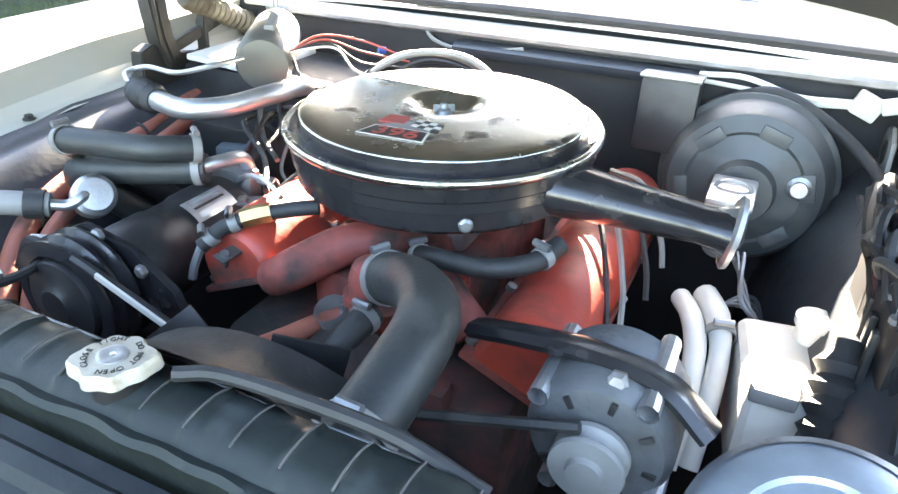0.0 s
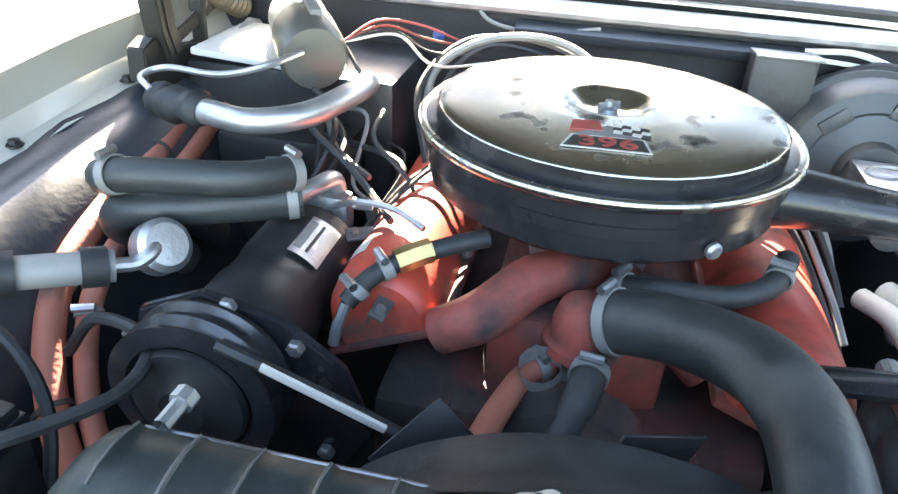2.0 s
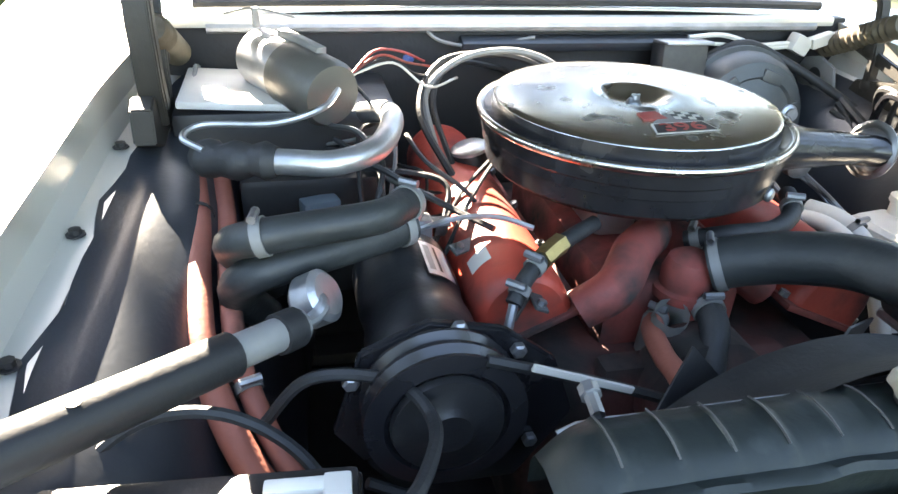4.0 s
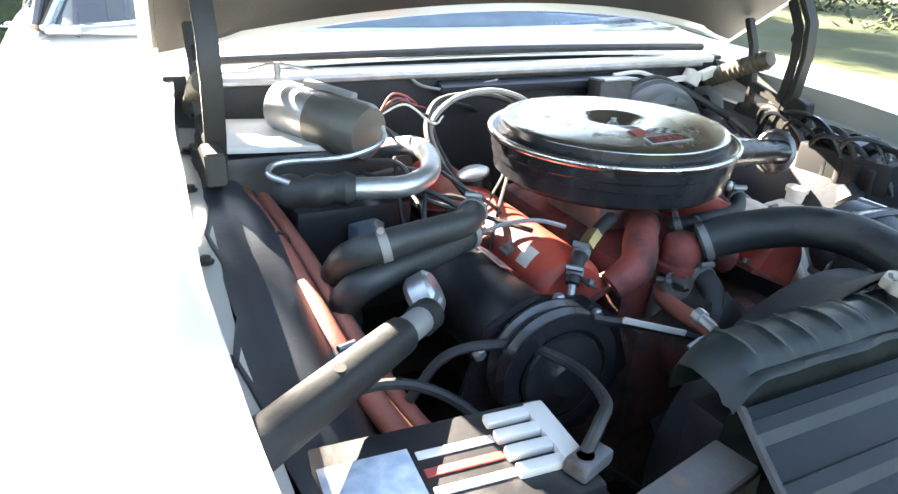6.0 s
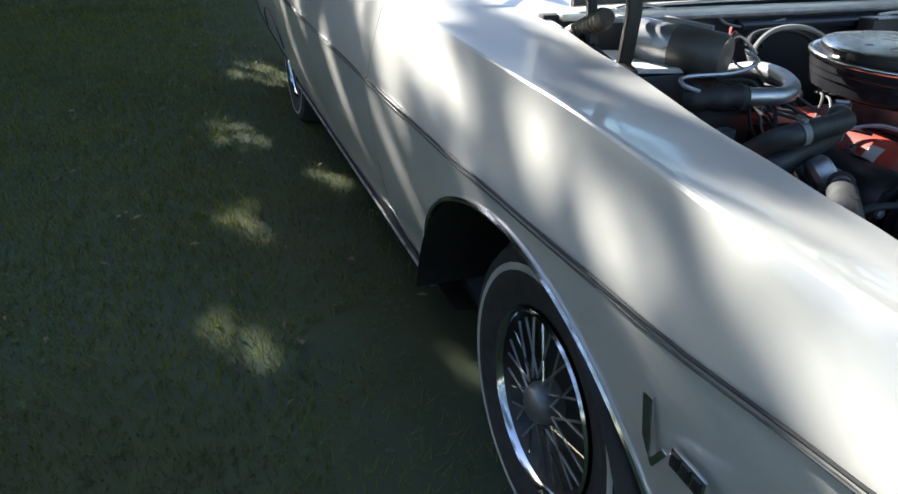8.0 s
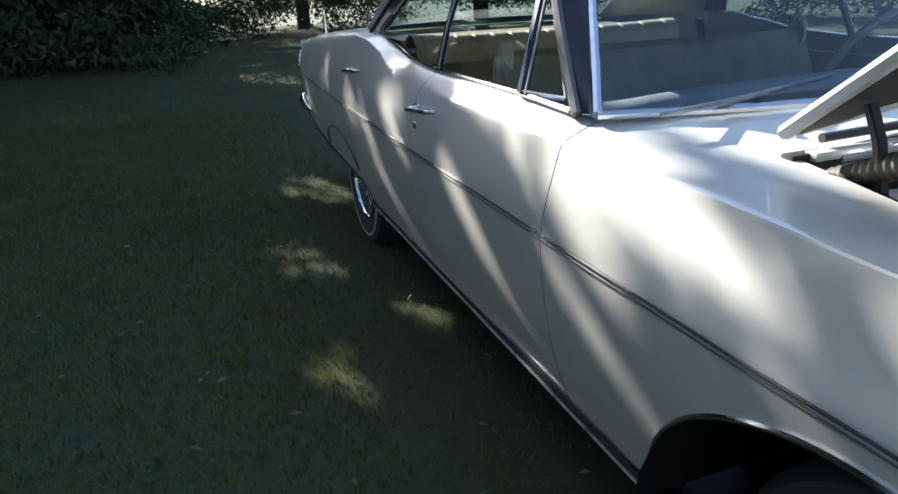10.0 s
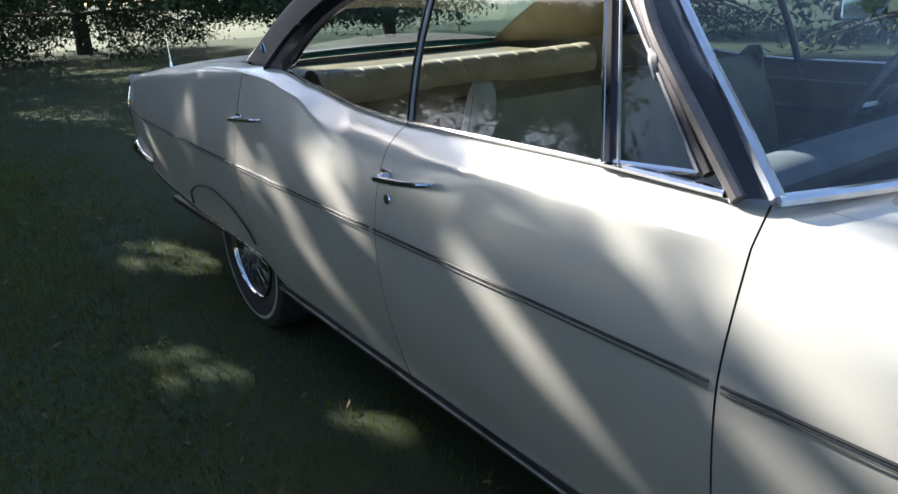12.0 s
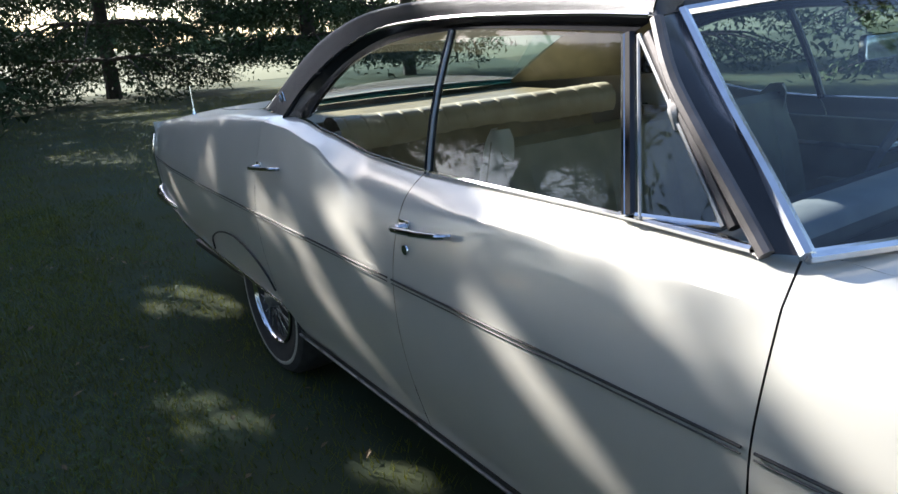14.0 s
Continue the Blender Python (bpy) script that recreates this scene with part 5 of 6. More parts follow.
part("bellows", lathe([(0.020, 0.0)] + [(0.030 if i % 2 else 0.021, 0.012 * (i + 1)) for i in range(9)] + [(0.016, 0.125), (0, 0.125)], along((0.555, 0.83, 0.715), (0.56, 0.91, 0.80)), 22), RUBBER, bel)
jar = thing("washer_jar", "white plastic washer jar lit by the sun", "washer jar")
part("jar", box((0.09, 0.17, 0.13), Matrix.Translation((0.505, 0.945, 0.68)) @ Matrix.Rotation(0.15, 4, "Z"), 0.02, segs=3), WHITE, jar)
part("jar_neck", lathe([(0.02, 0), (0.02, 0.02), (0.024, 0.022), (0.024, 0.032), (0, 0.034)], Matrix.Translation((0.535, 1.0, 0.745)), 16), WHITE, jar)
part("jar_cap", box((0.05, 0.06, 0.02), Matrix.Translation((0.50, 0.88, 0.75)), 0.005), GREY, jar, "grey folded bracket")
hose("washer_tube", [(0.375, 1.05, 0.728), (0.395, 1.0, 0.735), (0.41, 0.95, 0.72), (0.415, 0.89, 0.68), (0.41, 0.84, 0.62)], 0.014, WHITE, "cream plastic vacuum tube", "tube")
hose("washer_tube", [(0.405, 1.06, 0.735), (0.425, 1.01, 0.738), (0.438, 0.96, 0.725), (0.44, 0.90, 0.69), (0.435, 0.85, 0.62)], [0.017, 0.017, 0.013, 0.013, 0.013], WHITE, "cream plastic vacuum tube with wide end", "tube", clamps=(0.45,))
reg = thing("voltage_regulator", "dark metal regulator box on the inner fender", "regulator box")
part("box", box((0.06, 0.13, 0.10), Matrix.Translation((0.635, 1.17, 0.735)), 0.006), BLACK, reg)
part("mount_plate", box((0.012, 0.18, 0.14), Matrix.Translation((0.66, 1.16, 0.73)), 0.004), BLACK, reg)
part("screw", lathe([(0.009, 0), (0.009, 0.004), (0, 0.005)], along((0.604, 1.12, 0.74), (0.5, 1.12, 0.75)), 10), STEEL, reg)
part("bracket_arm", box((0.05, 0.05, 0.03), Matrix.Translation((0.615, 1.03, 0.70)), 0.004), BLACK, reg)
for i in range(5):
    part("terminal_screw", lathe([(0.006, 0), (0.006, 0.012), (0, 0.013)], Matrix.Translation((0.615 + 0.012 * (i % 2), 1.12 + 0.025 * i, 0.785)), 8), STEEL, reg)

gear = thing("junction_block", "black junction block with bolts and cable ends on the inner fender", "junction block")
part("block", box((0.095, 0.20, 0.16), Matrix.Translation((0.620, 0.95, 0.785)) @ Matrix.Rotation(0.12, 4, "Z"), 0.008), INK, gear)
part("cover", box((0.070, 0.10, 0.03), Matrix.Translation((0.612, 0.97, 0.876)) @ Matrix.Rotation(-0.2, 4, "Y"), 0.006), GLOSSBLACK, gear)
for i in range(6):
    p = Vector((0.585 + 0.026 * (i % 3), 0.875 + 0.05 * (i // 3), 0.864))
    part("stud", lathe([(0.008, 0), (0.008, 0.006), (0.004, 0.007), (0.004, 0.016), (0, 0.017)], Matrix.Translation(p), 8), STEEL, gear)
for i in range(5):
    part("rib", box((0.008, 0.014, 0.13), Matrix.Translation((0.572, 0.875 + 0.036 * i, 0.785)), 0.003), BLACK, gear)
rng = np.random.default_rng(77)
for i in range(10):
    y0 = 0.86 + 0.030 * i
    j = rng.normal(0, 0.012, 6)
    pts = [(0.615 + j[0], y0 + 0.10, 0.80 + j[1]), (0.575 + j[2], y0 + 0.05, 0.895 + j[3]), (0.585 + j[4], y0 - 0.03, 0.885 + j[5]), (0.600, y0 - 0.09, 0.79)]
    hose("wiring_loom", pts, float(rng.uniform(0.004, 0.008)), (INK, RUBBER, GLOSSBLACK)[i % 3], "black cable looped over the junction block", "loom", seg=7)

# ---- brake booster ----
boost = thing("brake_booster", "grey round brake booster on the firewall", "brake booster")
BM = along((0.415, 1.40, 0.80), (0.415, 1.0, 0.80 + 0.03))
part("shell", lathe([(0.10, 0.0), (0.128, 0.01), (0.134, 0.05), (0.138, 0.055), (0.138, 0.065), (0.130, 0.070), (0.126, 0.095), (0.115, 0.112), (0.09, 0.122), (0.085, 0.118), (0.05, 0.130), (0.045, 0.15), (0, 0.15)], BM, 48), BOOSTER, boost)
for i in range(6):
    a = i * math.pi / 3 + 0.2
    part("pressed_pad", box((0.045, 0.022, 0.008), BM @ Matrix.Translation((0.092 * math.cos(a), 0.092 * math.sin(a), 0.119)) @ Matrix.Rotation(a + math.pi / 2, 4, "Z"), 0.003), BOOSTER, boost)
part("check_valve", lathe([(0.018, 0), (0.018, 0.014), (0.012, 0.018), (0.012, 0.024), (0, 0.024)], BM @ Matrix.Translation((0.078, 0.018, 0.112)), 16), ALLOY, boost, "pale check valve")
mc = thing("master_cylinder", "sunlit silver brake master cylinder", "master cylinder")
part("body", box((0.06, 0.13, 0.055), Matrix.Translation((0.405, 1.20, 0.80)), 0.01), STEEL, mc)
part("reservoir_lid", box((0.064, 0.10, 0.014), Matrix.Translation((0.405, 1.19, 0.836)), 0.005), ALLOY, mc, "bright reservoir lid")
part("bail_wire", tube([(0.375, 1.19, 0.83), (0.385, 1.19, 0.85), (0.405, 1.19, 0.855), (0.425, 1.19, 0.85), (0.436, 1.19, 0.83)], 0.003, 6), STEEL, mc)
part("front_boss", lathe([(0.026, 0), (0.024, 0.03), (0.012, 0.034), (0, 0.036)], along((0.405, 1.136, 0.795), (0.405, 1.0, 0.79)), 18), STEEL, mc)
for i in range(3):
    hose("brake_line", [(0.42 + 0.01 * i, 1.14, 0.77), (0.45, 1.09 - 0.02 * i, 0.745), (0.47 + 0.012 * i, 1.05, 0.70), (0.44, 1.06, 0.66), (0.43, 1.10, 0.70), (0.47, 1.12 + 0.02 * i, 0.69), (0.50, 1.15, 0.62)], 0.0034, STEEL, "looped steel brake line", "brake line", seg=6)

# ---- firewall details ----
fbox = thing("relay_box", "black box mounted on the firewall", "relay box")
part("box", box((0.092, 0.05, 0.125), Matrix.Translation((0.275, 1.345, 0.890)) @ Matrix.Rotation(radians(-6), 4, "X"), 0.006), BLACK, fbox)
part("box_flange", box((0.096, 0.056, 0.006), Matrix.Translation((0.275, 1.340, 0.952)) @ Matrix.Rotation(radians(-6), 4, "X"), 0.002), STEEL, fbox)
part("firewall_ledge", box((0.46, 0.034, 0.020), Matrix.Translation((0.09, 1.398, 0.938)) @ Matrix.Rotation(radians(18), 4, "X"), 0.007), WELL, car, "dusty ledge across the firewall")
part("cowl_gutter", tube([(x, 1.405, 0.966) for x in (-0.58, -0.2, 0.2, 0.60)], 0.009, 8), ALLOY, car)
def wire(pts, r, material, label):
    return hose("wire", pts, r, material, label, "wire", seg=6)


wire([(-0.23, 1.16, 0.83), (-0.235, 1.23, 0.90), (-0.17, 1.265, 0.945), (-0.08, 1.275, 0.955), (-0.01, 1.26, 0.935), (0.02, 1.235, 0.89)], 0.006, GREY, "grey throttle cable behind the air cleaner")
wire([(-0.21, 1.10, 0.80), (-0.25, 1.20, 0.88), (-0.20, 1.285, 0.935), (-0.10, 1.29, 0.945), (-0.02, 1.28, 0.92), (0.01, 1.26, 0.86)], 0.006, RUBBER, "black cable behind the air cleaner")
wire([(-0.20, 1.12, 0.79), (-0.22, 1.24, 0.88), (-0.17, 1.33, 0.92), (-0.08, 1.38, 0.90), (-0.04, 1.41, 0.88)], 0.005, RUBBER, "black cable behind the air cleaner")
wire([(-0.215, 1.41, 0.975), (-0.18, 1.395, 0.945), (-0.10, 1.39, 0.935), (0.0, 1.395, 0.95)], 0.0035, GREY, "thin grey wire hanging on the firewall")
wire([(0.31, 1.385, 0.95), (0.38, 1.38, 0.955), (0.46, 1.385, 0.935), (0.52, 1.39, 0.935), (0.58, 1.385, 0.94)], 0.005, WHITE, "pale wire pair on the firewall")
wire([(0.30, 1.39, 0.94), (0.40, 1.385, 0.935), (0.47, 1.39, 0.925), (0.54, 1.385, 0.93)], 0.004, WHITE, "pale wire on the firewall")
for i in range(4):
    wire([(-0.36, 1.18, 0.945), (-0.32 + 0.01 * i, 1.22, 0.97 - 0.006 * i), (-0.27 + 0.012 * i, 1.28 - 0.02 * i, 0.955 - 0.014 * i), (-0.22 + 0.02 * i, 1.33, 0.925 - 0.01 * i)], 0.0022, (RED, ORANGE, INK, WHITE)[i], ("thin red wire by the blower", "thin orange wire by the blower", "thin black wire by the blower", "thin pale wire by the blower")[i])
wire([(-0.36, 1.19, 0.935), (-0.33, 1.17, 0.90), (-0.32, 1.20, 0.84), (-0.30, 1.22, 0.78), (-0.27, 1.15, 0.77), (-0.22, 1.05, 0.80)], 0.003, RUBBER, "thin black wire hanging by the blower")
tape = thing("wire_splice", "blue wire splice on the firewall", "wire splice")
part("splice", tube([(-0.255, 1.31, 0.935), (-0.245, 1.32, 0.932)], 0.007, 8), BLUE, tape)
conn = thing("wire_connector", "cream plastic wire connector at the firewall", "connector")
part("connector", box((0.04, 0.03, 0.035), Matrix.Translation((0.558, 1.385, 0.935)) @ Matrix.Rotation(0.4, 4, "Y"), 0.005), WHITE, conn)
part("connector_end", box((0.05, 0.022, 0.022), Matrix.Translation((0.60, 1.375, 0.945)) @ Matrix.Rotation(-0.3, 4, "Y"), 0.004), WHITE, conn)
hose("wiring_loom", [(0.33, 1.385, 0.90), (0.42, 1.37, 0.94), (0.50, 1.36, 0.915), (0.58, 1.30, 0.87), (0.62, 1.20, 0.83)], 0.009, RUBBER, "black wiring loom over the booster", "loom")
rng = np.random.default_rng(31)
for i in range(6):
    j = rng.normal(0, 0.014, (4, 3))
    pts = [(0.60 + j[0, 0], 1.26, 0.84 + j[0, 2]), (0.585 + j[1, 0], 1.14 + j[1, 1], 0.80 + j[1, 2]), (0.60 + j[2, 0], 1.02 + j[2, 1], 0.765 + j[2, 2]), (0.57 + j[3, 0], 0.90 + j[3, 1], 0.72 + j[3, 2]), (0.60, 0.80, 0.62)]
    hose("wiring_loom", pts, float(rng.uniform(0.005, 0.010)), (RUBBER, BLACK, HOSE)[i % 3], "black cable in the tangle by the inner fender", "loom", seg=7)
rng = np.random.default_rng(44)
for i in range(9):
    a = Vector((rng.uniform(-0.42, -0.28), rng.uniform(1.10, 1.20), rng.uniform(0.80, 0.90)))
    b = Vector((rng.uniform(-0.36, -0.20), rng.uniform(0.88, 1.02), rng.uniform(0.76, 0.83)))
    m1 = a.lerp(b, 0.35) + Vector(rng.normal(0, 0.022, 3)) + Vector((0, 0, 0.02))
    m2 = a.lerp(b, 0.7) + Vector(rng.normal(0, 0.022, 3))
    wire([a, m1, m2, b], float(rng.uniform(0.0022, 0.0048)), (RUBBER, INK, RUBBER, GREY, RUBBER, HOSE, RUBBER, STRIPE, INK)[i], ("thin black vacuum line by the heater case", "thin grey wire by the heater case")[i in (3, 5, 7)])
for i in range(4):
    br = thing("steel_bracket", "small rusty steel bracket beside the compressor", "bracket", "engine brackets")
    m = Matrix.Translation((-0.27 + 0.03 * i, 0.97 - 0.06 * i, 0.80 - 0.006 * i)) @ Matrix.Rotation(0.5 * i, 4, "Z") @ Matrix.Rotation(0.4, 4, "X")
    part("bracket_plate", box((0.045, 0.018, 0.004), m, 0.001), RUST if i % 2 else STEEL, br)
    part("bracket_leg", box((0.018, 0.004, 0.04), m @ Matrix.Translation((0.015, 0.008, -0.02)), 0.001), RUST if i % 2 else STEEL, br)
    part("bracket_bolt", lathe([(0.006, 0), (0.006, 0.006), (0, 0.007)], m @ Matrix.Translation((-0.012, 0, 0.002)), 6), STEEL, br)
hose("breather_hose", [(0.055, 0.875, 0.80), (0.10, 0.845, 0.822), (0.16, 0.845, 0.824), (0.21, 0.875, 0.828), (0.232, 0.92, 0.838)], 0.0125, RUBBER, "black breather hose under the air cleaner", clamps=(0.08, 0.9))
vf = hose("vacuum_hose", [(-0.215, 0.775, 0.79), (-0.195, 0.795, 0.812), (-0.165, 0.818, 0.826), (-0.12, 0.845, 0.836), (-0.085, 0.865, 0.84)], 0.0105, RUBBER, "black vacuum hose with brass fitting", clamps=(0.15, 0.4))
part("brass_fitting", tube([(-0.172, 0.812, 0.825), (-0.155, 0.824, 0.830), (-0.14, 0.834, 0.833)], 0.0135, 6), BRASS, vf, "brass hex fitting")
part("vacuum_stem", tube([(-0.215, 0.775, 0.79), (-0.222, 0.765, 0.765), (-0.225, 0.76, 0.745)], 0.006, 8), STEEL, vf)
hose("vacuum_pipe", [(-0.30, 0.95, 0.80), (-0.25, 0.92, 0.83), (-0.20, 0.90, 0.838), (-0.16, 0.88, 0.83)], 0.004, ALLOY, "thin bright vacuum pipe", "pipe", seg=6)
for i, (p, q) in enumerate((((0.20, 1.14, 0.84), (0.32, 0.92, 0.74)), ((0.22, 1.16, 0.84), (0.335, 1.0, 0.74)), ((0.23, 1.18, 0.84), (0.34, 1.08, 0.75)), ((0.19, 1.12, 0.84), (0.315, 0.86, 0.72)))):
    p, q = Vector(p), Vector(q)
    wire([p, p.lerp(q, 0.35) + Vector((0.02, 0, 0.03)), p.lerp(q, 0.75) + Vector((0.015, 0, 0.01)), q], 0.0042, RUBBER if i % 2 else GREY, "black spark plug lead over the valve cover" if i % 2 else "grey spark plug lead over the valve cover")
for i in range(2):
    wire([(-0.13, 1.13 - 0.02 * i, 0.84), (-0.16 - 0.01 * i, 1.08 - 0.03 * i, 0.845), (-0.22, 1.03 - 0.04 * i, 0.81), (-0.27, 0.98 - 0.05 * i, 0.75)], 0.0034, HOSE if i == 1 else RUBBER, "dusty grey spark plug lead" if i == 1 else "black spark plug lead")

# ---- door hardware, badge, antenna ----
def door_handle(y, z, s):
    h = part("door_handle", tube([(s * 0.985, y - 0.10, z + 0.012), (s * 1.012, y - 0.085, z + 0.014), (s * 1.020, y, z + 0.006), (s * 1.015, y + 0.085, z - 0.002), (s * 0.985, y + 0.10, z - 0.004)], [0.010, 0.011, 0.012, 0.012, 0.014], 10, 6, 0.7), CHROME, car, "chrome pull door handle")
    part("handle_button", lathe([(0.013, 0), (0.012, 0.02), (0, 0.021)], along((s * 0.985, y + 0.085, z - 0.005), (s * 1.1, y + 0.085, z - 0.005)), 14), CHROME, h)
    part("handle_plate", box((0.006, 0.045, 0.032), Matrix.Translation((s * (side_x(y + 0.085, z) + 0.001), y + 0.085, z - 0.002)), 0.002), CHROME, h)


for s in (-1, 1):
    door_handle(2.575, 0.912, s)
    door_handle(3.51, 0.940, s)
    part("door_lock", lathe([(0.013, 0), (0.012, 0.004), (0.006, 0.005), (0, 0.003)], along((s * side_x(2.64, 0.86), 2.64, 0.86), (s * 1.2, 2.64, 0.86)), 16), CHROME, car, "round chrome door lock")
    e = part("fender_badge", prism([(0.51, 0.688), (0.498, 0.632), (0.478, 0.606), (0.478, 0.625), (0.49, 0.690)], 0.005, Matrix(((0, 0, 1, s * 0.978), (1, 0, 0, 0), (0, 1, 0, 0), (0, 0, 0, 1))), 0.001), CHROME, car, "chrome V badge on the fender")
    part("badge_arm", prism([(0.478, 0.606), (0.458, 0.64), (0.447, 0.64), (0.47, 0.60)], 0.005, Matrix(((0, 0, 1, s * 0.978), (1, 0, 0, 0), (0, 1, 0, 0), (0, 0, 0, 1))), 0.001), CHROME, e)
    part("badge_plate", box((0.006, 0.062, 0.028), Matrix.Translation((s * 0.972, 0.415, 0.640)), 0.002), CHROME, e)
    for i in range(3):
        part("badge_bar", box((0.004, 0.013, 0.020), Matrix.Translation((s * 0.976, 0.395 + 0.02 * i, 0.640)), 0.001), INK, e)
    # hip crease behind the rear door and skirt outline
    skirt = [(s * (side_x(y, z) + 0.0015), y, z) for y, z in ((3.64, 0.47), (3.68, 0.53), (3.80, 0.59), (3.98, 0.615), (4.18, 0.59), (4.34, 0.53), (4.40, 0.46))]
    part("skirt_seam", tube(skirt, 0.004, 6, 8), INK, car)
    part("quarter_trim", tube([(s * (side_x(y, bottom(y)) + 0.004), y, bottom(y) + 0.004) for y in np.linspace(3.62, 5.2, 18)], 0.007, 6, 1), CHROME, car)
    part("wiper", tube([(s * 0.55 - 0.25, 1.64, 1.03), (s * 0.55, 1.66, 1.045), (s * 0.55 + 0.25, 1.70, 1.06)], 0.006, 6), STEEL, car)
    part("tail_edge", tube([(s * (side_x(5.42, z) + 0.002), 5.42, z) for z in np.linspace(0.89, 0.62, 10)], 0.006, 8, 2), CHROME, car, "chrome edge round the tail")
    part("tail_lamp", box((0.16, 0.02, 0.07), Matrix.Translation((s * 0.78, 5.445, 0.72)), 0.008), RED, car, "dull red tail lamp lens")
part("antenna", tube([(-0.84, 4.81, 1.015), (-0.84, 4.81, 1.06), (-0.84, 4.815, 1.155)], [0.012, 0.006, 0.004, 0.004], 8), CHROME, car, "short chrome rear antenna")
part("pillar_script", tube([(-0.885, 3.535, 1.150), (-0.885, 3.552, 1.178), (-0.884, 3.566, 1.146), (-0.882, 3.586, 1.166), (-0.880, 3.600, 1.146)], 0.003, 6), CHROME, car, "small chrome pillar emblem")

# ---- interior ----
def bench(y, z, w, tilt, name, h=0.5):
    """A bench seat with pleated back."""
    seat = part(name, box((w, 0.52, 0.18), Matrix.Translation((0, y, z)), 0.05, segs=3), SEATCLOTH, car, "olive cream vinyl bench seat")
    bm = bmesh.new()
    rows = []
    for v in np.linspace(0, 1, 10):
        zz = z + 0.05 + h * v
        yy = y + 0.24 + tilt * v
        row = []
        for x in np.linspace(-w / 2, w / 2, 90):
            pleat = 0.020 * abs(math.sin(x * 22)) ** 0.7 * (1 if v < 0.85 else 0.3)
            row.append((x, yy - pleat - 0.05 * math.sin(math.pi * min(1, v * 1.02)) * 0.3, zz))
        rows.append(row)
    rows.append([(x, y + 0.27 + tilt, z + 0.07 + h) for x in np.linspace(-w / 2, w / 2, 90)])
    rows.append([(x, y + 0.36 + tilt, z + 0.05 + h) for x in np.linspace(-w / 2, w / 2, 90)])
    rows.append([(x, y + 0.36 + tilt * 0.5, z - 0.05) for x in np.linspace(-w / 2, w / 2, 90)])
    part("seat_back", grid(rows, bm), SEATCLOTH, seat)
    return seat


bench(2.33, 0.47, 1.32, 0.13, "front_seat", 0.52)
bench(3.36, 0.47, 1.40, 0.10, "rear_seat", 0.46)
rows = []
for x in np.linspace(-0.70, 0.70, 281):
    bow = abs(x / 0.68) ** 3
    u = abs(((x + 0.05) % 0.10) / 0.10 - 0.5) * 2
    q = 0.007 * max(0.0, (u - 0.86) / 0.14)
    y0, z0 = 3.74 - 0.13 * bow, 1.030 + 0.022 * bow
    sec = [(0.075, -0.045), (0.062, -0.004), (0.03, 0.014), (-0.01, 0.016), (-0.045, 0.004), (-0.066, -0.03), (-0.062, -0.075), (-0.045, -0.11)]
    rows.append([(x + 0.035 * max(0.0, -b) * 4 * math.copysign(1, 0.7 - x), y0 + a * (1 - 2.0 * q), z0 + b - q) for a, b in sec])
part("seat_roll", grid(rows), SEATPALE, car, "pale pleated top roll of the rear seat", sharp=50)
part("rear_window_edge", tube([(r[0] * 0.985, r[1] - 0.012, r[2] + 0.012) for r in bl[-1]], 0.013, 6, 2), TURQUOISE, car, "turquoise lower edge of the rear window")
for s in (-1, 1):
    wing_rows = []
    for v in np.linspace(0, 1, 12):
        z = 0.80 + 0.292 * v
        half = 0.010 + 0.048 * math.sqrt(max(0.0, 1 - ((v - 0.45) / 0.56) ** 4))
        yc = 2.79 - 0.075 * v
        wing_rows.append([(s * (0.628 + 0.040 * math.sqrt(max(0.0, 1 - k * k))), yc + half * k, z) for k in np.linspace(-1, 1, 11)])
    part("seat_wing", grid(wing_rows), SEATPALE, car, "cream side wing of the front seat", sharp=60)
    part("seat_piping", tube([(s * 0.664, 2.786 - 0.013 * i, 0.80 + 0.052 * i) for i in range(6)], 0.005, 6, 3), SEATCLOTH, car, "olive seat piping")
    dp = part("door_trim", box((0.03, 1.6, 0.62), Matrix.Translation((s * 0.835, 2.75, 0.65)), 0.01), SEATCLOTH, car, "olive cream door trim panel")
    part("armrest", box((0.07, 0.32, 0.05), Matrix.Translation((s * 0.79, 2.45, 0.72)), 0.02), SEATCLOTH, dp)
    part("trim_strip", box((0.008, 1.3, 0.02), Matrix.Translation((s * 0.815, 2.7, 0.86)), 0.003), CHROME, dp)
    part("rear_pillar_trim", grid([[(s * (p.x - 0.03), p.y, p.z) for p in (f_, (f_ + r_) / 2, r_)] for f_, r_ in zip((on_line(DRIP, t) for t in np.linspace(0.5, 1, 14)), (on_line(RIDGE, t) for t in np.linspace(0.5, 1, 14)))]), SEATCLOTH, car)
part("parcel_shelf", box((1.36, 0.44, 0.02), Matrix.Translation((0, 4.03, 1.022)), 0.008), SEATCLOTH, car)
part("dash_pad", tube([(-0.80, 1.95, 0.955), (-0.4, 1.90, 0.985), (0.4, 1.90, 0.985), (0.80, 1.95, 0.955)], 0.075, 14, 6, 0.6), GREY, car, "grey padded dashboard top")
part("dash_body", box((1.64, 0.12, 0.30), Matrix.Translation((0, 1.96, 0.85)), 0.03), CARPET, car)
rm = along((0.38, 2.14, 0.98), (0.38, 2.40, 1.10))
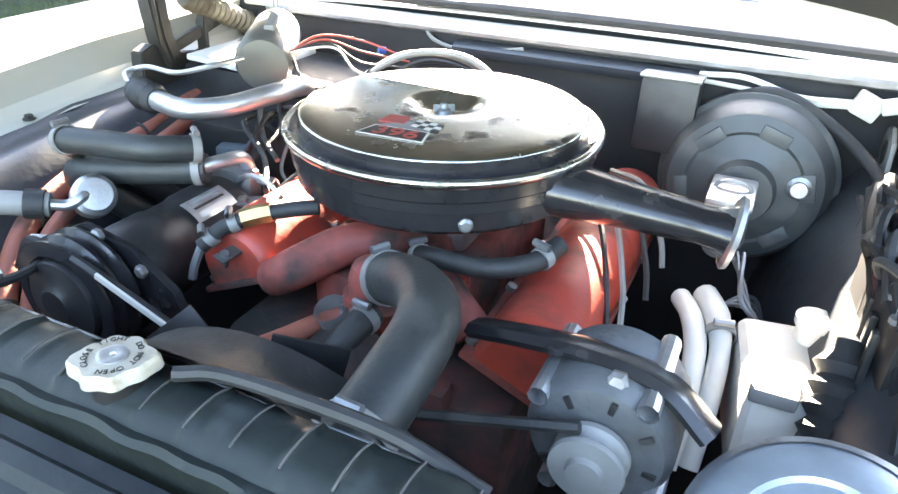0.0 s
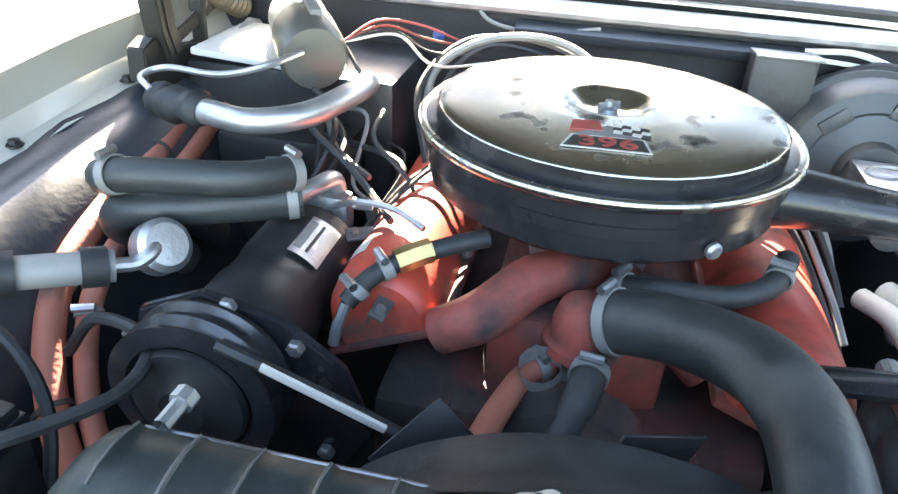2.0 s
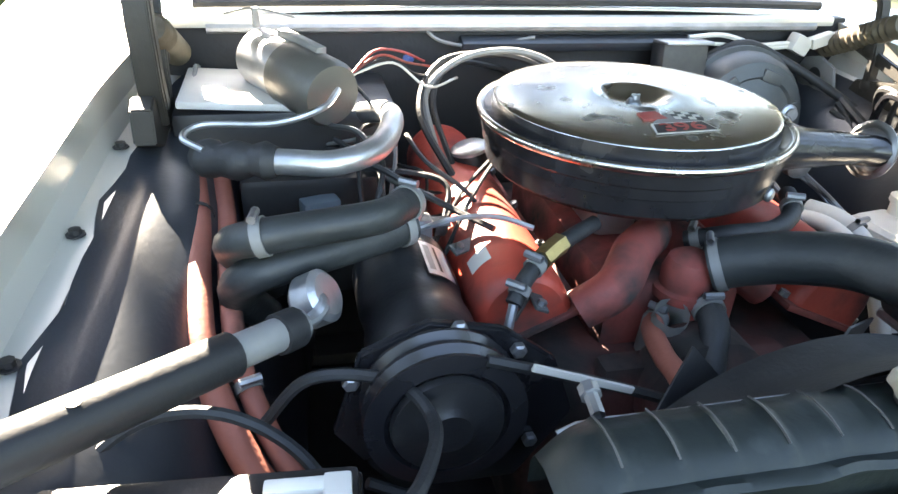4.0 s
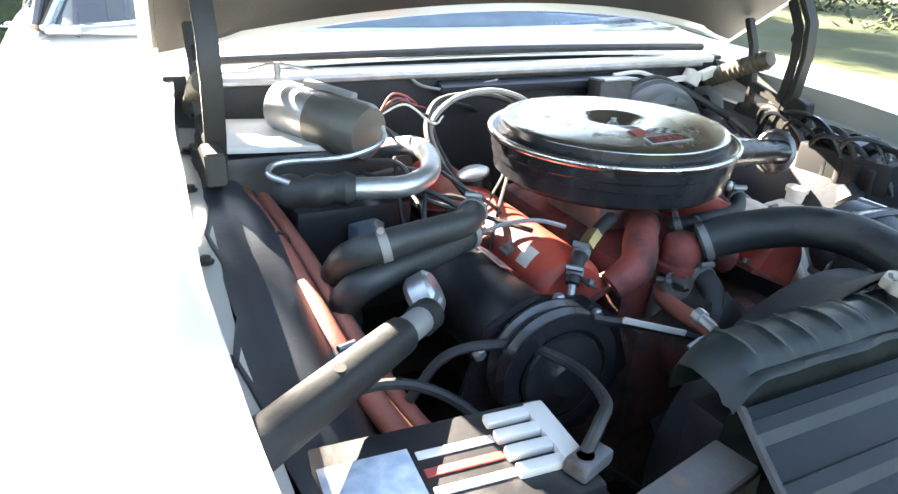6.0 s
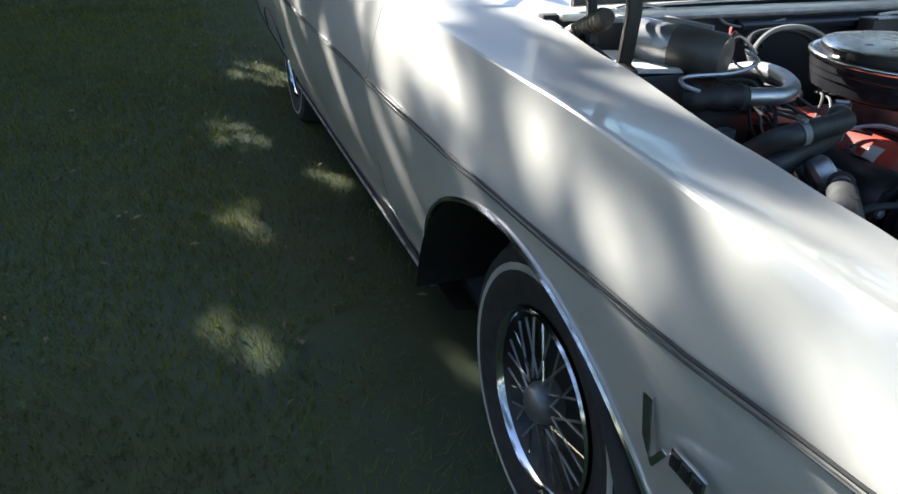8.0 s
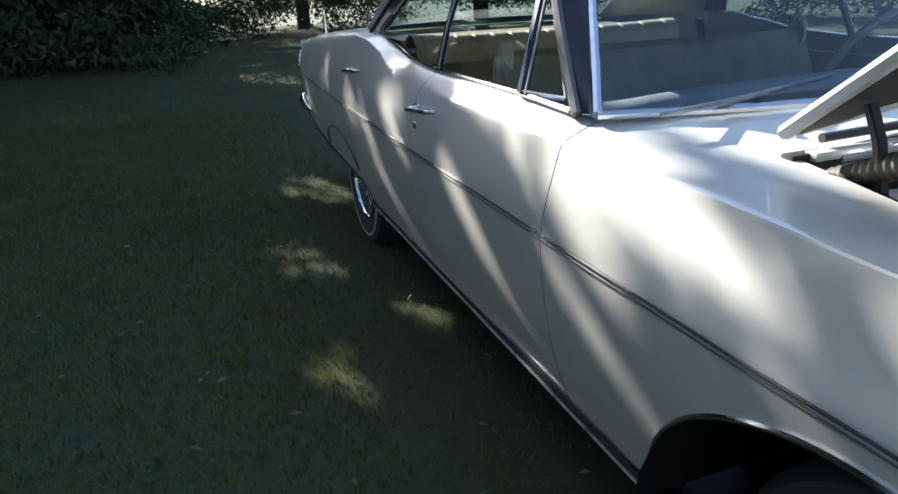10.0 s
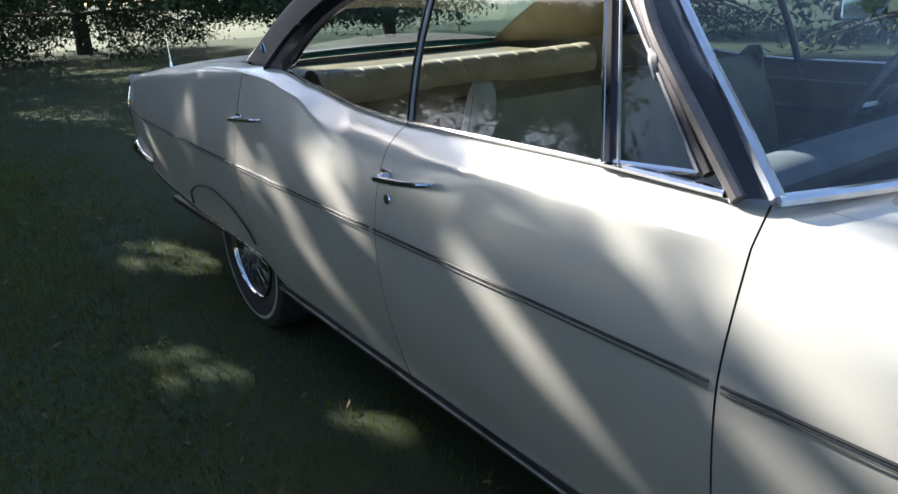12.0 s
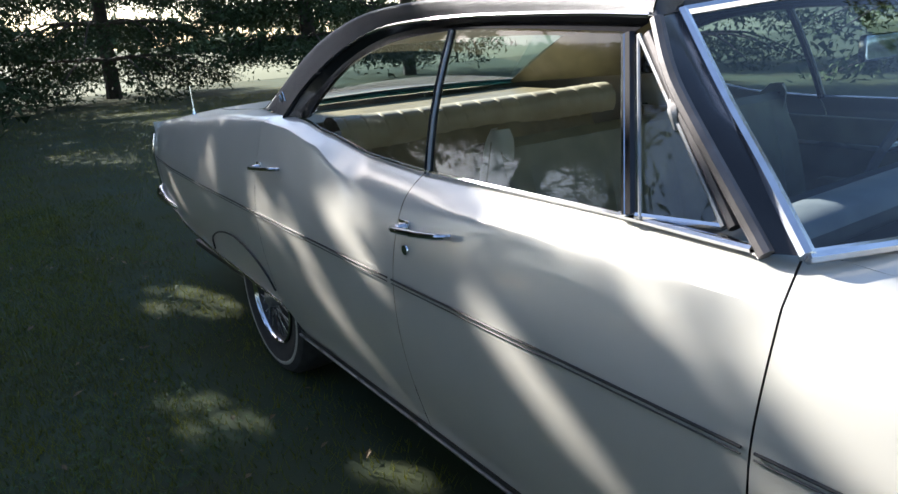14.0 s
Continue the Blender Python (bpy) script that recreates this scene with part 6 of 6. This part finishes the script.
bm = tube([rm @ Vector((0.20 * math.cos(a), 0.20 * math.sin(a), 0)) for a in np.linspace(0, 2 * math.pi, 33)], 0.013, 8, 1)
wheel_ = part("steering_wheel", bm, GREY, car, "pale grey steering wheel rim")
part("steering_hub", lathe([(0.05, -0.03), (0.05, 0.01), (0.03, 0.02), (0, 0.02)], rm, 20), GREY, wheel_)
part("spoke_bar", tube([rm @ Vector((-0.2, 0, 0)), rm @ Vector((0, 0, -0.01)), rm @ Vector((0.2, 0, 0))], 0.012, 8), CHROME, wheel_)
part("mirror", box((0.24, 0.02, 0.06), Matrix.Translation((0.02, 2.09, 1.25)), 0.008), CHROME, car, "inside rear-view mirror")
part("headliner", grid([[(p.x * 0.98 * k, p.y, p.z - 0.02 + 0.022 * (1 - k * k)) for k in np.linspace(-1, 1, 9)] for p in (on_line(RIDGE, f) for f in np.linspace(0.02, 0.69, 10))]), SEATCLOTH, car)
part("cabin_floor", box((1.60, 2.0, 0.02), Matrix.Translation((0, 2.9, 0.36)), 0.004), CARPET, car)

# ---- grass ----
def blades(name, count, region, seed, hmin, hmax, label):
    rng = np.random.default_rng(seed)
    x0, x1, y0, y1 = region
    px, py = rng.uniform(x0, x1, count), rng.uniform(y0, y1, count)
    edge = rng.random(count) < 0.5
    px, py = px + edge * rng.normal(0, 0.9, count), py + edge * rng.normal(0, 0.9, count)
    inside = (px < -0.75) | (py > 5.7)
    px, py = px[inside], py[inside]
    keep = np.array([noise.noise((a * 0.8, b * 0.8, 3.1)) > -0.5 + 0.35 * max(0.0, noise.noise((a * 3.1, b * 3.1, 7.7))) for a, b in zip(px, py)])
    # fewer blades near the car stand in for the deep shade beside it
    keep &= (px < -1.25) | (rng.random(len(px)) < 0.45)
    px, py = px[keep], py[keep]
    n = len(px)
    h = rng.uniform(hmin, hmax, n)
    a, lean = rng.uniform(0, 2 * np.pi, n), rng.uniform(0.2, 1.3, n) * h
    w = rng.uniform(0.0012, 0.0030, n)
    z = np.array([ground_height(u, v) for u, v in zip(px, py)])
    dx, dy = np.cos(a), np.sin(a)
    b0 = np.stack([px - dy * w, py + dx * w, z], 1)
    b1 = np.stack([px + dy * w, py - dx * w, z], 1)
    tp = np.stack([px + dx * lean, py + dy * lean, z + h], 1)
    verts = np.stack([b0, b1, tp], 1).reshape(-1, 3)
    me = bpy.data.meshes.new(name)
    me.from_pydata(verts.tolist(), [], np.arange(3 * n).reshape(-1, 3).tolist())
    ob = part(name, me, BLADE)
    return tagged(ob, label, "grass", kind="stuff")


blades("grass", 210000, (-5.2, -0.75, 0.2, 8.5), 3, 0.012, 0.042, "short green lawn grass beside the car")
blades("grass", 150000, (-8, 6, 8.0, 20), 4, 0.02, 0.055, "short lawn grass behind the car")

rng = np.random.default_rng(8)
verts = []
for i in range(15000):
    cx, cy = rng.uniform(-4.6, -0.9), rng.uniform(0.2, 7.0)
    if noise.noise((cx * 1.7, cy * 1.7, 9.4)) < 0.05:
        continue
    r, z0, a0 = rng.uniform(0.006, 0.013), ground_height(cx, cy) + rng.uniform(0.015, 0.045), rng.uniform(0, 6.28)
    for j in range(3):
        a = a0 + 2.094 * j
        for da, q in ((0, 0.1), (-0.55, 1.0), (0.55, 1.0)):
            verts.append((cx + q * r * math.cos(a + da), cy + q * r * math.sin(a + da), z0 + rng.uniform(-0.3, 0.3) * r))
me = bpy.data.meshes.new("clover")
me.from_pydata(verts, [], np.arange(len(verts)).reshape(-1, 3).tolist())
tagged(part("clover", me, CLOVER, smooth=False), "clumps of clover in the lawn beside the car", "clover", kind="stuff")
verts = []
for i in range(260):
    cx, cy = rng.uniform(-4.6, -0.7), rng.uniform(0.5, 7.5)
    r, z0, a = rng.uniform(0.012, 0.028), ground_height(cx, cy) + rng.uniform(0.02, 0.045), rng.uniform(0, 6.28)
    u, v = Vector((math.cos(a), math.sin(a), rng.uniform(-0.3, 0.3))), Vector((-math.sin(a), math.cos(a), rng.uniform(-0.4, 0.4)))
    c = Vector((cx, cy, z0))
    pts = [c - u * r, c - v * r * 0.4 + Vector((0, 0, 0.004)), c + u * r, c + v * r * 0.4 + Vector((0, 0, 0.004))]
    verts += [pts[0], pts[1], pts[2], pts[0], pts[2], pts[3]]
me = bpy.data.meshes.new("fallen_leaves")
me.from_pydata([tuple(v) for v in verts], [], np.arange(len(verts)).reshape(-1, 3).tolist())
tagged(part("fallen_leaves", me, mat("dry_leaf", (0.16, 0.11, 0.05), 0.8, 0, (0.09, 0.06, 0.03), 3), smooth=False), "scattered dry brown leaves on the lawn", "leaves", kind="stuff")

# ---- trees ----
def foliage(rng, clusters, spread, count, size, droop=0.0):
    """Leaf sprays: small triangles in clumps."""
    verts, faces = [], []
    for c in clusters:
        c = np.array(c)
        n = count
        off = rng.normal(0, 1, (n, 3)) * spread * np.array([1, 1, 0.45])
        off[:, 2] -= droop * np.hypot(off[:, 0], off[:, 1])
        p = c + off
        d1 = rng.normal(0, 1, (n, 3)) * size
        d2 = rng.normal(0, 1, (n, 3)) * size
        k = len(verts)
        tri = np.stack([p, p + d1, p + d2], 1).reshape(-1, 3)
        verts.extend(tri.tolist())
        faces.extend((k + np.arange(3 * n).reshape(-1, 3)).tolist())
    me = bpy.data.meshes.new("crown")
    me.from_pydata(verts, [], faces)
    return me


def pine(x, y, h, seed, r, label, low=0.08, layers=10, dens=60, leaf=0.07):
    rng = np.random.default_rng(seed)
    t = thing("pine_tree", label, "tree", "pines round the lawn", at=(x, y, ground_height(x, y) - 0.05))
    part("trunk", tube([(0, 0, 0), (0.05, 0.03, h * 0.3), (-0.05, 0.05, h * 0.65), (0, 0, h)], [0.22, 0.17, 0.11, 0.03], 10), BARK, t)
    clusters = []
    for i in range(layers):
        f = low + (0.97 - low) * i / (layers - 1)
        rr = r * (1 - f) ** 0.7 + 0.2
        n = max(4, int(9 * (1 - f) + 4))
        for j in range(n):
            a = 2 * math.pi * (j + rng.uniform(-0.3, 0.3)) / n
            e = rr * rng.uniform(0.7, 1.1)
            z0 = h * f
            tip = (e * math.cos(a), e * math.sin(a), z0 - 0.18 * e + rng.uniform(-0.2, 0.3))
            part("limb", tube([(0, 0, z0), (0.5 * tip[0], 0.5 * tip[1], z0 + 0.05), tip], [0.05, 0.03, 0.012], 5, 3), BARK, t)
            for k in (0.4, 0.65, 0.85, 1.0):
                clusters.append((k * tip[0], k * tip[1], z0 + (tip[2] - z0) * k ** 1.5))
    part("crown", foliage(rng, clusters, 0.30, dens, leaf, 0.15), LEAF, t)
    return t


pine(2.1, 23.6, 11, 11, 3.6, "dark pine with low spreading limbs across the lawn", 0.10, 11, 240, 0.05)
pine(6.0, 18.6, 10, 12, 3.0, "dark pine with bare lower trunk across the lawn", 0.14, 11, 240, 0.05)
pine(-2.6, 22.5, 9, 13, 3.6, "dense dark pine with limbs to the ground", 0.02, 12, 240, 0.05)
pine(10.5, 21.0, 10, 14, 3.2, "dark pine behind the car", 0.12)
pine(15.0, 14.0, 10, 15, 3.4, "dark pine beside the drive", 0.08)

# the big shade tree behind the car, whose crown dapples the lawn and the car's side
rng = np.random.default_rng(21)
shade = thing("shade_tree", "tall leafy tree shading the lawn beside the car", "tree", at=(-9.5, 12.0, 0))
part("trunk", tube([(0, 0, -0.1), (0.1, -0.1, 2.5), (0.5, -0.2, 5.0), (1.4, -0.5, 7.5)], [0.42, 0.33, 0.28, 0.18], 14), BARK, shade)
clusters = []
for i in range(46):
    tip = Vector((rng.uniform(-3.5, 6.4), rng.uniform(-5.6, 3.6), rng.uniform(5.6, 9.0)))
    if tip.x > 5.2 and tip.y < -3.7:
        tip.x = 5.0
    base = Vector((0.3 + 0.03 * i, -0.1 - 0.01 * i, 4.0 + 0.07 * i))
    part("limb", tube([base, base.lerp(tip, 0.5) + Vector((0, 0, 0.5)), tip], [0.11, 0.06, 0.015], 6, 4), BARK, shade)
    for k in (0.55, 0.75, 0.9, 1.0):
        clusters.append(base.lerp(tip, k) + Vector((rng.normal(0, 0.3), rng.normal(0, 0.3), rng.normal(0, 0.2))))
for i in range(640):
    c = Vector((rng.uniform(-3.5, 8.1), rng.uniform(-6.5, 8.5), rng.uniform(5.6, 8.4)))
    if not (c.x > 5.4 and c.y < -3.5):
        clusters.append(c)
for i in range(230):
    g = Vector((rng.uniform(-4.2, -0.6), rng.uniform(0.4, 7.5), 0))
    z = rng.uniform(5.8, 8.2)
    clusters.append(g + SUN * (z / SUN.z) - Vector((-9.5, 12.0, 0)))
# gaps in the crown, given by where their spots of sun fall (x, y, z, radius)
GAPS = [(-1.27, 3.80, 0, 0.13), (-1.20, 3.66, 0, 0.07), (-0.90, 2.98, 0, 0.07), (-0.91, 4.95, 0, 0.12), (-0.98, 5.25, 0, 0.10), (-1.10, 5.05, 0, 0.07), (-1.335, 2.61, 0, 0.075), (-1.44, 1.83, 0, 0.095),
        (-1.235, 1.85, 0, 0.055), (-1.63, 1.86, 0, 0.04), (-0.80, 1.44, 0, 0.05), (-1.27, 2.80, 0, 0.04), (-1.9, 3.6, 0, 0.04),
        (-0.97, 1.49, 0.61, 0.05), (-0.975, 1.96, 0.925, 0.032), (-0.945, 1.62, 0.975, 0.07), (-0.98, 1.67, 0.88, 0.04), (-0.99, 1.54, 0.79, 0.035), (-0.96, 1.47, 0.93, 0.04),
        (-0.97, 1.29, 0.90, 0.045), (-0.97, 0.91, 0.90, 0.04), (-0.97, 0.75, 0.86, 0.045)]
for k in range(12):
    GAPS.append((-0.915, 2.44 - 0.055 * k, 1.010, 0.036))
for y0, z0, y1, z1 in ((2.22, 0.78, 2.13, 0.62), (2.13, 0.62, 1.98, 0.56), (3.25, 0.79, 3.10, 0.53), (2.86, 0.92, 2.845, 0.77), (4.20, 0.99, 4.24, 0.75), (4.94, 0.85, 4.97, 0.58), (3.53, 0.85, 3.52, 0.69), (3.10, 0.98, 3.04, 0.89)):
    GAPS += [(-0.99, y0 + (y1 - y0) * f, z0 + (z1 - z0) * f, 0.026) for f in (0, 0.2, 0.4, 0.6, 0.8, 1.0)]
def sunlit(p):
    """Which of the points p would shade the car's bay, cowl or front, or one of the spots."""
    k = (p[:, 2] - 0.97) / SUN.z
    x, y = p[:, 0] - SUN.x * k, p[:, 1] - SUN.y * k
    hit = ((y < 0.60 + 0.05 * np.sin(9 * x)) & (x > -1.3)) | ((x > -0.70) & (x < 1.2) & (y < 2.0))
    hit |= (x > -0.45) & (x < 1.2) & (y > 1.9) & (y < 4.3)
    thin = np.random.default_rng(61).random(len(p)) < 0.91
    for gx, gy, gz, r in GAPS:
        d = p - np.array((gx, gy, gz))
        d = d - np.outer(d @ np.array(SUN), np.array(SUN))
        inside = (d ** 2).sum(1) < r * r
        hit |= inside & thin if gz == 0 else inside
    return hit


me = foliage(rng, clusters, 0.42, 400, 0.058)
co = np.array([v.co for v in me.vertices]).reshape(-1, 3, 3)
at = np.array((-9.5, 12.0, 0))
drop = sunlit(co.mean(1) + at)
for i in range(3):
    drop |= sunlit(co[:, i] + at)
co = co[~drop].reshape(-1, 3)
crown = bpy.data.meshes.new("crown")
crown.from_pydata(co.tolist(), [], np.arange(len(co)).reshape(-1, 3).tolist())
part("crown", crown, LEAF, shade, smooth=False)
pine(-5.0, 19.5, 7, 16, 3.2, "dense pine shading the back lawn", 0.06)
pine(-8.5, 16.0, 5.6, 28, 2.6, "dense pine shading the back lawn", 0.06)
pine(-6.2, 16.5, 5.2, 29, 2.4, "young pine shading the back lawn", 0.05)
pine(-3.5, 15.9, 5.4, 30, 2.4, "dense dark spruce with limbs to the ground", 0.02, 10, 120)
pine(-9.5, 20.0, 8.5, 17, 3.4, "tall pine at the lawn's edge", 0.06)
pine(-6.5, 25.0, 9, 18, 4.0, "tall dark pine behind the lawn", 0.05)
pine(9.5, -4.0, 10, 19, 3.4, "dark pine on the drive's far side", 0.06)
pine(13.0, 1.5, 11, 20, 3.6, "dark pine beyond the drive", 0.06)
# unseen pines added to block the low sky and darken the car's side
pine(-7.5, -3.5, 11, 25, 3.8, "dense unseen pine added to block the low sky", 0.05)
pine(-10.0, 1.5, 12, 26, 4.0, "dense unseen pine added to block the low sky", 0.05)
pine(-9.0, 6.0, 11, 31, 3.6, "dense unseen pine added to block the low sky", 0.04)
pine(-10.5, 10.0, 12, 32, 3.8, "dense unseen pine added to block the low sky", 0.04)
pine(-5.0, -8.0, 11, 27, 3.8, "dense pine in front of the lawn", 0.05)
pine(14.5, 6.5, 11, 23, 3.8, "dark pine beyond the drive", 0.05)
pine(14.0, -3.5, 11, 24, 3.8, "dark pine beyond the drive", 0.05)
pine(6.5, -9.5, 10, 22, 3.4, "dark pine in front of the car", 0.06)

# ---- distance ----
tagged(part("field", grid([[(x, y, (-0.12 if y < 27 else 0.12) - 0.0015 * max(0, math.hypot(x, y - 2) - 14)) for x in (-60, -30, -10, 0, 10, 20, 35, 60, 140)] for y in (25, 27.5, 34, 45, 60, 80, 110)]), FIELD), "sunlit pale mown field beyond the trees", "field", kind="structure")
rng = np.random.default_rng(5)
clusters = [(x, 118 + rng.uniform(-4, 6), rng.uniform(0.5, 5.5)) for x in np.linspace(-90, 190, 150)]
tagged(part("woods", foliage(rng, clusters, 1.6, 60, 0.9), LEAF), "distant line of trees beyond the field", "woods", kind="stuff")
